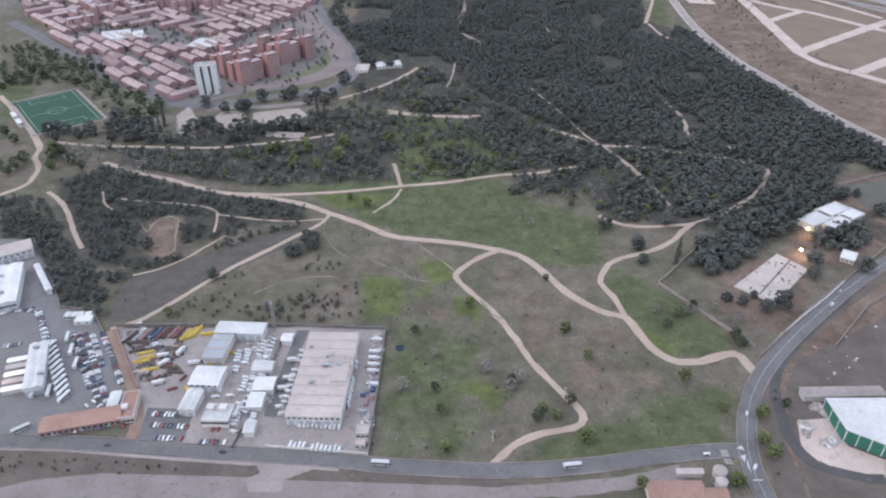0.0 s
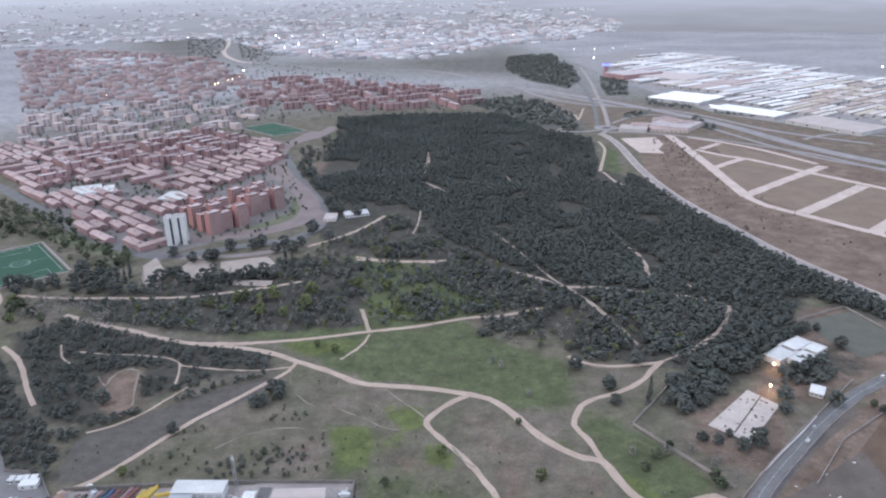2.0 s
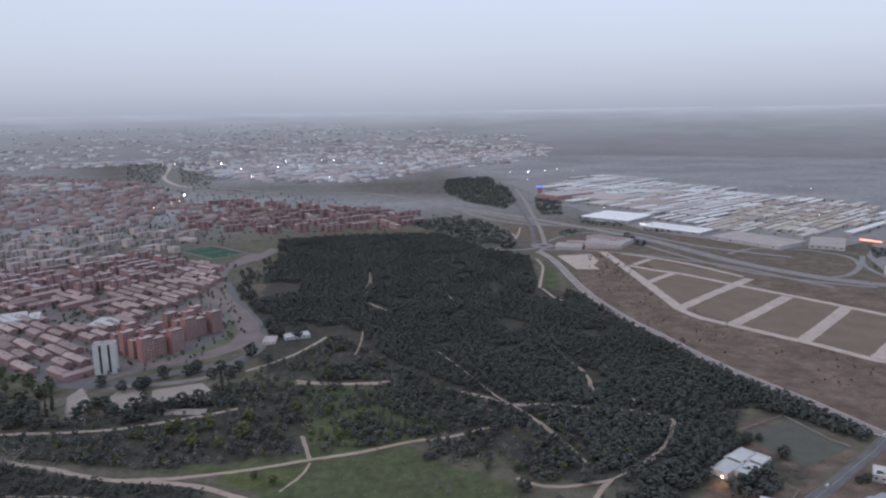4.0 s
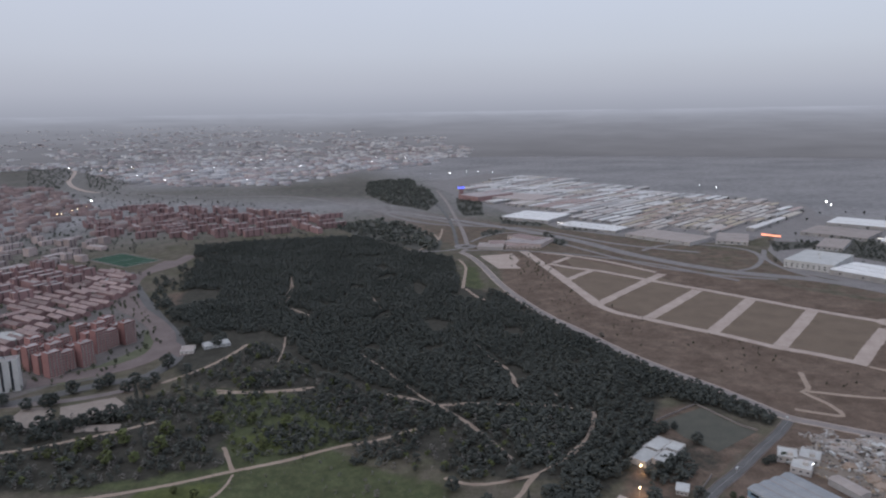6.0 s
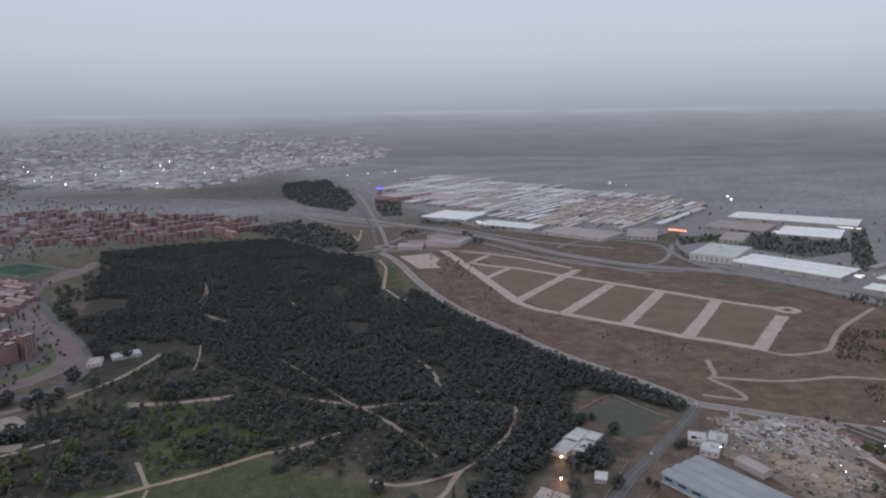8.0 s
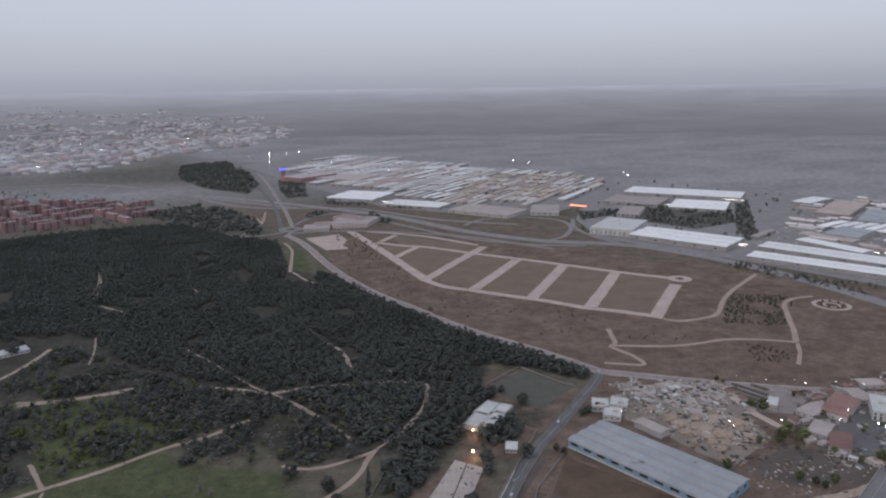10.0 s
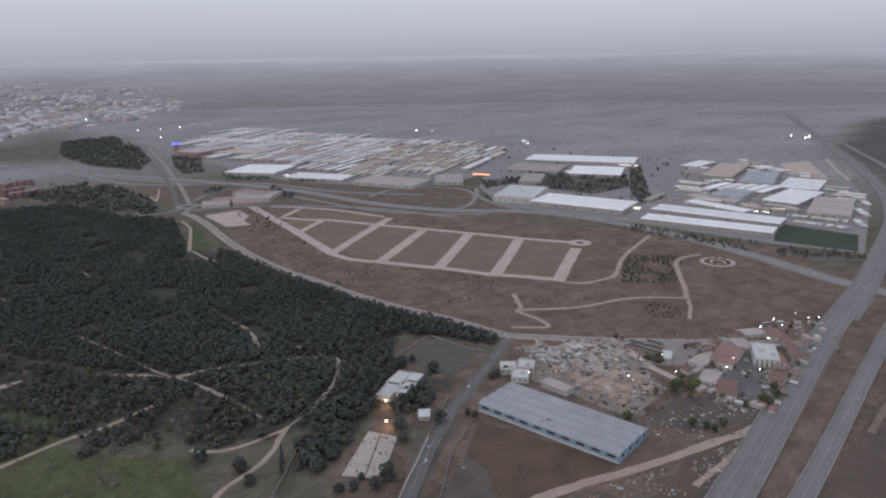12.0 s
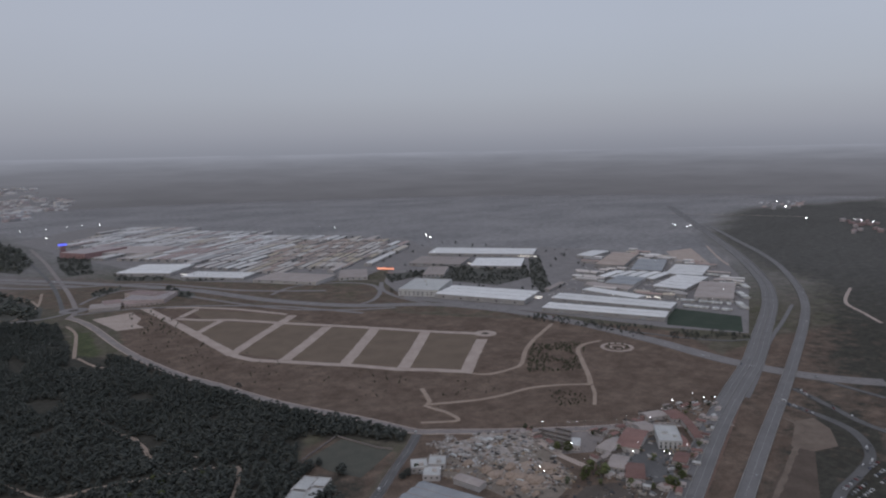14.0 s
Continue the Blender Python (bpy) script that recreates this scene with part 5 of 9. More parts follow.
FLEET = {"car": car_master(), "van": van_master(), "bus": bus_master(), "truck": truck_master()}
SIZES = {"car": 0.88, "van": 0.88, "bus": 0.92, "truck": 0.90}
USED = {k: False for k in FLEET}


def park(kind_name, x, y, turn, group, z=0.12, label=""):
    src = FLEET[kind_name]
    m = pose(x, y, z, 0, 0, turn) @ Matrix.Scale(SIZES[kind_name], 4)
    if not USED[kind_name]:
        USED[kind_name] = True
        src.matrix_basis = m
        ob = src
    else:
        ob = copy_thing(src, m)
    return tagged(ob, label, group=group)


def line_up(kind_name, a, b, count, group, angle=90.0, skip=0.1, seed=0, z=0.12, label=""):
    """Vehicles side by side from a to b, each turned by the angle from that line."""
    a, b = np.array(a, float), np.array(b, float)
    rng = np.random.RandomState(seed + count)
    base = math.degrees(math.atan2(*(b - a)[::-1]))
    count = min(count, int(np.linalg.norm(b - a) / {"car": 2.0, "van": 2.2, "bus": 2.6, "truck": 2.8}[kind_name]))
    for i in range(count):
        if rng.uniform() < skip:
            continue
        p = a + (b - a) * ((i + 0.5) / count) + rng.uniform(-0.15, 0.15, 2)
        park(kind_name, p[0], p[1], base + angle + rng.uniform(-3, 3) + (180 if rng.uniform() < 0.4 else 0), group, z, label)


def car_park(poly, along, rows_gap, gap, group, seed, skip=0.15, mix=("car",), z=0.12):
    """Rows of cars filling an outline."""
    rng = np.random.RandomState(seed)
    p = np.array(poly)
    u = np.array(along[1], float) - np.array(along[0], float)
    u /= np.linalg.norm(u)
    v = np.array([-u[1], u[0]])
    s, t = (p - p[0]) @ u, (p - p[0]) @ v
    base = math.degrees(math.atan2(u[1], u[0]))
    for k in np.arange(t.min() + 2.6, t.max() - 1, rows_gap):
        for i in np.arange(s.min() + 1.5, s.max(), gap):
            q = p[0] + u * i + v * k
            if rng.uniform() > skip and inside(poly, q[None])[0]:
                park(mix[rng.randint(len(mix))], q[0], q[1], base + 90 + rng.uniform(-3, 3) + (180 if rng.uniform() < 0.4 else 0), group, z)


DUST = surface("grey_dust", (0.18, 0.152, 0.143), (0.24, 0.205, 0.195), 0.05, 0.5, 0.95, stain=(0.12, 0.105, 0.092))

# ---- bus depot and car pound ----
slab("yard_depot", [(-359.5, 451.1), (-307.6, 445.3), (-270.0, 396.1), (-246.1, 360.4), (-224.6, 356.7), (-208.1, 333.7), (-178.9, 284.1), (-170.9, 262.9), (-209.8, 254.1), (-210.9, 250.3), (-246.0, 251.1)], surface("bleached_yard", (0.140, 0.133, 0.132), (0.185, 0.176, 0.174), 0.04, 0.5, 0.9, stain=(0.12, 0.118, 0.118)), 0.10, "bleached asphalt yard of the coach depot", "yard")
slab("yard_storage", [(-202.8, 337.9), (-92.6, 335.9), (-98.9, 282.1), (-99.1, 241.4), (-156.6, 247.9), (-169.5, 283.9)], CONCRETE, 0.11, "stained concrete storage yard", "yard")
slab("yard_warehouse", [(-92.8, 337.0), (-35.7, 332.1), (-39.1, 234.3), (-98.9, 240.7), (-98.9, 282.1)], CONCRETE, 0.13, "pale concrete yard round the warehouse", "yard")
for off in (-4.5, 4.5):
    ribbon("pavement", ROADS[0][0], 0.6, DUST, 0.42, "narrow pale pavement along the road", "pavement", offset=off, ragged=0.2)
    ribbon("pavement", ROADS[1][0], 0.7, DUST, 0.41, "narrow pale kerb strip along the road", "pavement", offset=off * 1.03, ragged=0.15)
slab("car_park_dark", [(-159.4, 270.0), (-133.7, 268.1), (-133.3, 244.0), (-157.2, 247.9)], ASPHALT, 0.16, "dark new asphalt car park", "car park")
ribbon("yard_lane", [(-86.2, 333.0), (-89.7, 300.1), (-92.4, 261.8)], 7.0, ASPHALT, 0.17, "dark asphalt lane beside the warehouse", "lane", smooth=False)
LANE = surface("reddish_lane", (0.20, 0.138, 0.108), (0.275, 0.195, 0.155), 0.06, 0.6, 0.95, stain=(0.15, 0.105, 0.08))
ribbon("dirt_lane", [(-205.3, 336.3), (-189.7, 312.5), (-172.6, 284.0), (-162.6, 264.7), (-160.6, 247.2)], 6.0, LANE, 0.18, "reddish dirt lane between two yards", "lane")
ribbon("old_road", [(-222.0, 218.1), (-174.0, 224.6), (-132.7, 222.7), (-88.6, 218.5), (-61.7, 217.2), (-24.3, 215.8), (17.9, 211.7), (54.8, 212.2), (95.5, 217.1), (112.8, 221.6)], 8, DUST, 0.14, "pale dusty track below the road", "track", ragged=1.2)
BANK = surface("bank_earth", (0.085, 0.070, 0.060), (0.135, 0.112, 0.096), 0.05, 0.5, 0.95, stain=(0.065, 0.062, 0.045))
slab("earth_bank", [(-235.0, 241.6), (-186.4, 240.5), (-136.7, 235.1), (-94.7, 231.7), (-90.7, 226.1), (-94.9, 222.9), (-125.1, 224.5), (-166.8, 226.8), (-197.9, 223.5), (-221.3, 216.8)], BANK, 0.15, "dark brown weedy bank below the road", "bank")
slab("earth_bank", [(-62.3, 225.2), (-24.7, 223.7), (15.7, 219.5), (38.1, 215.7), (20.8, 214.8), (-24.4, 217.7), (-77.0, 220.8)], BANK, 0.15, "dark brown weedy bank below the road", "bank")
slab("lower_road", [(-220.8, 206.6), (-226.0, 215.7), (-196.9, 221.5), (-166.1, 225.1), (-124.6, 222.9), (-97.3, 221.6), (-85.9, 218.4), (-51.0, 217.0), (2.2, 213.3), (38.7, 210.0), (43.0, 202.5)], DUST, 0.12, "broad dusty grey road below the bank", "road")
slab("road_apron", [(-94.5, 233.4), (-63.0, 230.6), (-66.2, 225.9), (-77.8, 220.9), (-77.0, 213.7), (-92.9, 214.1), (-96.7, 221.3), (-90.0, 225.1)], CONCRETE, 0.235, "pale dusty apron where a track joins the road", "apron")
ribbon("kerb_path", [(-241.8, 243.6), (-195.5, 241.8), (-136.7, 235.1), (-93.9, 230.6), (-52.1, 226.3)], 2.0, CONCRETE, 0.2, "narrow pavement along the road", "pavement", ragged=0.2)

LITTER = surface("dark_litter", (0.070, 0.061, 0.054), (0.112, 0.099, 0.089), 0.12, 0.9, 0.95, stain=(0.055, 0.062, 0.040), bump=0.4)
slab("bare_strip", [(-216.5, 389.0), (-206.1, 396.9), (-187.9, 409.0), (-171.5, 420.5), (-154.5, 433.4), (-135.9, 443.2), (-116.1, 449.1), (-97.9, 454.8), (-94.9, 450.3), (-106.8, 437.1), (-123.1, 420.6), (-138.5, 407.9), (-152.3, 393.7), (-164.7, 379.8), (-174.1, 366.0), (-187.3, 348.2), (-208.5, 346.0), (-214.5, 361.9)], LITTER, 0.06, "dark bare strip of ground between path and wood", "ground")
R0 = GREY_ROOF
w = shed([(-82.3, 255.6), (-54.0, 254.2), (-51.3, 320.8)], 7, R0, WHITE_WALL, "large warehouse with a weathered pinkish sheet roof", 9, 1.2, "x", (("S", "roller_door", 6, 3.2, 3.6, 0.1), ("S", "window", 10, 1.8, 1.0, 4.8), ("E", "roller_door", 5, 3.0, 3.4, 0.1)), vents=5)
bm = bmesh.new()
box(bm, -4.2, 4.2, -7, 7, 0, 1.1)
box(bm, -4.4, 4.4, -7.2, 7.2, 1.1, 1.35)
part("roof_house", bm, R0, w, "raised roof section in the same sheet").location = (9.0, -2, 7.3)
bm = bmesh.new()
box(bm, -6.5, 6.5, -2.6, 2.6, 0, 1.2)
part("roof_house", bm, R0, w).location = (7.0, 9, 7.3)

flat_block([(-170.4, 258.3), (-162.4, 259.7), (-168.2, 278.8)], 4, TILE_ROOF, PALE_WALL, "corner building with a flat terracotta roof", (("S", "window", 4, 1.6, 1.2, 1.2),), name="corner_building")
shed([(-207.1, 249.9), (-169.0, 258.3), (-173.6, 268.0)], 4, TILE_ROOF, BRICK, "long low building under a terracotta roof by the road", 1, 1.4, "x", (("S", "window", 14, 1.6, 1.3, 1.2), ("S", "roller_door", 3, 2.2, 2.4, 0.1)), "building", "", 0, "long_building")
shed([(-229.1, 279.2), (-220.5, 282.4), (-245.6, 315.6)], 6, WHITE_ROOF, WHITE_WALL, "white hall with a ribbed sheet roof", 2, 0.8, "y", (("S", "roller_door", 3, 3, 3.4, 0.1),), vents=2)
shed([(-290.2, 352.5), (-273.3, 359.1), (-299.4, 400.6)], 7, WHITE_ROOF, WHITE_WALL, "white depot hall with a blue gable wall", 2, 1.0, "y", (("S", "window", 8, 2.0, 1.4, 3.4), ("S", "roller_door", 3, 3.4, 3.8, 0.1)), vents=3)
shed([(-319.9, 406.9), (-293.5, 422.1), (-303.0, 434.6)], 7, GREY_ROOF, WHITE_WALL, "hall with a rusty sheet roof and blue doors", 1, 1.0, "x", (("S", "roller_door", 6, 3.0, 3.4, 0.1), ("S", "window", 8, 1.8, 1.0, 4.6)))
shed([(-284.4, 404.6), (-261.4, 373.9), (-259.8, 377.0)], 4, WHITE_ROOF, WHITE_WALL, "narrow white lean-to shed along the yard wall", 1, 0.6, "x")
for n, pts in enumerate(([(-229.7, 341.6), (-219.5, 342.4), (-222.6, 348.2)], [(-238.7, 347.5), (-235.1, 347.4), (-237.1, 352.1)], [(-234.3, 347.4), (-230.8, 347.3), (-232.8, 351.9)], [(-230.0, 347.2), (-226.7, 347.7), (-228.7, 352.4)], [(-226.0, 347.7), (-221.9, 348.2), (-223.6, 352.2)])):
    flat_block(pts, 3, WHITE_ROOF, WHITE_WALL, "white site cabin standing in the yard", (("S", "window", 2, 1.2, 1.0, 1.1),), "cabin", "site cabins", "cabin", 0, 0.15)
shed([(-179.6, 267.0), (-174.5, 267.7), (-178.7, 278.8)], 3.5, WHITE_ROOF, WHITE_WALL, "white awning beside the terracotta building", 1, 0.4, "y")
for i in range(5):
    a = np.array((-242.7, 280.9)) + np.array((-2.2, 6.0)) * i
    shed([a, a + (12, 3.4), a + (11.2, 6.2)], 3.2, GREY_ROOF if i % 2 else PALE_SHEET, PALE_WALL, "narrow open parking canopy", 1, 0.3, "x", (), "canopy", "parking canopies", 0, "canopy")

# storage yard halls
shed([(-137.3, 325.5), (-108.4, 323.1), (-109.9, 333.3)], 6, WHITE_ROOF, WHITE_WALL, "open-fronted white store hall", 1, 0.6, "x", (("S", "roller_door", 6, 3.2, 4.2, 0.1),))
shed([(-139.0, 304.4), (-127.4, 303.2), (-131.0, 326.5)], 5, BLUE_ROOF, PALE_WALL, "grey workshop with a stepped sheet roof", 3, 0.5, "x", (("S", "roller_door", 2, 3.2, 3.6, 0.1),))
shed([(-140.2, 281.8), (-123.9, 280.5), (-124.2, 294.9)], 5.5, WHITE_ROOF, WHITE_WALL, "white hall with a smooth sheet roof", 1, 0.7, "x", (("S", "roller_door", 3, 3.0, 3.4, 0.1), ("S", "window", 5, 1.4, 0.9, 4.0)))
shed([(-140.2, 263.4), (-132.0, 262.8), (-134.0, 277.8)], 5, WHITE_ROOF, WHITE_WALL, "white barrel-roofed store in the yard", 2, 0.8, "y", (("S", "roller_door", 2, 2.6, 3.0, 0.1),))
flat_block([(-126.0, 255.1), (-111.9, 254.4), (-115.2, 266.4)], 5, WHITE_ROOF, PALE_WALL, "pale office building with a glazed rooftop", (("S", "window", 8, 1.6, 1.4, 2.8), ("E", "window", 5, 1.6, 1.4, 2.8)), boxes=2, name="office_building")
flat_block([(-112.9, 259.8), (-109.1, 259.7), (-110.9, 266.2)], 3.5, WHITE_ROOF, WHITE_WALL, "small white annex beside the office", (("S", "window", 2, 1.2, 1.2, 1.2),), name="annex", boxes=0)
flat_block([(-45.5, 245.8), (-39.2, 245.7), (-39.7, 251.7)], 3.5, GREY_ROOF, PALE_WALL, "small gatehouse with a grey roof", (("S", "window", 3, 1.2, 1.0, 1.2),), name="gatehouse", boxes=0)
flat_block([(-45.4, 238.9), (-40.4, 238.8), (-40.7, 242.5)], 3, SAND, PALE_WALL, "small sand-coloured kiosk by the gate", (("S", "window", 2, 1.2, 1.0, 1.2),), name="kiosk", boxes=0)
for c in ([(-108.3, 293.9), (-97.5, 293.6), (-98.3, 300.6)], [(-104.5, 278.1), (-93.8, 277.8), (-95.1, 287.6)], [(-105.0, 265.5), (-97.3, 265.3), (-98.2, 275.8)], [(-102.7, 247.8), (-97.6, 247.7), (-98.7, 255.4)], [(-96.7, 319.1), (-90.9, 318.4), (-91.6, 324.7)]):
    shed(c, 4, WHITE_ROOF, WHITE_WALL, "white tarpaulin store tent", 1, 1.0, "x", (), "tent", "white store tents", 0, "store_tent")

line_up("bus", *[(-235.9, 322.8), (-206.0, 276.2)], 11, "coaches parked in a slanted row", heading(*[(-209.9, 275.4), (-207.0, 284.8)]) - heading(*[(-233.1, 319.7), (-205.4, 277.0)]), 0.0)
for p, t in zip([(-228.1, 328.9), (-220.7, 317.3), (-212.8, 305.3), (-226.4, 282.3), (-218.0, 282.9), (-219.8, 255.4)], (105, 103, 101, 102, 104, 38)):
    park("bus", *p, t, "coaches standing in the depot")
for a, b, n in (((-224.1, 333.1), (-185.0, 270.6), 40), ((-220.4, 334.0), (-182.0, 273.0), 40), ((-228.6, 335.3), (-196.3, 284.6), 20), ((-215.8, 333.9), (-196.8, 302.9), 18), ((-210.8, 335.9), (-180.3, 288.6), 32), ((-193.6, 270.8), (-188.4, 277.4), 6)):
    line_up("car", a, b, n, "cars in the pound", 90, 0.1, 2)
car_park([(-260.6, 354.3), (-255.6, 358.8), (-234.7, 325.9), (-240.7, 323.0)], [(-259.9, 354.3), (-239.4, 322.9)], 4.6, 2.2, "cars in the pound", 3, 0.08, ("car", "car", "car", "van"))
line_up("car", (-274.8, 359.4), (-259.6, 356.6), 16, "cars in the pound", 80, 0.1, 48)
line_up("car", (-246.9, 337.5), (-255.9, 351.8), 12, "cars in the pound", 80, 0.1, 46)
line_up("car", (-234.5, 319.7), (-244.2, 334.7), 14, "cars in the pound", 80, 0.1, 47)
line_up("car", (-177.3, 327.5), (-190.4, 343.1), 18, "cars in the pound", 80, 0.1, 49)
line_up("car", (-158.1, 301.9), (-175.2, 325.3), 18, "cars in the pound", 80, 0.1, 49)
line_up("car", *[(-282.6, 354.9), (-262.3, 360.8)], 18, "cars by the depot hall", 70, 0.1, 4)
line_up("car", *[(-264.3, 322.1), (-252.4, 325.4)], 11, "cars by the depot hall", 80, 0.1, 5)
line_up("car", *[(-198.4, 253.4), (-175.7, 256.3)], 26, "cars in front of the long building", 88, 0.25, 6)
line_up("car", *[(-172.3, 255.1), (-166.7, 257.3)], 5, "cars in front of the long building", 88, 0.3, 6)
for a, b, n in (((-155.2, 265.0), (-136.3, 263.7), 11), ((-156.3, 257.8), (-133.2, 255.3), 14), ((-149.0, 248.5), (-133.4, 247.3), 10), ((-125.1, 245.3), (-110.6, 244.6), 10), ((-125.7, 257.9), (-117.3, 257.3), 6), ((-121.6, 253.5), (-115.7, 253.4), 4)):
    line_up("car", a, b, n, "cars on the small car parks", 84, 0.15, 7)
line_up("car", *[(-133.4, 283.0), (-122.2, 281.8)], 7, "cars by the white hall", 84, 0.2, 8)
for a, b, n in (((-120.9, 314.6), (-118.9, 295.2), 7), ((-115.8, 315.5), (-114.1, 293.7), 8), ((-111.5, 292.3), (-112.0, 271.7), 8), ((-110.5, 271.7), (-109.0, 249.8), 9), ((-107.3, 322.9), (-108.1, 303.0), 7), ((-102.0, 325.4), (-103.7, 305.3), 6)):
    line_up("van", a, b, n, "white vans in the storage yard", 75, 0.2, 9)
for a, b, n in (((-103.5, 314.1), (-101.0, 252.6), 30), ((-107.9, 312.7), (-106.5, 261.4), 24)):
    line_up("van", a, b, n, "white vans in the storage yard", 70, 0.3, 19)
for p, t in zip([(-154.8, 314.5), (-164.3, 310.8), (-159.3, 288.1), (-116.9, 276.9), (-124.7, 276.3), (-161.5, 304.4), (-144.1, 303.9), (-87.3, 304.8), (-87.2, 289.8), (-88.6, 281.8), (-87.8, 275.3), (-88.6, 268.2), (-86.1, 262.9)], (70, 15, 20, 0, 5, 40, 10, 5, 5, 5, 5, 5, 5)):
    park("truck" if p[1] > 280 else "van", *p, t, "lorries in the yards", 0.16)
line_up("van", *[(-76.6, 255.9), (-54.0, 253.4)], 14, "vans in front of the warehouse", 88, 0.15, 10, 0.16)
line_up("van", *[(-79.3, 241.7), (-52.0, 238.1)], 16, "vans along the yard wall", 86, 0.15, 11, 0.16)
line_up("van", *[(-50.6, 303.8), (-52.4, 260.1)], 12, "vans beside the warehouse", 20, 0.4, 12, 0.16)
line_up("van", *[(-84.0, 314.6), (-86.4, 264.9)], 12, "vans beside the warehouse", 75, 0.3, 12, 0.2)
line_up("truck", *[(-40.7, 329.0), (-40.4, 280.6)], 9, "lorries along the boundary wall", 85, 0.3, 13, 0.16)
BLOCKWORK = surface("weathered_blockwork", (0.15, 0.138, 0.128), (0.215, 0.198, 0.185), 0.2, 0.8, 0.95, stain=(0.10, 0.092, 0.085))
wall_line("yard_wall_east", [(-35.7, 332.1), (-38.6, 235.0)], 2.6, 0.4, BLOCKWORK, "dark block wall round the warehouse yard", "wall")
wall_line("yard_wall_north", [(-203.5, 339.6), (-142.0, 338.9), (-92.8, 337.0), (-35.7, 332.1)], 2.2, 0.3, BLOCKWORK, "dark block wall behind the yards", "wall")
wall_line("yard_wall_south", [(-90.5, 241.2), (-64.7, 238.4), (-38.6, 235.0)], 1.6, 0.3, PALE_WALL, "low pale wall along the road", "wall")
wall_line("yard_wall_lane", [(-202.8, 337.9), (-184.5, 307.4), (-169.2, 283.9)], 2.4, 0.35, BRICK, "dark red wall along the dirt lane", "wall")
wall_line("yard_wall_middle", [(-97.6, 325.3), (-100.5, 282.1), (-103.6, 261.3), (-107.3, 240.5)], 2.0, 0.3, BLOCKWORK, "grey wall between two yards", "wall")
wall_line("depot_wall", [(-305.5, 445.2), (-267.6, 392.7), (-246.6, 359.8), (-224.1, 355.6), (-207.7, 332.6)], 2.2, 0.3, BLOCKWORK, "grey wall along the depot's edge", "wall")


# stacks of pipes, beams and machines in the storage yard
def stack(x, y, turn, length, width, height, count, mat, label, category, group):
    """Long pieces laid side by side in layers; each piece is a part."""
    root = thing("stack", pose(x, y, 0.12, 0, 0, turn), label, category, group)
    rng = np.random.RandomState(int(abs(x * 3 + y)))
    layers = 2 if height > 1.2 else 1
    per = max(1, count // layers)
    for lay in range(layers):
        for i in range(per - lay):
            bm = bmesh.new()
            w, h = width / per * 0.82, height / layers * 0.9
            off = rng.uniform(-0.06, 0.06) * length
            y0 = -width / 2 + width * (i + 0.5 * lay + 0.1) / per
            box(bm, -length / 2 + off, length / 2 + off, y0, y0 + w, lay * height / layers, lay * height / layers + h)
            bmesh.ops.bevel(bm, geom=bm.edges[:], offset=min(w, h) * 0.2, segments=1, affect="EDGES")
            part("piece", bm, mat, root)
    return root


for p, t, mat, lab in zip([(-190.1, 328.9), (-185.3, 329.8), (-181.8, 330.8), (-178.7, 331.8), (-175.3, 331.7), (-171.8, 331.6), (-168.5, 332.0), (-165.2, 332.5), (-161.7, 332.4), (-156.9, 330.1), (-153.7, 331.1), (-151.1, 332.6), (-142.6, 330.8)], (68, 68, 70, 70, 70, 70, 70, 70, 70, 72, 72, 72, 10),
                          (BARK, METAL, BRICK, GLASS, BLUEP, REDP, BARK, BRICK, REDP, YELLOW, YELLOW, YELLOW, YELLOW),
                          ("dark", "steel", "rusty", "black", "blue", "red", "dark", "rusty", "red", "yellow", "yellow", "yellow", "yellow")):
    stack(*p, t, 11, 2.6, 1.6, 8, mat, "stack of long %s sections on the yard floor" % lab, "stack", "stacks in the storage yard")
for p, t, mat, lab in zip([(-181.1, 316.2), (-176.0, 314.1), (-173.3, 310.0), (-176.0, 306.7), (-171.7, 318.0), (-185.4, 323.5), (-192.1, 327.9), (-168.7, 299.8), (-157.8, 300.9), (-153.4, 297.1), (-172.8, 297.6)], (18, 18, 18, 10, 20, 5, 60, 10, -10, -10, 5), (BARK, YELLOW, YELLOW, YELLOW, GLASS, BARK, METAL, YELLOW, BARK, BARK, SAND), ("dark", "yellow", "yellow", "yellow", "black", "dark", "steel", "yellow", "dark", "dark", "sandy")):
    stack(*p, t, 9.5, 2.2, 1.4, 6, mat, "pile of %s girders beside the lane" % lab, "stack", "stacks in the storage yard")
for p in [(-129.6, 319.9), (-125.9, 313.2), (-128.5, 307.9), (-131.6, 306.0), (-162.1, 292.7), (-147.1, 292.3), (-142.1, 283.2), (-150.6, 283.4), (-138.2, 306.2), (-134.7, 305.1)]:
    stack(*p, (p[0] * 13) % 180, 5.0, 2.2, 1.6, 4, YELLOW if int(p[0]) % 3 else REDP, "small machine parts heaped in the yard", "stack", "stacks in the storage yard")
for p in [(-40.8, 274.2), (-39.8, 280.6), (-42.6, 270.0), (-44.5, 263.9), (-40.6, 259.8), (-40.2, 294.1), (-42.8, 298.9), (-43.8, 276.4)]:
    stack(*p, (p[1] * 17) % 180, 4.5, 3.0, 1.8, 4, (BLUEP, CONCRETE, BRICK, METAL)[int(p[1]) % 4], "heap of building material by the boundary wall", "stack", "stacks by the boundary wall")


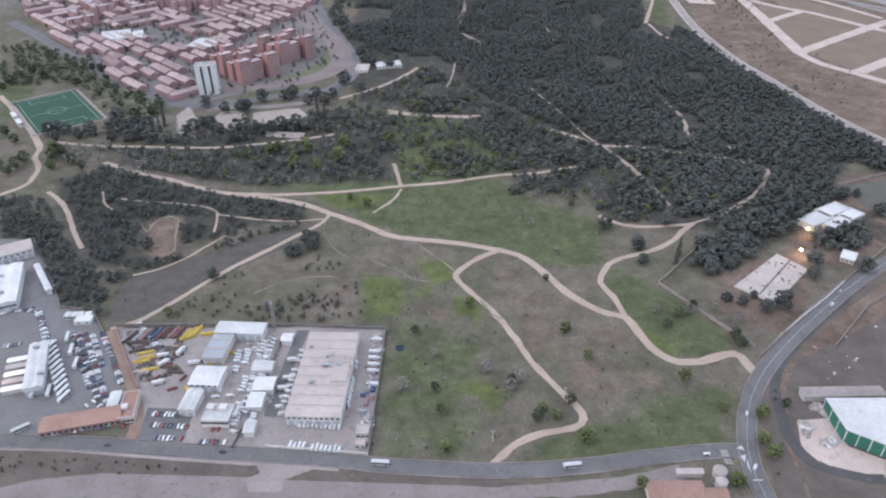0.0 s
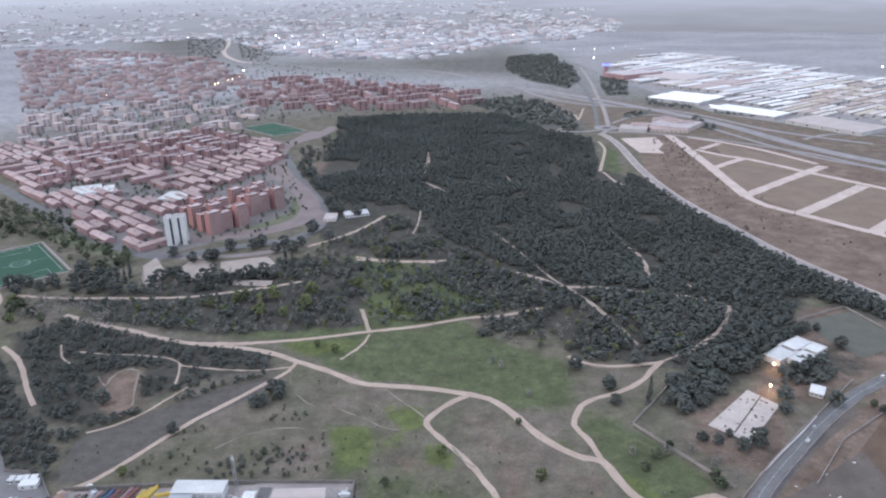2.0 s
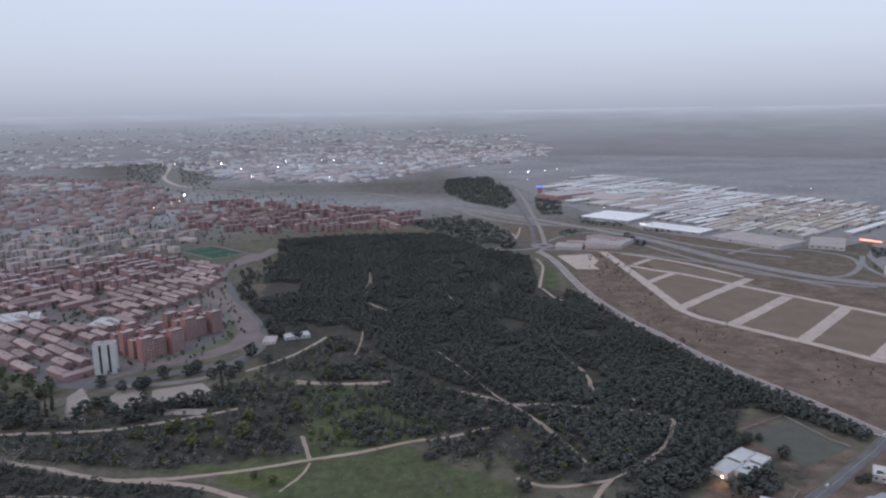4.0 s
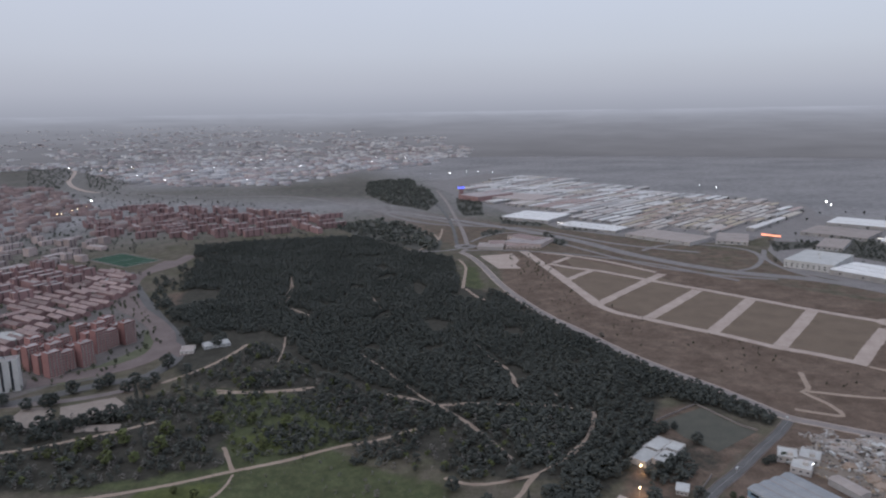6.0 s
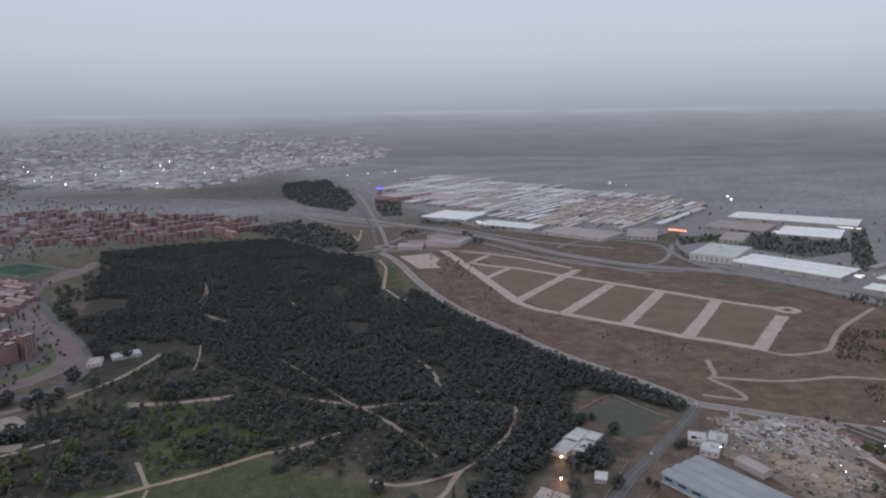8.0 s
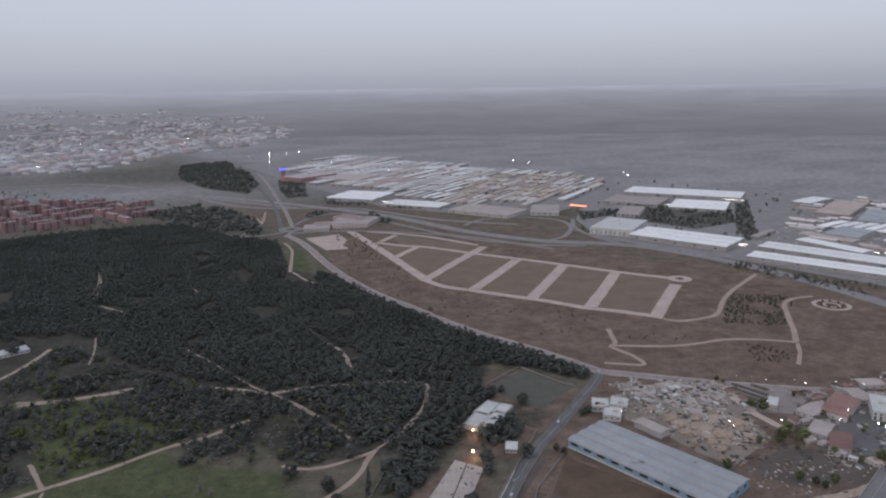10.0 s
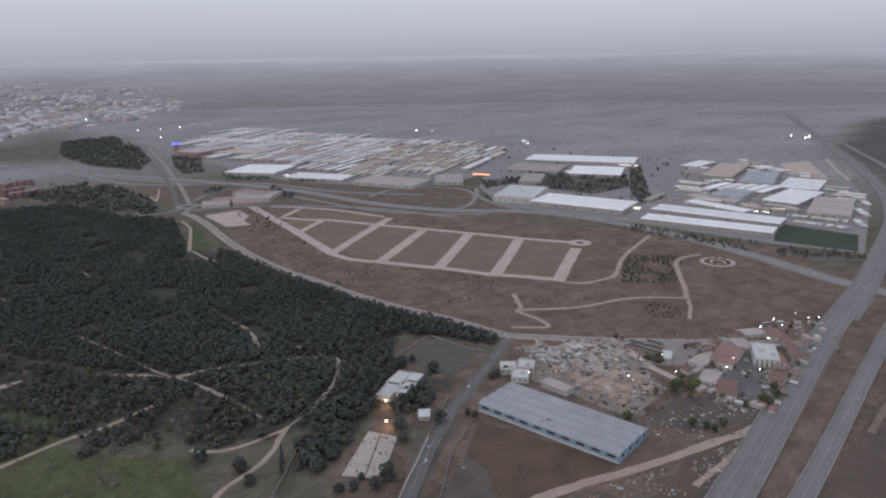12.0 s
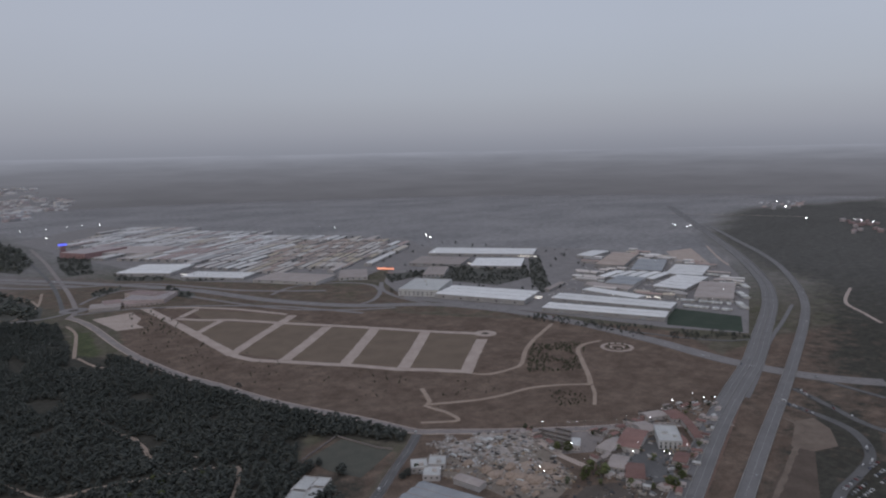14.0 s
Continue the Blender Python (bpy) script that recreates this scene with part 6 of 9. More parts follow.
# lattice mast
def lattice_mast(x, y, h):
    root = thing("radio_mast", pose(x, y, 0), "slim grey lattice mast with antennas near its top", "mast")
    for sx, sy in ((-1, -1), (1, -1), (1, 1), (-1, 1)):
        bm = bmesh.new()
        a, b = Vector((sx * 0.9, sy * 0.9, -0.2)), Vector((sx * 0.4, sy * 0.4, h))
        m = Matrix.Translation((a + b) / 2) @ (b - a).to_track_quat("Z", "Y").to_matrix().to_4x4()
        bmesh.ops.create_cone(bm, cap_ends=True, segments=6, radius1=0.12, radius2=0.1, depth=(b - a).length, matrix=m)
        part("leg", bm, METAL, root)
    bm = bmesh.new()
    for i in range(int(h / 1.5)):
        z = i * 1.5
        r = 0.9 - 0.5 * z / h
        for k in range(4):
            a = Vector(((-r, r, r, -r)[k], (-r, -r, r, r)[k], z))
            b = Vector(((r, r, -r, -r)[k], (-r, r, r, -r)[k], z + 1.5))
            m = Matrix.Translation((a + b) / 2) @ (b - a).to_track_quat("Z", "Y").to_matrix().to_4x4()
            bmesh.ops.create_cone(bm, segments=4, radius1=0.05, radius2=0.05, depth=(b - a).length, matrix=m)
    part("bracing", bm, METAL, root)
    for k in range(3):
        bm = bmesh.new()
        box(bm, -0.25, 0.25, 0.6, 0.85, -1.2, 1.2)
        ob = part("antenna", bm, WHITE_WALL, root)
        ob.matrix_basis = pose(0, 0, h - 2, 0, 0, 120 * k)


def tent(x, y, turn, s):
    root = thing("tent", pose(x, y, 0, 0, 0, turn), "small blue tarpaulin shelter in the grass", "tent")
    bm = bmesh.new()
    for a, b, c, d in (((-1, -1, 0.1), (1, -1, 0.1), (1, 0, 1.4), (-1, 0, 1.4)), ((-1, 0, 1.4), (1, 0, 1.4), (1, 1, 0.1), (-1, 1, 0.1))):
        bm.faces.new([bm.verts.new(Vector(q) * s) for q in (a, b, c, d)])
    bmesh.ops.solidify(bm, geom=bm.faces[:], thickness=0.06)
    part("tarpaulin", bm, BLUEP, root)
    for sx in (-1, 1):
        bm = bmesh.new()
        bmesh.ops.create_cone(bm, cap_ends=True, segments=6, radius1=0.05, radius2=0.05, depth=1.5 * s, matrix=Matrix.Translation((sx * s * 0.95, 0, 0.72 * s)))
        part("pole", bm, METAL, root)


tent(*(-26.7, 314.1), 20, 2.0)


def utility_pole(x, y, h):
    root = thing("utility_pole", pose(x, y, 0), "pale concrete utility pole in the meadow", "utility pole")
    bm = bmesh.new()
    bmesh.ops.create_cone(bm, cap_ends=True, segments=8, radius1=0.28, radius2=0.16, depth=h + 0.3, matrix=Matrix.Translation((0, 0, h / 2 - 0.15)))
    part("shaft", bm, PALE_WALL, root)
    bm = bmesh.new()
    box(bm, -1.1, 1.1, -0.1, 0.1, h - 0.8, h - 0.6)
    part("crossarm", bm, METAL, root)


utility_pole(*(23.2, 242.2), 8)
utility_pole(*(64.4, 273.7), 6)

lattice_mast(*(-103.8, 334.6), 22)

# ---- east of the junction ----
DARK_TAR = surface("dark_tar", (0.058, 0.055, 0.054), (0.088, 0.083, 0.081), 0.05, 0.6, 0.9, stain=(0.12, 0.105, 0.092))
ribbon("track", [(299.0, 391.7), (258.7, 357.4), (223.0, 326.9), (198.1, 304.5), (184.8, 288.2), (176.7, 270.8), (173.8, 254.6), (171.7, 239.5), (176.4, 225.2), (189.3, 218.3), (205.5, 214.6)], 5.5, DARK_TAR, 0.22, "dark service track beside the road", "track", ragged=0.6)
slab("yard_green_hall", [(180.2, 252.5), (198.4, 254.0), (197.8, 235.2), (211.7, 226.2), (205.5, 214.6), (184.0, 218.4), (174.1, 232.2)], SAND, 0.16, "sandy yard before the green hall", "yard")
poly_block([(196.5, 259.7), (196.8, 238.2), (210.4, 228.5), (224.3, 219.0), (247.7, 258.5)], 8, WHITE_ROOF, surface("green_panel", (0.030, 0.125, 0.090), (0.045, 0.160, 0.115), 0.1, 0.6, 0.6), "hall with a white roof and green panelled walls", "green_hall", "hall", 3, 14)
shed([(189.4, 265.6), (231.8, 265.4), (235.5, 272.0)], 4, CONCRETE, PALE_WALL, "long grey lean-to behind the hall", 1, 0.5, "x")
shed([(91.5, 203.9), (116.9, 203.4), (119.4, 212.6)], 4, TILE_ROOF, PALE_WALL, "building with an orange tiled roof near the junction", 1, 1.6, "x", (("N", "window", 6, 1.2, 1.2, 1.2),), "house", "", 0, "house")
shed([(117.4, 203.3), (127.0, 203.1), (128.3, 208.3)], 4, TILE_ROOF, PALE_WALL, "small house with an orange tiled roof", 1, 1.4, "x", (), "house", "", 0, "house")
shed([(108.6, 218.2), (120.5, 218.0), (121.4, 220.6)], 3, GREY_ROOF, PALE_WALL, "grey flat shed beside the road", 1, 0.4, "x")
for p, r, h in zip([(128.6, 218.9), (127.4, 213.1)], (3.2, 2.8), (4.0, 3.6)):
    root = thing("tank", pose(*p, 0), "round grey storage tank with a domed lid", "tank", "tanks by the junction")
    bm = bmesh.new()
    bmesh.ops.create_cone(bm, cap_ends=True, segments=24, radius1=r, radius2=r, depth=h, matrix=Matrix.Translation((0, 0, h / 2)))
    part("shell", bm, PALE_WALL, root)
    bm = bmesh.new()
    bmesh.ops.create_cone(bm, cap_ends=True, segments=24, radius1=r + 0.15, radius2=0.5, depth=0.9, matrix=Matrix.Translation((0, 0, h + 0.45)))
    part("lid", bm, GREY_ROOF, root)
BLUEWALL = surface("pale_blue_cladding", (0.20, 0.30, 0.40), (0.28, 0.38, 0.47), 0.1, 0.6, 0.6)
blue_hall = shed([(319.4, 380.5), (345.4, 263.7), (389.3, 272.2)], 7, BLUE_ROOF, BLUEWALL, "long hall with a blue-grey sheet roof and window band", 4, 1.3, "x", (("S", "window", 10, 6.6, 1.9, 3.4), ("E", "window", 4, 3.0, 2.2, 3.2), ("S", "roller_door", 2, 3.4, 3.0, 0.1)), vents=3)
for y0, y1, z0, z1 in ((-0.35, 0.02, 0.0, 1.2), (-0.5, 0.02, 6.2, 6.7)):
    bm = bmesh.new()
    box(bm, -59.9, 59.9, -22.35 + y0, -22.35 + y1, z0, z1)
    part("trim", bm, WHITE_WALL, blue_hall, "white painted strip along the wall")
slab("yard_surround", [(186.4, 279.2), (199.8, 297.2), (272.0, 336.5), (270.9, 315.0), (206.8, 202.1), (166.2, 202.9), (169.7, 225.4), (175.1, 250.7)], BANK, 0.09, "dark rough ground round the green hall", "plot")
slab("junction_verge", [(170.3, 275.3), (187.8, 307.2), (217.5, 329.8), (261.7, 363.4), (302.0, 391.6), (291.3, 372.0), (252.9, 345.6), (211.0, 311.6), (187.9, 288.2), (175.1, 262.6), (167.9, 235.9), (166.7, 215.5), (163.7, 203.0), (152.2, 203.2), (154.9, 232.7)], BANK, 0.07, "dark brown verge between the road and the service track", "verge")
slab("bare_plot", [(308.3, 369.3), (348.0, 263.4), (289.0, 260.3), (233.2, 304.7), (280.3, 345.3)], surface("red_earth", (0.082, 0.056, 0.040), (0.135, 0.092, 0.064), 0.05, 0.5, 0.95, stain=(0.09, 0.07, 0.05)), 0.08, "bare red-brown plot before the blue hall", "plot")
slab("scrap_yard", [(401.6, 432.4), (479.3, 431.5), (508.9, 407.1), (490.8, 359.5), (463.5, 309.9), (403.9, 297.7), (397.6, 325.8), (398.3, 362.9), (385.1, 403.7)], surface("trodden_earth", (0.20, 0.165, 0.135), (0.285, 0.24, 0.20), 0.08, 0.5, 0.95, stain=(0.14, 0.115, 0.095)), 0.10, "dusty pale scrap yard", "yard")
wall_line("hall_wall", [(313.9, 376.0), (266.2, 347.1), (227.6, 309.2)], 1.6, 0.3, CONCRETE, "low concrete wall beside the road", "wall")
ribbon("hall_track", [(261.6, 272.6), (304.4, 264.8), (351.4, 252.0), (402.3, 242.6), (458.2, 232.3), (491.2, 232.8)], 7.5, DIRT, 0.15, "pale dirt track under the motorway", "track", ragged=0.8)
ribbon("hall_track", [(364.1, 217.2), (401.6, 220.4), (464.6, 227.1), (532.7, 240.9)], 4.5, DIRT, 0.16, "pale dirt track along the motorway", "track", ragged=0.8)
for c in ([(375.0, 417.3), (386.0, 408.3), (400.0, 419.6)], [(390.0, 412.5), (399.9, 401.5), (412.7, 412.3)], [(372.4, 400.8), (382.1, 390.1), (395.6, 400.5)]):
    flat_block(c, 5, WHITE_ROOF, PALE_WALL, "pale flat-roofed workshop by the road", (("S", "window", 3, 1.6, 1.2, 2.4),), boxes=1, name="workshop")

# walled compound with bright foundations
wall_line("road_wall", [(198.7, 318.6), (220.6, 336.9), (243.0, 354.8), (264.2, 372.8)], 1.4, 0.4, PALE_WALL, "low pale wall between the grounds and the road", "wall")
ribbon("slab_joint", [(203.0, 360.3), (239.7, 399.2)], 1.0, BARK, 0.53, "dark gap between two foundation slabs", "joint", smooth=False, depth=0.03)
slab("foundation_slab", [(190.1, 370.0), (208.9, 349.9), (247.1, 387.9), (234.4, 408.0)], surface("pale_screed", (0.36, 0.31, 0.28), (0.46, 0.41, 0.37), 0.08, 0.6, 0.9, stain=(0.28, 0.23, 0.20)), 0.5, "pale concrete foundation slab with low wall stubs", "slab", depth=0.9)
for i in range(26):
    rng = np.random.RandomState(i)
    a, b, c = (np.array(p) for p in [(190.1, 370.0), (234.4, 408.0), (247.1, 387.9)])
    d = np.array((208.9, 349.9))
    s, t = rng.uniform(0.06, 0.94), rng.uniform(0.06, 0.94)
    p = (a * (1 - s) + b * s) * (1 - t) + (d * (1 - s) + c * s) * t
    stack(p[0], p[1], 40 if i % 2 else -50, rng.uniform(0.8, 2.2), 0.8, 0.8, 1, CONCRETE if i % 3 else BARK, "low block standing on the foundation slab", "block", "blocks on the slab").location.z = 0.5
for c in ([(265.5, 448.1), (286.7, 461.1), (289.6, 447.3)], [(283.3, 461.2), (305.8, 473.8), (308.7, 460.3)], [(280.7, 441.8), (301.1, 453.7), (304.1, 442.6)], [(297.0, 453.8), (312.6, 463.7), (314.9, 451.4)]):
    flat_block(c, 4.5, WHITE_ROOF, PALE_WALL, "white flat-roofed pavilion in the walled grounds", (("S", "window", 5, 1.4, 1.2, 1.4), ("E", "window", 4, 1.4, 1.2, 1.4)), boxes=0, name="pavilion", group="pavilions in the walled grounds")
shed([(273.2, 397.8), (279.9, 392.7), (288.0, 400.9)], 3.5, WHITE_ROOF, PALE_WALL, "small white outbuilding by the road", 1, 0.6, "x", (("S", "window", 3, 1.0, 1.0, 1.2),), "outbuilding", "", 0, "outbuilding")
wall_line("grounds_wall", [(191.4, 428.3), (142.0, 374.7), (162.3, 339.7), (180.6, 309.9)], 2.0, 0.3, CONCRETE, "pale wall round the wooded grounds", "wall")
wall_line("grounds_wall_road", [(180.6, 301.5), (210.0, 328.4), (244.4, 357.8), (281.0, 386.8), (313.5, 412.8)], 1.8, 0.3, CONCRETE, "pale wall between the road and the grounds", "wall")
wall_line("plot_wall", [(324.8, 508.1), (379.1, 528.8), (389.4, 478.7), (396.4, 466.1)], 1.6, 0.3, CONCRETE, "low pale wall round an empty plot", "wall")
slab("empty_plot", [(380.9, 521.6), (396.4, 466.1), (341.5, 443.6), (330.4, 475.0), (330.3, 506.9)], surface("short_dry_grass", (0.085, 0.085, 0.070), (0.115, 0.110, 0.090), 0.05, 0.5, 0.95), 0.08, "mown grey-green plot inside low walls", "plot")

# ---- town ----
BALCONY = surface("pale_balcony_front", (0.40, 0.34, 0.32), (0.50, 0.44, 0.42), 0.1, 0.7, 0.9)
TERRA = surface("faded_roof_tile", (0.265, 0.196, 0.186), (0.365, 0.280, 0.267), 0.05, 0.5, 0.9, stain=(0.27, 0.21, 0.198), vary=0.28)
FLATROOF = surface("gravel_flat_roof", (0.30, 0.265, 0.262), (0.42, 0.375, 0.37), 0.08, 0.6, 0.95, vary=0.25)
TOWN_WALL = surface("pinkish_render", (0.34, 0.28, 0.27), (0.46, 0.39, 0.38), 0.05, 0.5, 0.9, vary=0.3)
COLUMNS = {}


def column_meshes(h, w):
    key = (round(h, 1), round(w, 1))
    if key not in COLUMNS:
        g, b = bmesh.new(), bmesh.new()
        n = int(h / 3.0)
        left, right = [], []
        for k in range(n):
            z = 0.4 + k * 3.0
            for t, s in ((z + 1.0, 0.12), (z + 1.02, w / 2), (z + 2.5, w / 2), (z + 2.52, 0.12)):
                left.append((-s, t))
                right.append((s, t))
        face = g.faces.new([g.verts.new((x, -0.10, t)) for x, t in right + left[::-1]])
        out = bmesh.ops.extrude_face_region(g, geom=[face])["geom"]
        bmesh.ops.translate(g, vec=(0, 0.15, 0), verts=[q for q in out if isinstance(q, bmesh.types.BMVert)])
        left, right = [], []
        for k in range(n):
            z = 0.4 + k * 3.0
            for t, s in ((z - 0.12, 0.1), (z - 0.1, w / 2 + 0.2), (z + 0.95, w / 2 + 0.2), (z + 0.97, 0.1)):
                left.append((-s, t))
                right.append((s, t))
        face = b.faces.new([b.verts.new((x, -0.55, t)) for x, t in right + left[::-1]])
        out = bmesh.ops.extrude_face_region(b, geom=[face])["geom"]
        bmesh.ops.translate(b, vec=(0, 0.6, 0), verts=[q for q in out if isinstance(q, bmesh.types.BMVert)])
        COLUMNS[key] = mesh_of("window_column", g, GLASS), mesh_of("balcony_column", b, BALCONY)
    return COLUMNS[key]


def column_row(root, length, width, h, spec, balconies=True):
    for side, count, w in spec:
        g, b = column_meshes(h, w)
        run = length if side in "SN" else width
        for i in range(count):
            t = -run / 2 + run * (i + 0.5) / count
            m = {"S": pose(t, -width / 2, 0), "N": pose(t, width / 2, 0, 0, 0, 180), "E": pose(length / 2, t, 0, 0, 0, 90), "W": pose(-length / 2, t, 0, 0, 0, -90)}[side]
            part("window_column", g, None, root).matrix_basis = m
            if balconies:
                part("balcony_column", b, None, root).matrix_basis = m


def apartment(length, width, h, wall, label, spec, balconies=True, name="apartment_block", category="apartment block", boxes=1):
    root = thing(name, pose(0, 0, -500), label, category)
    fill_block(root, length, width, h, FLATROOF, wall, (), boxes)
    column_row(root, length, width, h, spec, balconies)
    return root


def terrace(length, width, h, label):
    root = thing("terraced_houses", pose(0, 0, -500), label, "terraced houses")
    part("wall", gable_walls(length, width, h, 1, 2.2, "x"), BRICK, root)
    roof = part("roof", ridge_roof(length, width, h, 1, 2.2, "x", 0.4), TERRA, root)
    n = 1
    for i in range(n):
        bm = bmesh.new()
        box(bm, -0.5, 0.5, -0.4, 0.4, 0, 2.4)
        box(bm, -0.6, 0.6, -0.5, 0.5, 2.4, 2.6)
        part("chimney", bm, BRICK, roof).location = (-length / 2 + length * (i + 0.5) / n, 1.2, h + 0.9)
    key = "terrace_pane"
    if key not in PANES:
        PANES[key] = pane_mesh(18, 1.3, GLASS)
    for i in range(n):
        part("window", PANES[key], None, root).matrix_basis = pose(-length / 2 + length * (i + 0.5) / n, -width / 2, 3.6)
    return root


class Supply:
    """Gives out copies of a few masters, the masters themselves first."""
    def __init__(self, masters):
        self.masters, self.fresh = masters, [True] * len(masters)

    def put(self, i, m, group):
        if self.fresh[i]:
            self.fresh[i] = False
            self.masters[i].matrix_basis = m
            return tagged(self.masters[i], group=group)
        return tagged(copy_thing(self.masters[i], m), group=group)

    def spare(self):
        for ob, left in zip(self.masters, self.fresh):
            if left:
                for o in (*ob.children_recursive, ob):
                    bpy.data.objects.remove(o)


PALE_DUST = surface("dusty_asphalt", (0.135, 0.122, 0.118), (0.185, 0.168, 0.162), 0.05, 0.5, 0.95, stain=(0.10, 0.095, 0.085))
U = np.array((0.72, 0.694))
V = np.array((-0.694, 0.72))
TURN_U, TURN_V = heading((0, 0), U), heading((0, 0), V)
slab("town_ground", [(-648, 1152), (-469, 904), (-353.8, 770.7), (-272.3, 714.0), (-221.1, 754.7), (-178.7, 765.3), (-141.1, 818.3), (-128.4, 884.1), (-149, 989), (-202, 1194), (-241, 1327), (-710, 1366)], surface("town_paving", (0.125, 0.112, 0.108), (0.185, 0.165, 0.158), 0.04, 0.4, 0.95, stain=(0.075, 0.088, 0.052)), 0.06, "paved streets and courts between the brick houses", "paving")
ribbon("town_road", [(-649, 1083), (-568, 1002), (-474.6, 899.6), (-389.0, 811.3), (-321.2, 750.8), (-267.1, 717.1), (-214.9, 728.0), (-169.0, 746.6), (-126.6, 758.9), (-103.6, 816.2), (-115.1, 895.2), (-150, 1004), (-196, 1156), (-232, 1303)], 16, ASPHALT, 0.26, "broad grey street round the brick district", "road")
AVENUE = surface("pinkish_street", (0.17, 0.135, 0.128), (0.225, 0.18, 0.17), 0.05, 0.5, 0.95, stain=(0.13, 0.105, 0.098))
ribbon("town_road", [(-93.5, 813.9), (-129.7, 888.4), (-152, 973), (-210, 1079), (-221, 1198), (-198, 1312), (-175, 1390)], 20, AVENUE, 0.28, "broad grey street leading up through the town", "road")
ribbon("town_road", [(-267.1, 717.1), (-266.1, 674.3), (-252.1, 637.6)], 9, DUST, 0.24, "sandy way into the park square", "path")
ribbon("town_road", [(-266.1, 713.7), (-192.7, 710.1), (-134.3, 723.9)], 10, DUST, 0.23, "pale promenade along the park", "path")
PALE_SQUARE = surface("pale_square", (0.27, 0.225, 0.195), (0.36, 0.305, 0.27), 0.06, 0.5, 0.95, stain=(0.20, 0.17, 0.14))
SQUARES = [[(-275.7, 690.1), (-269.2, 713.9), (-247.4, 673.4), (-238.8, 630.1), (-258.2, 644.8)], [(-235.6, 672.8), (-229.9, 702.2), (-206.7, 697.8), (-195.9, 671.0), (-212.9, 647.0)], [(-196.4, 694.1), (-149.6, 704.7), (-137.3, 683.5), (-133.8, 660.7), (-176.3, 659.7), (-191.6, 672.3)], [(-173.4, 645.2), (-133.1, 637.8), (-133.6, 624.1), (-170.5, 631.2)]]
for pts in SQUARES:
    slab("square", pts, PALE_SQUARE, 0.33, "sandy park square with planted edges", "square")

TOWER_BRICK = surface("deep_red_brick", (0.285, 0.150, 0.140), (0.375, 0.205, 0.193), 0.03, 0.6, 0.9, vary=0.15)
tower = Supply([apartment(15, 12, 27, TOWER_BRICK, "tall red-brick apartment block with pale balcony columns", (("S", 4, 1.6), ("E", 2, 1.6))), apartment(15, 12, 21, TOWER_BRICK, "red-brick apartment block with stacked balconies", (("S", 4, 1.6), ("E", 2, 1.6)))])
for origin, nu, nv in (((-228, 778), 3, 4), ((-196, 848), 3, 3)):
    for j in range(nv):
        for i in range(nu):
            p = np.array(origin) + U * (9 + i * 18.2) + V * (5 + j * 20 + (i % 2) * 7)
            tower.put((i + j) % 2, pose(p[0], p[1], 0.05, 0, 0, TURN_U), "red-brick tower blocks")
wt = apartment(22, 14, 33, WHITE_WALL, "white tower block with dark vertical recesses", (), False, boxes=2)
for x in (-4.0, 4.6):
    bm = bmesh.new()
    box(bm, x - 1.2, x + 1.2, -7.08, -6.8, 1.0, 32.2)
    part("recess", bm, GLASS, wt, "dark glazed vertical recess")
wt.matrix_basis = pose(-258, 757, 0.05, 0, 0, 8)
flat_block([(-455, 947), (-420, 961), (-439, 1002)], 8, WHITE_ROOF, WHITE_WALL, "white school building among brick houses", (("S", "window", 8, 2.0, 1.4, 2.0), ("S", "window", 8, 2.0, 1.4, 5.0)), name="school_building", boxes=2)
flat_block([(-418, 956), (-405, 960), (-419, 995)], 8, WHITE_ROOF, WHITE_WALL, "white wing of the school", (("S", "window", 4, 2.0, 1.4, 2.0),), name="school_wing", boxes=1)
flat_block([(-333, 917), (-299, 910), (-320, 953)], 7, WHITE_ROOF, PALE_WALL, "pale flat-roofed hall beside the brick towers", (("S", "window", 7, 2.0, 1.4, 2.4),), name="hall", boxes=1)
flat_block([(-101.3, 817.7), (-86.4, 816.8), (-88.2, 838.4)], 3.5, GREY_ROOF, PALE_WALL, "small sand-coloured pavilion by the street", (("S", "window", 3, 1.4, 1.2, 1.4),), name="pavilion", boxes=0)
flat_block([(-75.1, 827.8), (-45.4, 834.7), (-48.9, 852.7)], 3.2, WHITE_ROOF, WHITE_WALL, "low white park building among trees", (("S", "window", 6, 1.4, 1.2, 1.4),), name="park_building", boxes=0)

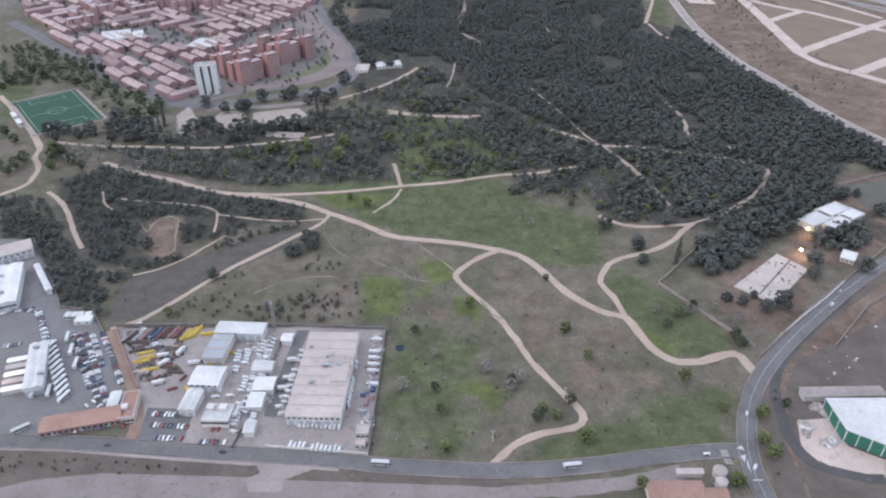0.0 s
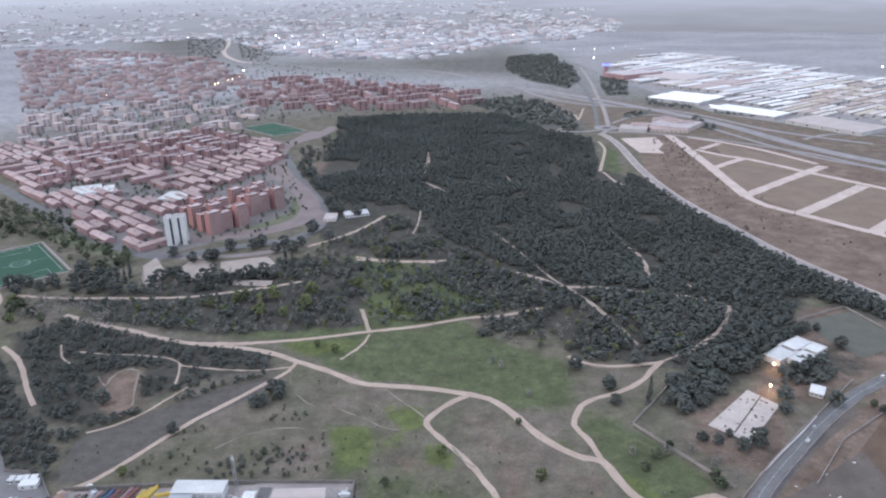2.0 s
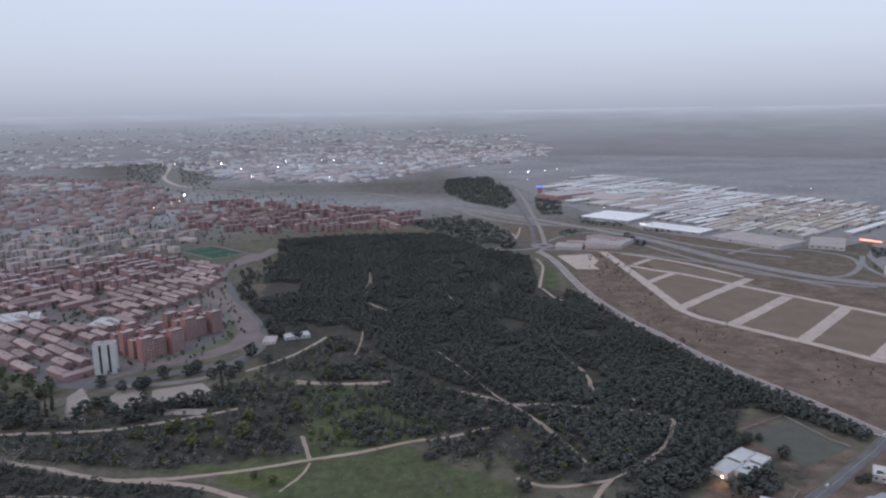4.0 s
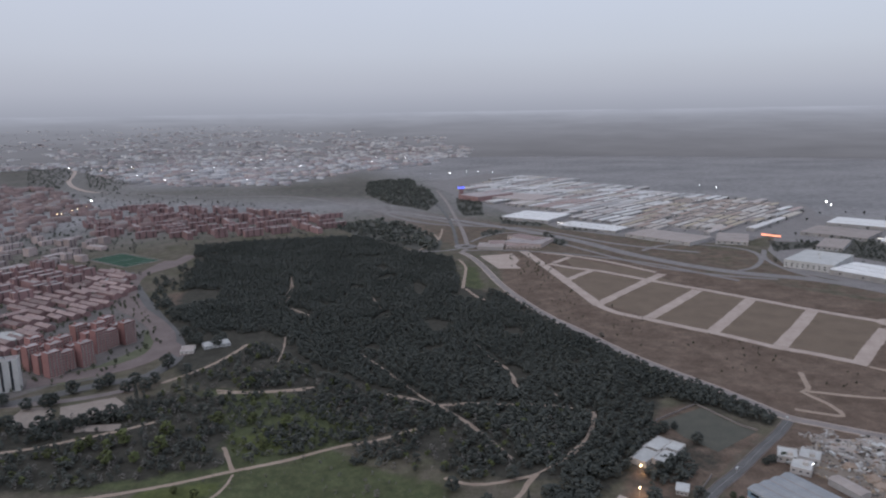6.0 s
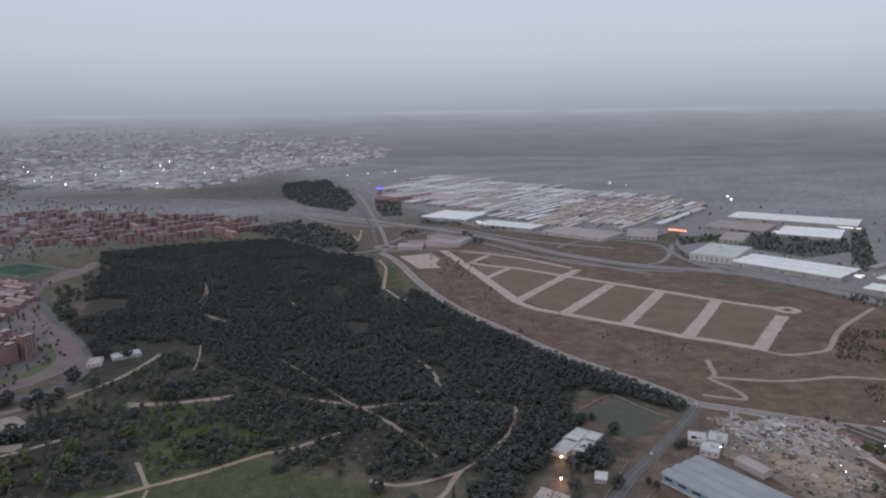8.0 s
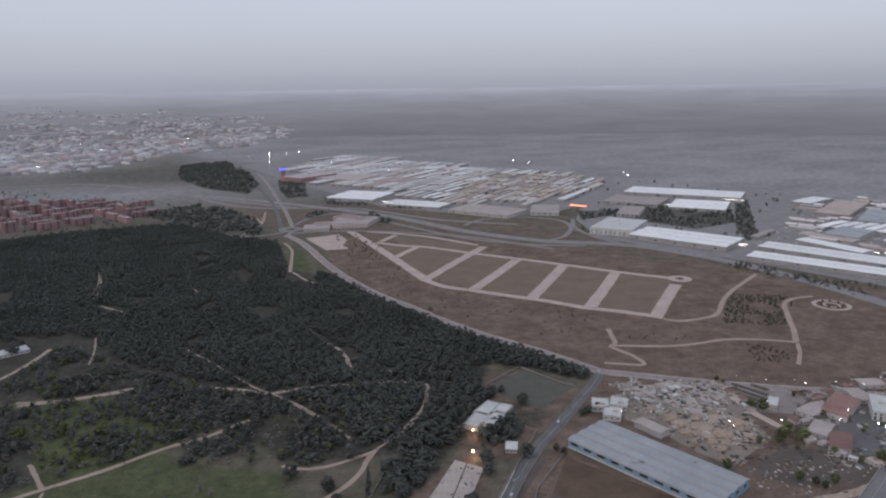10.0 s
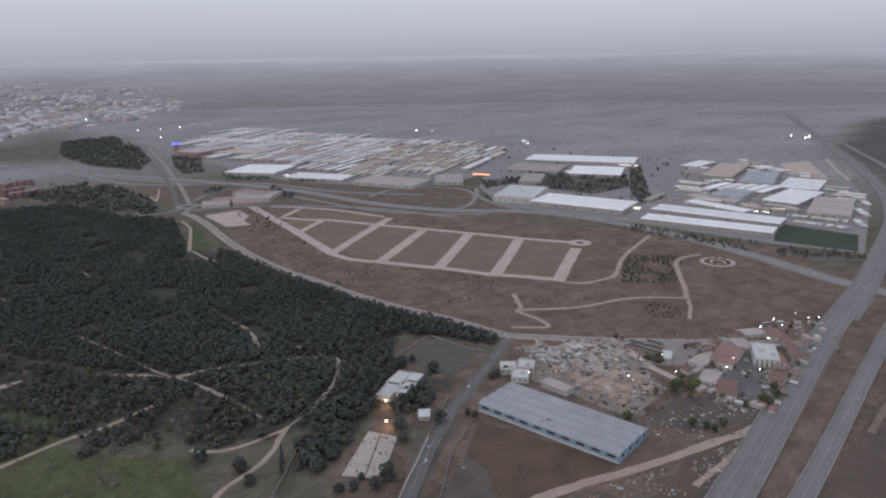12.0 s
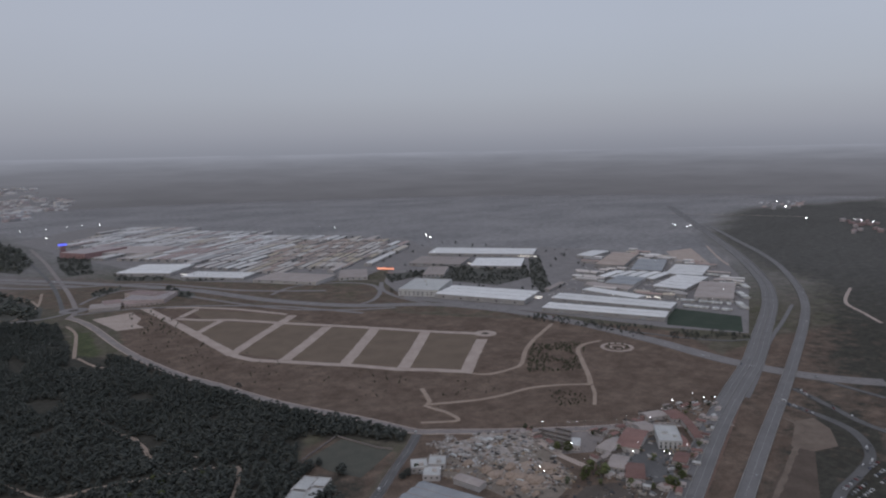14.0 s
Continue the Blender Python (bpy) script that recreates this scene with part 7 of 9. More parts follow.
rows_a = Supply([terrace(30, 11, 6, "row of brick terraced houses with tiled roofs"), terrace(42, 11, 6, "long row of brick terraced houses with tiled roofs"), terrace(42, 11.5, 8, "three-storey row of brick houses with tiled roofs")])
DISTRICT = [(-581, 1047), (-456.5, 891.5), (-347.2, 770.3), (-278.5, 734.6), (-270.8, 785.3), (-286.1, 893.4), (-269, 997), (-191, 1119), (-232, 1303), (-785, 1348)]
D = np.array(DISTRICT)
rng = np.random.RandomState(11)
base = np.array((-285.0, 740.0))
KEEP_OUT = [(np.array((-228, 778)), 62, 95), (np.array((-196, 848)), 62, 80)]
for k in range(-4, 46):
    for n in range(0, 16):
        along = 5 + n * 47
        q = base + U * (10 + k * 15.5) + V * (along + (20 if (k // 3) % 2 else 0))
        clear = all(not (-12 < (q - o) @ U < a + 10 and -14 < (q - o) @ V < b + 16) for o, a, b in KEEP_OUT)
        if inside(D, q[None])[0] and clear and rng.uniform() > 0.16 and distance_to([(-483, 1011), (-430, 1022), (-334, 957)], q[None])[0] > 26:
            i = 1 + (rng.uniform() < 0.35) if rng.uniform() < 0.75 else 0
            rows_a.put(int(i), pose(q[0], q[1], 0.05, 0, 0, TURN_V + rng.uniform(-3, 3) + (90 if noise.noise((q[0] * 0.012, q[1] * 0.012, 1)) > 0.28 else 0)), "rows of brick terraced houses")
rows_a.spare()


def district(poly, supply, turn, gap_u, gap_v, group, seed, skip=0.2, jitter=4.0, cross=0.25, hole=None):
    rng = np.random.RandomState(seed)
    p = np.array(poly)
    u = np.array((math.cos(radians(turn)), math.sin(radians(turn))))
    v = np.array((-u[1], u[0]))
    s, t = (p - p[0]) @ u, (p - p[0]) @ v
    for a in np.arange(s.min(), s.max(), gap_u):
        for b in np.arange(t.min(), t.max(), gap_v):
            q = p[0] + u * a + v * b + rng.uniform(-jitter, jitter, 2)
            if rng.uniform() > skip and inside(p, q[None])[0] and (hole is None or not inside(hole, q[None])[0]):
                supply.put(rng.randint(len(supply.masters)), pose(q[0], q[1], 0.02, 0, 0, turn + (90 if rng.uniform() < cross else 0)), group)
    supply.spare()


brick_far = Supply([apartment(44, 12, 15, BRICK, "long red-brick apartment block far across the park", (("S", 3, 3.4),), False), apartment(26, 13, 21, BRICK, "tall red-brick apartment block far across the park", (("S", 2, 3.0), ("W", 1, 1.8)), False), apartment(60, 12, 12, BRICK, "low long red-brick block far across the park", (("S", 4, 3.4),), False)])
district([(-477, 2024), (-364, 2270), (-147, 2103), (196, 1871), (167, 1614), (27, 1604), (-153, 1613), (-413, 1736)], brick_far, 20, 66, 34, "far brick apartment blocks", 21, 0.15, 5)
brick_mid = Supply([apartment(40, 12, 15, BRICK, "red-brick apartment block in the town", (("S", 3, 3.0),), False), apartment(28, 12, 18, BRICK, "tall brick apartment block in the town", (("S", 2, 2.4), ("W", 1, 1.8)), False)])
district([(-602, 1121), (-593, 1215), (-488, 1286), (-386, 1398), (-285, 1277), (-295, 1148), (-381, 1105), (-502, 1089), (-542, 1002)], brick_mid, TURN_U, 46, 30, "brick apartment blocks", 22, 0.2, 4)
pale = Supply([apartment(34, 12, 9, TOWN_WALL, "pale rendered apartment block in the town", (("S", 2, 3.0),), False, boxes=0), apartment(22, 13, 12, TOWN_WALL, "tall pale apartment block in the town", (("S", 2, 2.4),), False, boxes=0), apartment(44, 16, 7, TOWN_WALL, "low pale block with a flat gravel roof", (("S", 3, 3.0),), False, boxes=0), apartment(18, 18, 16, TOWN_WALL, "square pale tower block in the town", (("S", 2, 2.0),), False, boxes=0)])
district([(-878, 1679), (-725, 1770), (-537, 1823), (-336, 1656), (-313, 1414), (-382, 1380), (-497, 1311), (-603, 1238), (-611, 1141)], pale, TURN_U + 6, 50, 38, "pale apartment blocks", 23, 0.25, 7)

# far quarters: uncountable roofs
def far_quarter(name, poly, gap, size, height, turn, mat, label, seed, keep=0.8):
    rng = np.random.RandomState(seed)
    p = np.array(poly)
    (x0, y0), (x1, y1) = p.min(0), p.max(0)
    gx2, gy2 = np.meshgrid(np.arange(x0, x1, gap), np.arange(y0, y1, gap))
    q = np.stack([gx2.ravel(), gy2.ravel()], 1) + rng.uniform(-0.35, 0.35, (gx2.size, 2)) * gap
    q = q[inside(poly, q)]
    q = q[rng.uniform(0, 1, len(q)) < keep]
    bm_v, bm_f = [], []
    cube = np.array([(-1, -1, 0), (1, -1, 0), (1, 1, 0), (-1, 1, 0), (-1, -1, 1), (1, -1, 1), (1, 1, 1), (-1, 1, 1), (-1, 0, 1.14), (1, 0, 1.14)], float)
    faces = [(0, 1, 5, 4), (1, 2, 6, 5), (2, 3, 7, 6), (3, 0, 4, 7), (4, 5, 9, 8), (7, 8, 9, 6), (5, 6, 9, 9), (7, 4, 8, 8)]
    tri = []
    for f in faces:
        tri.append(f[:3])
        if f[2] != f[3]:
            tri.append((f[0], f[2], f[3]))
    tri = np.array(tri)
    for n, (x, y) in enumerate(q):
        a = radians(turn + rng.uniform(-4, 4) + (90 if rng.uniform() < 0.2 else 0))
        lx, ly, lz = size * rng.uniform(0.6, 1.5) / 2, size * rng.uniform(0.35, 0.6) / 2, height * rng.uniform(0.6, 1.5)
        v = cube * (lx, ly, lz)
        v = np.column_stack([v[:, 0] * math.cos(a) - v[:, 1] * math.sin(a) + x, v[:, 0] * math.sin(a) + v[:, 1] * math.cos(a) + y, v[:, 2] - 0.1])
        bm_v.append(v), bm_f.append(tri + 10 * n)
    return tagged(new(name, numpy_mesh(name, np.vstack(bm_v), np.vstack(bm_f), mat)), label, "buildings", kind="stuff")


# Far roof colours lightened and greyed to take the place of haze.
PALE_ROOFS = palette("far_haze_pale_roofs", [(0.52, 0.51, 0.52), (0.42, 0.40, 0.41), (0.66, 0.65, 0.66), (0.46, 0.40, 0.39), (0.58, 0.57, 0.58), (0.36, 0.35, 0.36), (0.43, 0.35, 0.345), (0.28, 0.27, 0.275), (0.48, 0.41, 0.405)], 0.8, by="piece")
RED_ROOFS = palette("far_haze_brick_roofs", [(0.30, 0.215, 0.205), (0.26, 0.185, 0.178), (0.33, 0.25, 0.24), (0.36, 0.32, 0.315), (0.28, 0.21, 0.20)], 0.9, by="piece")
far_quarter("distant_works", [(-527, 3148), (39, 2795), (114, 3062), (166, 3629), (-329, 3799), (-595, 3818)], 58, 56, 10, 25, PALE_ROOFS, "pale industrial roofs far off on the plain", 31, 0.8)
far_quarter("distant_city", [(-1587, 5597), (-839, 5458), (1162, 4447), (918, 3578), (456, 3267), (101, 2766), (-251, 2836), (-507, 3090), (-1049, 4240), (-1237, 4334)], 50, 36, 8, 25, PALE_ROOFS, "pale roofs of the city fading into the plain", 37, 0.85)
far_quarter("distant_town", [(-1800, 3537), (-1405, 3521), (-797, 3003), (-438, 2194), (-498, 1834), (-739, 1807), (-899, 1721)], 38, 27, 9, 30, RED_ROOFS, "brick quarters far off in the haze", 32, 0.75)
far_quarter("distant_town_pale", [(-1346, 3024), (-1020, 3060), (-888, 2781), (-1129, 2610)], 50, 40, 10, 30, PALE_ROOFS, "pale roofs far off in the haze", 33, 0.8)
far_quarter("distant_houses", [(-425, 2126), (-177, 1955), (-184, 1710), (-329, 1764), (-399, 1709)], 44, 30, 9, 30, RED_ROOFS, "far brick houses beside the street", 34, 0.6)


def slope_city(name, spans, mat, label, seed):
    """Roofs of the far city, stepping up the last slope. spans: bearings, foot, top and count."""
    rng = np.random.RandomState(seed)
    rs, zs = np.array(SLOPE, float).T
    cube = np.array([(x, y, z) for z in (-0.6, 1) for x, y in ((-1, -1), (1, -1), (1, 1), (-1, 1))], float)
    tri = np.array([(0, 1, 5), (0, 5, 4), (1, 2, 6), (1, 6, 5), (2, 3, 7), (2, 7, 6), (3, 0, 4), (3, 4, 7), (4, 5, 6), (4, 6, 7)])
    vs, fs = [], []
    for a0, a1, z0, z1, count in spans:
        made = 0
        while made < count:
            az, z = rng.uniform(a0, a1), z0 + (z1 - z0) * rng.uniform(0, 1) ** 1.25
            if noise.noise((az * 0.35, z * 0.045, seed)) < rng.uniform(-0.35, 0.25):
                continue
            made += 1
            k = max(0.16, (270 - z) / 270)
            r = np.interp(z, zs, rs)
            x, y = r * math.sin(radians(az)), r * math.cos(radians(az))
            t = radians(-az + rng.choice((-28, 62)) + rng.uniform(-6, 6))
            v = cube * (k * rng.uniform(16, 60), k * rng.uniform(7, 14), k * rng.uniform(4, 9))
            fs.append(tri + 8 * len(vs))
            vs.append(np.column_stack([v[:, 0] * math.cos(t) - v[:, 1] * math.sin(t) + x, v[:, 0] * math.sin(t) + v[:, 1] * math.cos(t) + y, v[:, 2] + z]))
    return tagged(new(name, numpy_mesh(name, np.vstack(vs), np.vstack(fs), mat)), label, "buildings", kind="stuff")


# Roof tones kept pale and close together to imitate haze.
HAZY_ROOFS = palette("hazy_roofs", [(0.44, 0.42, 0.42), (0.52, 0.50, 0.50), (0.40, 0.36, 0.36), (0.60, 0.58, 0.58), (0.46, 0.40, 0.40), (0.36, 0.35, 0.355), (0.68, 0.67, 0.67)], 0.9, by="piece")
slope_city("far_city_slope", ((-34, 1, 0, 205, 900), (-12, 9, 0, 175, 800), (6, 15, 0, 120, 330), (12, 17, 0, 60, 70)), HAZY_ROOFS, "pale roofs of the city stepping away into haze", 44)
far_quarter("distant_farm_sheds", [(2839.8, 760.8), (2772.5, 605.5), (2421.8, 526.9), (2405.6, 626.5)], 45, 30, 6, 10, RED_ROOFS, "far sheds on the open plain", 35, 0.7)
far_quarter("distant_sheds", [(3442, 1279), (3648, 1143), (3170, 980), (3023, 1111)], 40, 26, 6, 10, PALE_ROOFS, "far pale sheds on the open plain", 36, 0.4)
q, rng = scatter([(-944, 1811), (-551, 1873), (-250, 1602), (-167, 1148), (-221, 1046), (-307, 996), (-414.3, 881.0), (-443.0, 801.6)], 21, 71, keep=0.5)
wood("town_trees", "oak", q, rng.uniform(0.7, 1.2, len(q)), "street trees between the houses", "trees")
q, rng = scatter([(-581, 1047), (-456.5, 891.5), (-347.2, 770.3), (-278.5, 734.6), (-178.0, 761.6), (-125.7, 860.8), (-196, 1156), (-717, 1233)], 12, 72, keep=0.55)
wood("court_trees", "dull", q, rng.uniform(0.5, 1.0, len(q)), "small trees in the courts of the brick district", "trees")
q, rng = scatter([(-589, 936), (-555, 960), (-466.2, 880.4), (-350.3, 761.3), (-275.9, 706.0), (-313.2, 676.5), (-365.0, 718.5), (-428.3, 793.6), (-475.7, 796.1), (-506.2, 778.6)], 11, 73, keep=0.85, patch=0.15)
wood("verge_trees", "dull", q, rng.uniform(1.0, 1.7, len(q)), "dense olive-green trees along the street", "trees")
ribbon("town_road", [(-138, 1433), (-167, 1342), (-211, 1273), (-211, 1161), (-182, 1044), (-144, 953), (-125.2, 886.4), (-129.1, 830.6), (-156.1, 796.4), (-197.0, 780.8), (-246.0, 768.3)], 26, AVENUE, 0.31, "broad dusty street curving round the brick towers", "road")
LAWN = surface("pale_lawn", (0.105, 0.112, 0.066), (0.15, 0.152, 0.098), 0.05, 0.5, 0.95)
slab("lawn", [(-227.3, 783.0), (-183.6, 808.0), (-147.4, 859.0), (-154, 928), (-142, 935), (-132.8, 845.6), (-172.6, 774.5), (-214.5, 756.8)], LAWN, 0.14, "pale green lawn round the brick towers", "lawn")
slab("lawn", [(-430.4, 817.5), (-352.6, 769.5), (-306.7, 728.9), (-312.6, 713.2), (-387.5, 764.6), (-425.5, 793.3)], LAWN, 0.14, "grass strip along the town street", "lawn")
q, rng = scatter([(-131, 1349), (-98, 1287), (-126, 1130), (-109, 995), (-72, 903), (-90.5, 841.9), (-113.1, 893.7), (-165, 1076), (-179, 1207)], 9, 75, keep=0.7, patch=0.3)
wood("street_pines", "pine", q, rng.uniform(0.8, 1.4, len(q)), "dark trees beside the curving street", "trees")
q, rng = scatter([(-860, 2980), (-427, 2692), (207, 1971), (283, 1674), (152, 1483), (-146, 1528), (-392, 1691), (-539, 1823)], 24, 74, keep=0.34)
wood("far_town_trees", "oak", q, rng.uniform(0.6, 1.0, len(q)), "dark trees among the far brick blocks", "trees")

# ---- football grounds ----
def pitch(corners, label, stand=True):
    c, turn, length, width = rect3(*corners)
    root = thing("football_pitch", pose(c[0], c[1], 0, 0, 0, turn), label, "football pitch")
    bm = bmesh.new()
    box(bm, -length / 2, length / 2, -width / 2, width / 2, -0.3, 0.22)
    part("turf", bm, TURF, root)
    bm = bmesh.new()
    a, b, w = length / 2 - 3, width / 2 - 3, 0.35
    def bar(x0, x1, y0, y1):
        box(bm, x0 - w / 2, x1 + w / 2, y0 - w / 2, y1 + w / 2, 0.2, 0.245)
    bar(-a, a, -b, -b), bar(-a, a, b, b), bar(-a, -a, -b, b), bar(a, a, -b, b), bar(0, 0, -b, b)
    for s in (-1, 1):
        x = s * a
        bar(min(x, x - s * 16), max(x, x - s * 16), -18, -18), bar(min(x, x - s * 16), max(x, x - s * 16), 18, 18), bar(x - s * 16, x - s * 16, -18, 18)
    for k in range(32):
        t0, t1 = 2 * math.pi * k / 32, 2 * math.pi * (k + 1) / 32
        q = [bm.verts.new((r * math.cos(t), r * math.sin(t), 0.245)) for r, t in ((9, t0), (9.4, t0), (9.4, t1), (9, t1))]
        bm.faces.new(q)
    part("line_marking", bm, PAINT, root)
    for s in (-1, 1):
        bm = bmesh.new()
        for y in (-3.66, 3.66):
            box(bm, s * a - 0.08, s * a + 0.08, y - 0.08, y + 0.08, 0.2, 2.7)
        box(bm, s * a - 0.08, s * a + 0.08, -3.74, 3.74, 2.7, 2.86)
        part("goal", bm, PAINT, root)
    bm = bmesh.new()
    for x0, x1, y0, y1 in ((-0.5, 0.5, -0.5, -0.5), (-0.5, 0.5, 0.5, 0.5), (-0.5, -0.5, -0.5, 0.5), (0.5, 0.5, -0.5, 0.5)):
        e = 3.0
        gx0, gx1, gy0, gy1 = x0 * (length + 2 * e), x1 * (length + 2 * e), y0 * (width + 2 * e), y1 * (width + 2 * e)
        box(bm, gx0 - 1.2, gx1 + 1.2, gy0 - 1.2, gy1 + 1.2, -0.2, 0.5)
    part("surround", bm, CONCRETE, root, "pale concrete walkway round the turf")
    if stand:
        for n, x in enumerate((-18, 6)):
            for part_name, y0, y1, z0, z1 in (("seat_tier", 6, 6.9, -0.2, 0.9), ("seat_tier", 6.9, 7.8, -0.2, 1.4), ("seat_tier", 7.8, 8.7, -0.2, 1.9), ("seat_tier", 8.7, 9.4, -0.2, 2.4), ("back_wall", 9.4, 9.8, -0.2, 4.2), ("stand_roof", 5.6, 10, 4.2, 4.45)):
                bm = bmesh.new()
                box(bm, x - 8, x + 8, width / 2 + y0, width / 2 + y1, z0, z1)
                part(part_name, bm, WHITE_WALL, root)
    return root


pitch([(-350.6, 685.9), (-419.1, 774.1), (-467.7, 733.7)], "green artificial football pitch with white lines")
flat_block([(-293.5, 1214.6), (-224.2, 1216.2), (-225.5, 1246.4)], 5, WHITE_ROOF, PALE_WALL, "long low white hall beside the second pitch", (("S", "window", 9, 2.0, 1.4, 1.6),), name="sports_hall", boxes=1)
pitch([(-327.9, 1451.2), (-247.5, 1355.7), (-214.0, 1423.9)], "second green pitch among the houses", False)
slab("estate_pitch", [(1096.1, 550.1), (1112.2, 435.0), (1016.2, 394.1), (985.2, 498.3)], surface("worn_turf", (0.034, 0.050, 0.034), (0.055, 0.070, 0.050), 0.04, 0.5, 0.95), 0.2, "dark green sports field beside the industrial estate", "sports field")

# ---- levelled building plots ----
for n, (pts, w) in enumerate((
    ([(493.4, 1260.7), (483.4, 1147.2), (473.0, 1045.0), (459.6, 928.6), (451.8, 861.4)], 16),
    ([(451.8, 861.4), (457.3, 822.6), (484.6, 777.8), (512.2, 730.1), (536.0, 693.1), (561.1, 642.9), (587.6, 608.2), (613.7, 565.1)], 12),
    ([(613.3, 574.3), (674.1, 616.7), (735.9, 657.8)], 16),
    ([(522.2, 1235.0), (566.7, 1181.9), (602.8, 1116.8), (637.8, 1017.6)], 10),
    ([(505.1, 1140.3), (554.0, 1179.7)], 11),
    ([(495.0, 1137.1), (521.3, 1090.5), (549.2, 1060.2), (574.1, 1015.9), (599.5, 966.4), (635.7, 903.4), (675.8, 828.8), (714.5, 753.3), (759.4, 679.3)], 12),
    ([(470.3, 1012.0), (514.8, 1045.8), (543.2, 1065.5)], 12),
    ([(456.2, 869.4), (540.5, 931.6), (640.4, 1003.4)], 15),
    ([(486.0, 787.3), (558.7, 839.1), (631.1, 892.3)], 16),
    ([(526.9, 710.8), (597.1, 764.8), (673.5, 826.0)], 16),
    ([(568.7, 642.8), (635.9, 692.8), (714.5, 753.3)], 16),
)):
    ribbon("levelled_street", pts, w, SAND, 0.12 + 0.012 * n, "pale levelled street between empty plots", "street", ragged=0.7)
PLOT = surface("mown_dry_plot", (0.152, 0.114, 0.084), (0.197, 0.150, 0.112), 0.03, 0.5, 0.95)
for pts in ([(461.0, 861.4), (624.7, 982.8), (633.3, 895.4), (489.0, 784.7)], [(489.0, 784.7), (633.3, 895.4), (673.5, 826.0), (528.1, 709.8)], [(528.1, 709.8), (673.5, 826.0), (714.5, 753.3), (567.1, 641.0)], [(567.1, 641.0), (714.5, 753.3), (751.5, 677.6), (610.6, 573.6)], [(471.7, 1010.8), (541.4, 1055.7), (590.2, 969.2), (462.3, 872.1), (462.7, 934.6)], [(500.8, 1138.0), (543.4, 1059.6), (473.4, 1014.3)], [(541.5, 1177.5), (637.8, 1017.6), (599.5, 971.8), (521.3, 1090.5)]):
    slab("building_plot", pts, PLOT, 0.07, "empty level plot of dry mown grass", "plot")
for off in (-5.6, 5.6):
    ribbon("road_edge", ROADS[2][0], 1.5, SAND, 0.37, "pale gravel shoulder along the road", "shoulder", offset=off, ragged=0.4)
c = np.array((763.2, 676.0))
slab("turning_circle", [tuple(c + 17 * np.array((math.cos(t), math.sin(t)))) for t in np.linspace(0, 2 * math.pi, 25)[:-1]], SAND, 0.30, "pale round turning place at the street's end", "street")
bm = bmesh.new()
bmesh.ops.create_cone(bm, cap_ends=True, segments=20, radius1=6, radius2=4.5, depth=0.6, matrix=pose(c[0], c[1], 0.5))
tagged(new("island", mesh_of("island", bm, BARK)), "dark planted island in the turning circle", "traffic island", kind="structure")
slab("gravel_square", [(397, 1242), (465, 1245), (456, 1183), (434, 1149), (434, 1116), (395, 1129)], SAND, 0.14, "pale pinkish gravel parking square", "square")
flat_block([(475, 1326), (534, 1273), (565, 1357)], 8, FLATROOF, BALCONY, "pale pink station building with a flat roof", (("S", "window", 12, 2.4, 1.6, 1.2), ("S", "window", 12, 2.4, 1.6, 4.6)), name="station_building", boxes=2)
for c, h in (([(505.6, 1385.7), (537.3, 1316.6), (555.7, 1365.5)], 9), ([(445.5, 1323.0), (478.6, 1315.5), (490.0, 1351.3)], 6), ([(470.2, 1293.7), (534.9, 1272.6), (550.1, 1313.0)], 6)):
    flat_block(c, h, TERRA, BALCONY, "stepped pink wing of the station", (("S", "window", 8, 2.4, 1.4, 1.4),), name="station_wing", boxes=0)
shed([(413, 1308), (460, 1287), (473, 1333)], 5, GREY_ROOF, PALE_WALL, "long low platform roof", 1, 0.5, "x", (), "canopy", "", 0, "platform_canopy")
c = np.array((826.9, 490.4))
for r, w in ((20, 5), (9, 3)):
    ring_pts = [tuple(c + r * np.array((math.cos(t), math.sin(t)))) for t in np.linspace(0, 2 * math.pi, 33)]
    ribbon("ring_path", ring_pts, w, SAND, 0.2, "pale ring path round a small mound", "path", smooth=False)
for k in range(9):
    t = k * 2 * math.pi / 9
    plant("dull", c[0] + 14 * math.cos(t), c[1] + 14 * math.sin(t), 0.5, k * 40, "bushes on the ring mound")

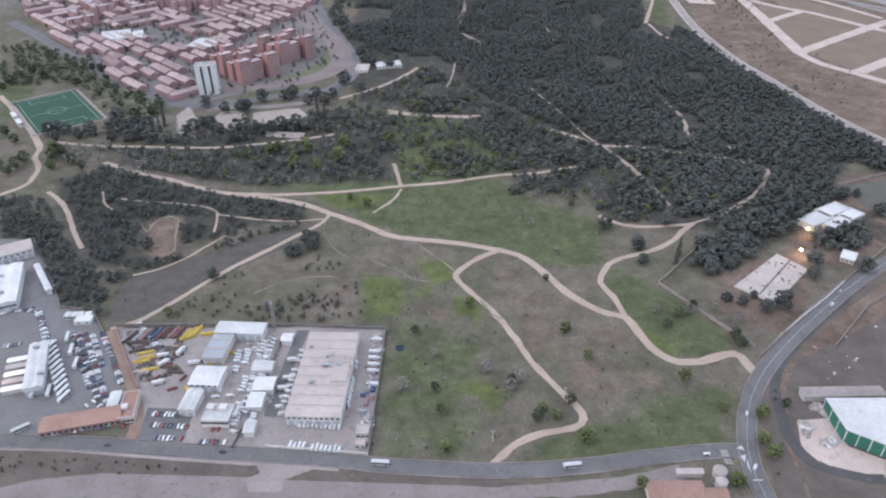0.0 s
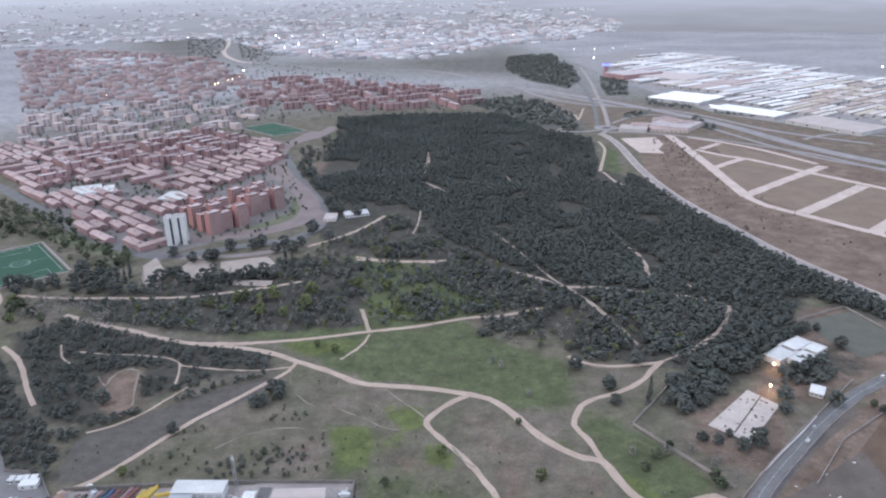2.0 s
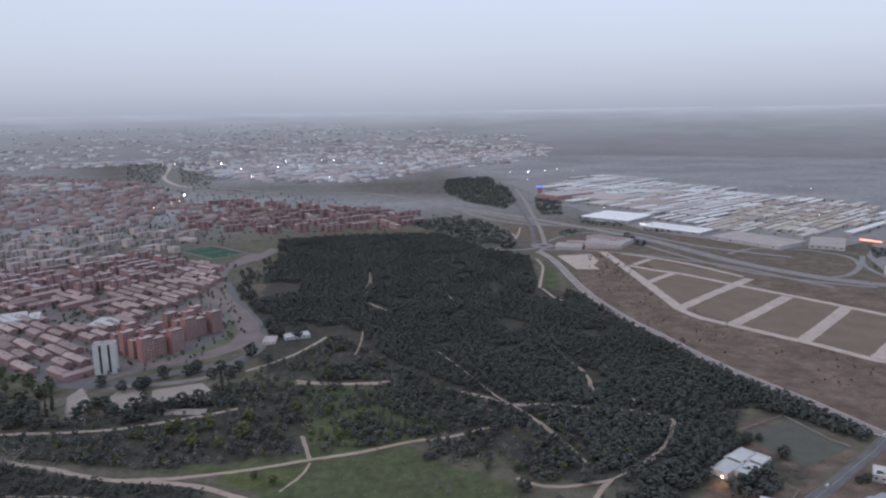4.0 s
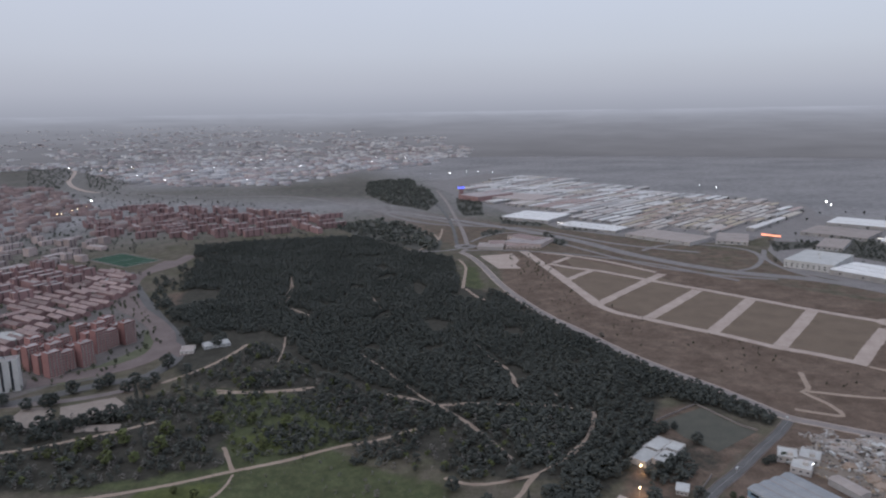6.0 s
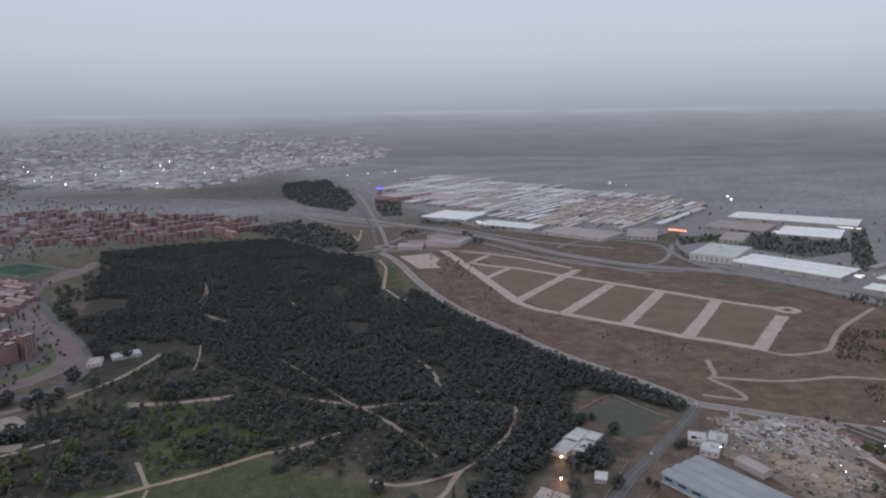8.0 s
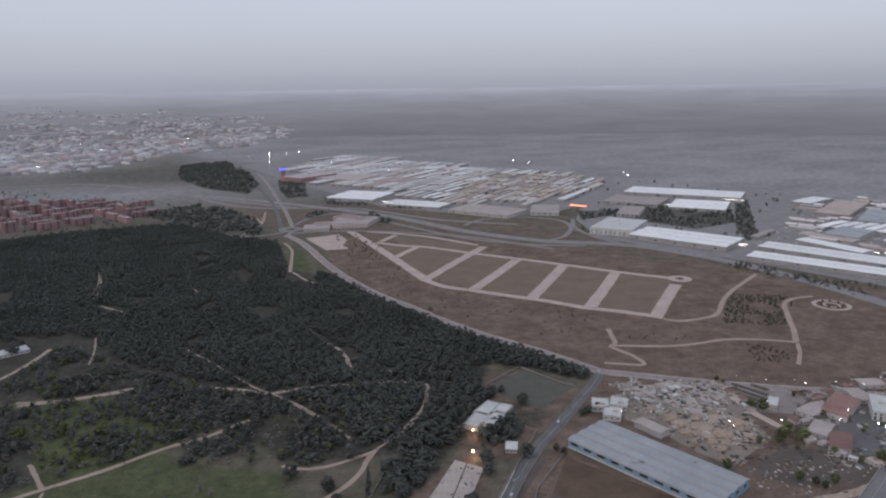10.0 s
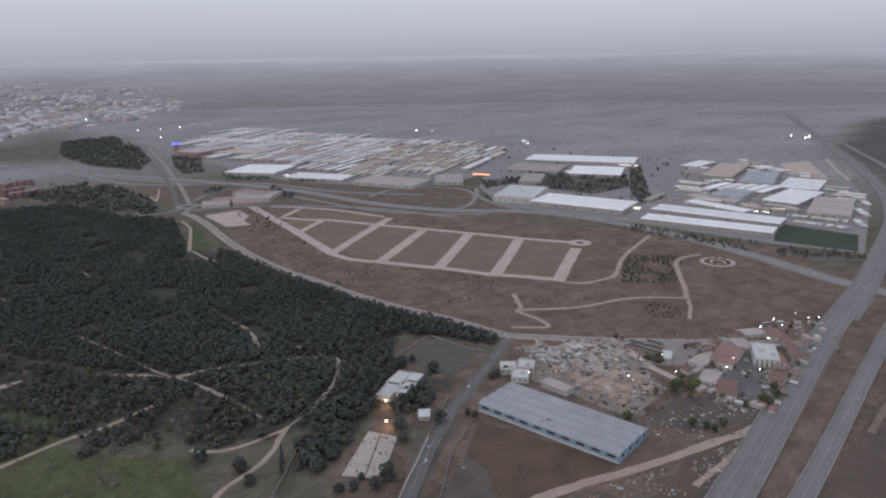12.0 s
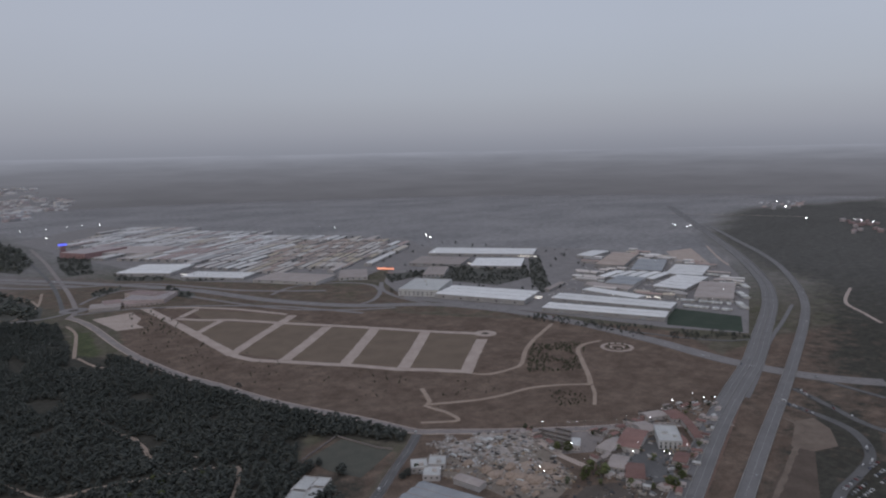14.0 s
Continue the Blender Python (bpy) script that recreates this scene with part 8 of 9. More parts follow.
# ---- motorway and arterial roads ----
RUNS = [
    ([(271.8, 176.1), (369.9, 195.8)] + [(637.8, 270.9), (762.6, 301.2), (880.8, 328.1), (994.5, 361.7), (1138.2, 404.1), (1270.2, 448.4), (1442.3, 524.0), (1726.1, 683.7), (2008.6, 863.3), (2385, 1109), (3076, 1557)], 24, "wide grey motorway carriageway", 0.60),
    ([(743.8, 281.3), (852.0, 308.2), (988.2, 346.2), (1115.4, 372.9), (1247.8, 403.0)], 6, "narrow slip road beside the motorway", 0.64),
    ([(302.9, 151.6), (404.6, 168.1)] + [(629.2, 222.1), (808.0, 264.3), (998.8, 312.0), (1155.8, 353.9), (1284.2, 394.7), (1445.1, 462.4), (1652.4, 567.0), (1846.5, 688.4), (2049.1, 830.2), (2359, 1046)], 12.5, "grey motorway carriageway curving away", 0.68),
    ([(347, 1917), (396, 1833), (511, 1625), (626, 1375), (682, 1142), (752, 990), (850.6, 886.3), (891.7, 787.3), (907.3, 677.4), (903.2, 567.4), (888.7, 465.9), (866.5, 374.4), (861.0, 315.0), (864.9, 264.0), (879.2, 219.7), (896.6, 185.0)], 26, "grey arterial road between the estate and the plots", 0.40),
    ([(596, 1312), (648, 1085), (716, 976), (793, 913)], 9, "grey slip road beside the arterial road", 0.36),
    ([(711, 1189), (787, 1225), (867, 1196), (904, 1129), (878, 1057), (815, 998), (774, 985)], 9, "grey loop road", 0.44),
    ([(936, 1121), (880, 1046), (854, 951), (863.6, 856.2)], 9, "grey slip road by the loop", 0.46),
    ([(952, 1208), (1107, 1291), (1265, 1403), (1388, 1489)], 14, "estate street running between halls", 0.3),
    ([(931.9, 725.8), (994.8, 742.7), (1152.5, 804.1), (1354.1, 882.5), (1486, 920)], 12, "estate street running between halls", 0.3),
    ([(756.5, 249.0), (743.9, 214.6), (725.1, 178.6), (697.3, 156.4), (664.6, 144.9), (625.1, 143.6), (584.2, 145.1), (552.8, 140.3)], 9, "curving slip road with waiting cars", 0.34),
    ([(808.8, 254.9), (775.5, 207.9), (748.1, 169.9), (734.6, 134.2)], 8, "grey road with a queue of cars", 0.36),
    ([(864.9, 264.0), (855.9, 225.0), (841.0, 172.6)], 7, "narrow grey road across the fields", 0.33),
    ([(910.4, 532.7), (928.8, 451.9), (952.7, 396.3), (991.9, 364.6)], 6, "service lane below the estate", 0.33),
    ([(1873.6, 836.5), (1693.4, 726.3), (1585.1, 652.8)], 6, "pale field road", 0.2),
    ([(2720, 1388), (2824, 1037), (2865.6, 884.7)], 6, "straight field road on the plain", 0.2),
    ([(1467.2, 371.6), (1328.0, 342.0), (1255.5, 295.5), (1202.4, 259.6)], 6, "pale field track", 0.2),
    ([(-829, 2867), (-467, 2709), (-222, 2480), (103, 2374), (303, 1969), (392, 1780), (490, 1592)], 16, "broad grey road before the brick blocks", 0.38),
    ([(333, 1956), (338, 1813), (417, 1639), (601, 1504), (698, 1274), (806, 1138)], 12, "grey link road", 0.39),
    ([(-1225, 4907), (-922, 3980), (-790, 3294), (-649, 2887), (-526, 2735)], 18, "pale curving road climbing away", 0.3),
    ([(379, 1330), (445, 1610), (497, 1914), (541, 2271), (545, 2459)], 8, "grey avenue running off to the estate", 0.41),
]
MOTORWAY = surface("motorway_asphalt", (0.165, 0.157, 0.156), (0.215, 0.205, 0.203), 0.04, 0.6, 0.85, stain=(0.13, 0.124, 0.123))
PALE_ASPHALT = surface("bleached_asphalt", (0.205, 0.190, 0.186), (0.265, 0.245, 0.24), 0.04, 0.5, 0.9, stain=(0.12, 0.115, 0.112))
EARTH = surface("brown_earth", (0.15, 0.115, 0.092), (0.225, 0.178, 0.145), 0.06, 0.6, 0.95, stain=(0.10, 0.078, 0.062))
PARAPET = surface("pale_parapet", (0.25, 0.245, 0.24), (0.33, 0.32, 0.31), 0.1, 0.6, 0.9)
for n, (pts, w, label, z) in enumerate(RUNS):
    ribbon("carriageway", pts, w, (SAND if n in (13, 14, 15, 18) else MOTORWAY if n < 3 else PALE_ASPHALT if n < 9 or n in (16, 17) else ASPHALT), z, label, "road")
ribbon("plot_road", [(387.3, 1303.2), (470.4, 1276.1), (544.6, 1221.8), (594.3, 1173.7), (664.3, 1083.2), (693.0, 1016.9), (729.4, 923.4)], 9, PALE_ASPHALT, 0.47, "pale road past the empty plots", "road", ragged=0.3)
ribbon("plot_road", [(395.8, 1331.3), (341.4, 1312.6), (289.1, 1331.3), (240.2, 1367.2)], 8, PALE_ASPHALT, 0.48, "pale road past the empty plots", "road", ragged=0.3)
ribbon("plot_road", [(422.6, 1386.9), (481.2, 1448.9), (542.0, 1468.1), (594.1, 1425.9)], 7, PALE_ASPHALT, 0.49, "pale road past the empty plots", "road", ragged=0.3)
ribbon("plot_road", [(409.7, 1567.7), (373.2, 1455.0), (337.7, 1379.2), (301.9, 1337.7)], 5, DIRT, 0.51, "tan way along the wood edge", "road", ragged=0.3)
ribbon("plot_road", [(286.1, 1482.3), (340.4, 1501.8), (371.4, 1502.6), (365.1, 1429.2)], 5, DIRT, 0.52, "tan way along the wood edge", "road", ragged=0.3)
c = np.array((399.3, 1342.8))
slab("roundabout", [tuple(c + 24 * np.array((math.cos(t), math.sin(t)))) for t in np.linspace(0, 2 * math.pi, 25)[:-1]], PALE_ASPHALT, 0.54, "pale roundabout where the roads meet", "road")
slab("roundabout_island", [tuple(c + 9 * np.array((math.cos(t), math.sin(t)))) for t in np.linspace(0, 2 * math.pi, 25)[:-1]], BARK, 0.7, "dark planted island of the roundabout", "traffic island")
for pts, off in ((RUNS[0][0], (-12.4, 0, 12.4)), (RUNS[2][0], (-6.6, 6.6))):
    for o in off:
        ribbon("median" if o == 0 else "barrier", pts, 0.6, PARAPET, 1.5, "low pale concrete barrier along the motorway", "barrier", offset=o, depth=1.4)
for pts, offs in ((RUNS[0][0], (-6, 6)), (RUNS[2][0], (0,)), (RUNS[3][0], (0,))):
    for o in offs:
        ribbon("lane_line", pts, 0.17, PAINT, 0.75 if pts is not RUNS[3][0] else 0.45, "white lane line on the carriageway", "lane line", offset=o, depth=0.02)
ribbon("verge", [(477.8, 215.3), (632.1, 257.0), (821.5, 309.9), (924.4, 335.4)], 7, surface("red_verge", (0.16, 0.105, 0.085), (0.22, 0.15, 0.125), 0.08, 0.6, 0.95), 0.3, "reddish bare verge between the carriageways", "verge")
VERGE_EARTH = surface("dark_verge_earth", (0.088, 0.066, 0.053), (0.135, 0.102, 0.082), 0.05, 0.5, 0.95, stain=(0.062, 0.055, 0.040))
slab("motorway_verge", [(326.7, 224.3), (396.3, 240.9), (476.2, 242.6), (540.5, 244.8), (633.9, 271.4), (726.5, 299.7), (743.7, 293.8), (561.5, 243.6), (438.0, 218.7), (351.3, 204.8)], VERGE_EARTH, 0.06, "dark red-brown rough verge beside the motorway", "verge")
slab("motorway_verge", [(405.5, 161.6), (481.1, 174.7), (591.4, 193.3), (688.4, 197.9), (459.3, 118.7)], VERGE_EARTH, 0.06, "dark red-brown rough verge beside the motorway", "verge")
slab("sandy_plot", [(711.6, 221.2), (731.1, 210.6), (711.4, 189.6), (674.4, 172.5), (646.9, 184.8), (646.1, 203.5)], EARTH, 0.2, "pale sandy plot inside the loop", "plot")
ribbon("track", [(520.2, 175.5), (584.9, 187.5), (649.5, 199.8), (691.9, 211.2), (708.7, 224.5), (708.3, 240.5)], 5, EARTH, 0.22, "pale sandy track beside the motorway", "track", ragged=0.8)

# ---- industrial estate ----
ROOFS = palette("estate_roofs", [(0.72, 0.70, 0.68), (0.50, 0.43, 0.40), (0.80, 0.78, 0.77), (0.62, 0.58, 0.56), (0.42, 0.40, 0.39), (0.66, 0.60, 0.57), (0.45, 0.33, 0.30), (0.76, 0.73, 0.71), (0.56, 0.49, 0.41)], 0.75)
HALL_WALL = surface("grey_cladding", (0.32, 0.31, 0.305), (0.44, 0.428, 0.42), 0.05, 0.5, 0.85, vary=0.2)
SKYLIGHT = surface("milky_skylight", (0.46, 0.48, 0.50), (0.56, 0.58, 0.60), 0.3, 1.0, 0.4)


def hall_master(length, width, h, bays, label, lit_roof=True, cover_mat=None):
    root = thing("industrial_hall", pose(0, 0, -500), label, "industrial hall")
    part("wall", gable_walls(length, width, h, bays, 1.3, "x"), HALL_WALL, root)
    part("roof", ridge_roof(length, width, h, bays, 1.3, "x"), cover_mat or ROOFS, root)
    for k in range(bays if lit_roof else 0):
        y = -width / 2 + width * (k + 0.25) / bays
        bm = bmesh.new()
        box(bm, -length / 2 + 3, length / 2 - 3, y - 0.8, y + 0.8, h + 0.4, h + 1.0)
        part("skylight", bm, SKYLIGHT, root)
    return root


EU = heading((809, 1446), (1286, 1737))
halls = Supply([hall_master(106, 19, 7, 2, "long industrial hall with a twin-gabled sheet roof"), hall_master(96, 16, 6, 1, "industrial hall with a low gabled sheet roof"), hall_master(104, 21, 7, 2, "industrial hall with a rusty twin-gabled roof")])
slab("estate_ground", [(616, 2646), (993, 2964), (1144, 2673), (1286, 2092), (1415, 1910), (1489, 1649), (1394, 1482), (1096, 1278), (962, 1220), (836, 1214), (671, 1470), (632, 1993)], PALE_ASPHALT, 0.1, "grey paved ground of the industrial estate", "paving")
slab("estate_ground", [(1307, 1497), (1576, 1197), (1639, 963), (1585.1, 652.8), (1377.5, 527.0), (1015.1, 385.4), (969.2, 490.1), (922.0, 724.2), (854, 951), (940, 1116)], PALE_ASPHALT, 0.16, "pale paved ground of the southern estate", "paving")
BROWN_QUARTER = [(763.4, 1435.3), (1039.4, 1700.9), (1252.0, 1848.8), (1420.1, 1645.3), (1200.1, 1418.7), (1001.6, 1316.3), (871.8, 1399.8)]
NORTH_ESTATE = [(714, 2397), (999, 2743), (1139, 2611), (1265, 2093), (1376, 1857), (1410, 1614), (1368, 1496), (1143, 1333), (880, 1277), (813, 1479), (741, 1621), (789, 1822), (677, 1999)]
district(NORTH_ESTATE, halls, EU, 109, 27, "rows of industrial halls", 41, 0.04, 0.8, 0.0, BROWN_QUARTER)
RUSTY = palette("rusty_roofs", [(0.44, 0.36, 0.31), (0.40, 0.31, 0.265), (0.52, 0.46, 0.42), (0.36, 0.30, 0.27), (0.47, 0.40, 0.31), (0.58, 0.54, 0.51)], 0.8)
rusty = Supply([hall_master(60, 15, 6, 1, "brown-roofed workshop row in the estate", False, RUSTY), hall_master(74, 13, 5, 1, "narrow brown-roofed workshop row in the estate", False, RUSTY)])
district(BROWN_QUARTER, rusty, EU + 2, 78, 20, "rows of brown-roofed workshops", 43, 0.06, 1.0, 0.0)
for c, h, r, lab in (
    ([(1263, 1315), (1413, 1084), (1497, 1148)], 8, PALE_SHEET, "very long white hall with a lit front"),
    ([(1119, 1234), (1183, 1124), (1271, 1200)], 7, GREY_ROOF, "grey hall with a low sheet roof"),
    ([(1185, 1094), (1252, 996), (1347, 1071)], 7, PALE_SHEET, "white hall with a low sheet roof"),
    ([(1031, 1093), (1059, 1057), (1136, 1131)], 7, GREY_ROOF, "dark grey hall behind trees"),
    ([(894, 916), (952.6, 750.7), (1028.4, 802.2)], 9, PALE_SHEET, "long white hall facing the arterial road"),
    ([(590, 1660), (672, 1558), (750, 1669)], 8, PALE_SHEET, "broad white hall before the estate"),
    ([(683, 2067), (788, 1928), (854, 2076)], 9, BALCONY, "pale hall before the estate"),
    ([(673, 1503), (756, 1377), (796, 1444)], 6, PALE_SHEET, "white shop row with lit windows"),
    ([(757, 1335), (825, 1199), (886, 1286)], 7, GREY_ROOF, "grey shop hall by the loop road"),
    ([(888, 1205), (936, 1167), (1010, 1239)], 7, GREY_ROOF, "grey hall by the loop road"),
):
    shed(c, h, r, HALL_WALL, lab, 3, 1.0, "x", (("S", "window", 5, 4.0, 2.0, 3.0), ("S", "roller_door", 2, 4.0, 2.8, 0.1)), group="halls of the southern estate")
FOOTPRINTS = []
for c, h, r, lab, bays in (
    ([(935.0, 698.3), (1001.6, 509.1), (1042.6, 525.7)], 7, PALE_SHEET, "long white hall with a lit shop front", 2),
    ([(1005.0, 730.5), (1060.7, 529.9), (1107.2, 547.0)], 8, PALE_SHEET, "long white hall behind the shop row", 2),
    ([(1115.4, 738.0), (1110.0, 619.2), (1142.3, 633.8)], 5, PALE_SHEET, "low white row hall in the southern estate", 1),
    ([(1164.9, 766.7), (1172.4, 673.1), (1203.7, 687.3)], 5, GREY_ROOF, "low grey row hall in the southern estate", 1),
    ([(1191.2, 735.4), (1203.5, 680.3), (1286.5, 719.7)], 8, BLUE_ROOF, "blue-grey hall among storage rows", 2),
    ([(1369.7, 871.4), (1391.0, 811.5), (1561.9, 905.6)], 9, SAND, "tall pale hall at the estate edge", 1),
    ([(1359.1, 774.4), (1384.5, 715.1), (1531.7, 783.8)], 8, BLUE_ROOF, "dark grey hall at the estate edge", 3),
    ([(1217.5, 646.6), (1226.4, 584.7), (1367.1, 646.6)], 8, PALE_SHEET, "white hall with ribbed roof bays", 5),
    ([(1175.1, 543.7), (1198.1, 483.6), (1343.5, 540.7)], 8, GREY_ROOF, "large hall with a pinkish roof", 3),
    ([(1367.0, 696.3), (1389.0, 626.7), (1510.3, 672.6)], 7, PALE_SHEET, "white hall at the back of the estate", 4),
    ([(1470.1, 992.4), (1476.0, 950.0), (1576.0, 1009.6)], 7, PALE_SHEET, "small white hall beside the estate street", 1),
    ([(1278.2, 627.6), (1282.4, 602.5), (1346.7, 625.7)], 7, PALE_SHEET, "small white hall among the rows", 1),
    ([(1076.9, 786.7), (1155.8, 806.0), (1172.4, 823.2)], 5, GREY_ROOF, "narrow grey shed along the estate street", 1),
    ([(1254.1, 790.7), (1255.4, 772.6), (1341.0, 819.0)], 6, PALE_SHEET, "square white hall in a row of five", 1),
    ([(1264.1, 768.1), (1265.3, 750.3), (1353.2, 796.5)], 6, PALE_SHEET, "square white hall in a row of five", 1),
    ([(1273.9, 745.8), (1275.1, 728.4), (1365.3, 774.2)], 6, PALE_SHEET, "square white hall in a row of five", 1),
    ([(1283.6, 723.9), (1284.7, 706.9), (1377.2, 752.3)], 6, PALE_SHEET, "square white hall in a row of five", 1),
    ([(1293.2, 702.4), (1294.1, 685.6), (1388.9, 730.7)], 6, PALE_SHEET, "square white hall in a row of five", 1),
):
    mid, turn, length, width = rect3(*c)
    FOOTPRINTS.append((mid, np.array((math.cos(radians(turn)), math.sin(radians(turn)))), length, width))
    shed(c, h, r, HALL_WALL, lab, bays, 0.9, "x", (("S", "roller_door", 3, 4.0, 3.0, 0.1), ("S", "window", 4, 4.0, 1.2, 4.0)) if bays > 1 else (), group="halls of the southern estate")
YARDPLAN = [(1146.7, 792.4), (1485.1, 952.3), (1660.7, 963.8), (1621.0, 824.9), (1539.0, 671.0), (1403.6, 547.3), (1203.3, 476.1), (1167.1, 575.3), (1142.5, 633.1)]
YARD_AXIS = heading((950.7, 709.8), (998.1, 512.7))
sheds_small = Supply([hall_master(30, 11, 5, 1, "small industrial shed in the southern estate", False), hall_master(46, 12, 6, 1, "narrow industrial shed in the southern estate", False), hall_master(20, 14, 7, 2, "short twin-gabled shed in the southern estate", False)])
d0 = np.array((math.cos(radians(YARD_AXIS)), math.sin(radians(YARD_AXIS))))
rng = np.random.RandomState(77)
for k in range(-14, 16):
    for n in range(-4, 40):
        q = np.array((1000.0, 640.0)) + d0 * (k * 36 + (n % 3) * 9) + np.array((-d0[1], d0[0])) * n * 19
        clear = all(abs((q - c) @ d) > a / 2 + 17 or abs((q - c) @ np.array((-d[1], d[0]))) > b / 2 + 9 for c, d, a, b in FOOTPRINTS)
        if inside(YARDPLAN, q[None])[0] and clear and rng.uniform() < 0.8:
            sheds_small.put(rng.randint(3), pose(q[0], q[1], 0.1, 0, 0, YARD_AXIS + rng.uniform(-2, 2)), "small sheds of the southern estate")
sheds_small.spare()
TRAILER = surface("trailer_sheet", (0.55, 0.55, 0.54), (0.72, 0.72, 0.70), 0.1, 0.8, 0.6, island=0.25)


def trailer_rows(rows, label):
    """Long rows of parked trailers and containers, end to end across the yards."""
    rng = np.random.RandomState(15)
    bm = bmesh.new()
    for a, b in rows:
        a, b = np.array(a, float), np.array(b, float)
        n = int(np.linalg.norm(b - a) / 3.4)
        u = (b - a) / np.linalg.norm(b - a)
        turn = Matrix.Rotation(math.atan2(u[1], u[0]) + radians(90), 4, "Z")
        for i in range(n):
            if rng.uniform() < 0.14:
                continue
            c = a + (b - a) * (i + 0.5) / n
            at = len(bm.verts)
            box(bm, -6 * rng.uniform(0.7, 1), 6, -1.25, 1.25, 0.9, 3.6)
            bmesh.ops.transform(bm, matrix=Matrix.Translation((c[0], c[1], 0.1)) @ turn, verts=list(bm.verts)[at:])
    return tagged(new("trailer_rows", mesh_of("trailer_rows", bm, TRAILER)), label, "trailers", kind="stuff")


trailer_rows([[(1156.0, 567.6), (1180.5, 480.1)], [(1117.8, 540.3), (1138.1, 456.6)], [(1124.5, 726.7), (1123.2, 619.8)], [(1233.0, 817.5), (1224.4, 760.8)], [(1433.8, 660.4), (1437.2, 592.3)], [(1401.7, 563.5), (1339.8, 515.2)], [(1291.5, 513.6), (1245.1, 477.9)], [(1202.0, 477.3), (1161.0, 446.4)]], "rows of white trailers and containers parked in the yards")
slab("bare_lot", [(1704.6, 869.0), (1799.1, 845.6), (1577.5, 693.4), (1548.4, 760.7)], SAND, 0.22, "bare pale lot at the back of the estate", "plot")
q, rng = scatter([(1297, 1510), (1454, 1509), (1595, 1113), (1404.1, 884.1), (976.0, 728.7), (920.3, 760.1), (869, 1015)], 42, 81, keep=0.45)
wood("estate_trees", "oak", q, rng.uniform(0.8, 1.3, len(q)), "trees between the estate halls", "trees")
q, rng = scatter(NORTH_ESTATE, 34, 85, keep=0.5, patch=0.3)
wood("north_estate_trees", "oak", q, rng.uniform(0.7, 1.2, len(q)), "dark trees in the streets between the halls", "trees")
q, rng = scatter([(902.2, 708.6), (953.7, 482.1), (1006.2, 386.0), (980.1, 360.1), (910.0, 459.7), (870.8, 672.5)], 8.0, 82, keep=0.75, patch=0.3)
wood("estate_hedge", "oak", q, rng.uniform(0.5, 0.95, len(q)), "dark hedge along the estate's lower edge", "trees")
flat_block([(866, 987), (906, 920), (988, 1007)], 13, WHITE_ROOF, WHITE_WALL, "white office block beside the loop road", (("S", "window", 9, 3.4, 1.6, 3.0), ("S", "window", 9, 3.4, 1.6, 7.0)), name="office_block", boxes=2)
flat_block([(606, 2112), (644, 2026), (727, 2206)], 14, FLATROOF, BRICK, "red leisure building with a flat roof", (("S", "window", 6, 3.0, 2.0, 4.0),), name="leisure_building", boxes=1)
root = thing("sign_tower", pose(*(646, 2218), 0), "square tower topped by a glowing blue sign", "sign tower")
bm = bmesh.new()
box(bm, -6, 6, -6, 6, -0.3, 30)
part("shaft", bm, BRICK, root)
bm = bmesh.new()
box(bm, -10, 10, -6.5, 6.5, 22, 27)
part("sign_panel", bm, glow("blue_sign", (0.12, 0.16, 0.9), 1.6), root, "glowing blue sign panel")


# ---- lamps ----
LIT = glow("lit_lamp", (1.0, 0.97, 0.92), 20)
WARM = glow("warm_lamp", (1.0, 0.62, 0.28), 18)
STRIP = glow("shop_light", (1.0, 0.93, 0.82), 1.6)
REDSTRIP = glow("orange_shop_light", (1.0, 0.36, 0.20), 1.6)


def lamp_master(h, head, mat, label):
    root = thing("street_lamp", pose(0, 0, -500), label, "street lamp")
    bm = bmesh.new()
    bmesh.ops.create_cone(bm, cap_ends=True, segments=8, radius1=0.14 * h / 8, radius2=0.07 * h / 8, depth=h, matrix=Matrix.Translation((0, 0, h / 2)))
    part("pole", bm, METAL, root)
    bm = bmesh.new()
    box(bm, -head * 0.5, head * 0.9, -head * 0.35, head * 0.35, h, h + head * 0.35)
    housing = part("housing", bm, METAL, root)
    bm = bmesh.new()
    bmesh.ops.create_icosphere(bm, subdivisions=2, radius=head * 0.75, matrix=Matrix.Translation((0.2 * head, 0, h - head * 0.5)))
    part("lamp_globe", bm, mat, housing, "bright lit lamp")
    return root


CITY = [(-1390, 4886), (-816, 5302), (1131, 4329), (918, 3578), (456, 3267), (101, 2766), (-251, 2836), (-507, 3090), (-947, 3813), (-1114, 3894)]
lamps = Supply([lamp_master(9, 0.2, LIT, "lit street lamp on a steel pole"), lamp_master(22, 1.5, LIT, "tall floodlight mast with a bright head"), lamp_master(7, 1.0, WARM, "warm orange lamp on a steel pole"), lamp_master(10, 0.4, LIT, "bright yard lamp on a steel pole")])
for p in [(686, 2815), (769, 2814), (847, 2829), (910, 2871), (955, 2806), (1416, 2025), (1427, 1951), (1467, 1535), (1437, 1487), (674, 2474), (2136, 1063), (2101, 1003), (2165, 1021), (2573.2, 798.5), (2622.1, 662.1), (2631.9, 647.8), (2581.1, 599.2), (3345, 1168), (3069, 1036)]:
    lamps.put(1, pose(*p, 0), "floodlight masts")
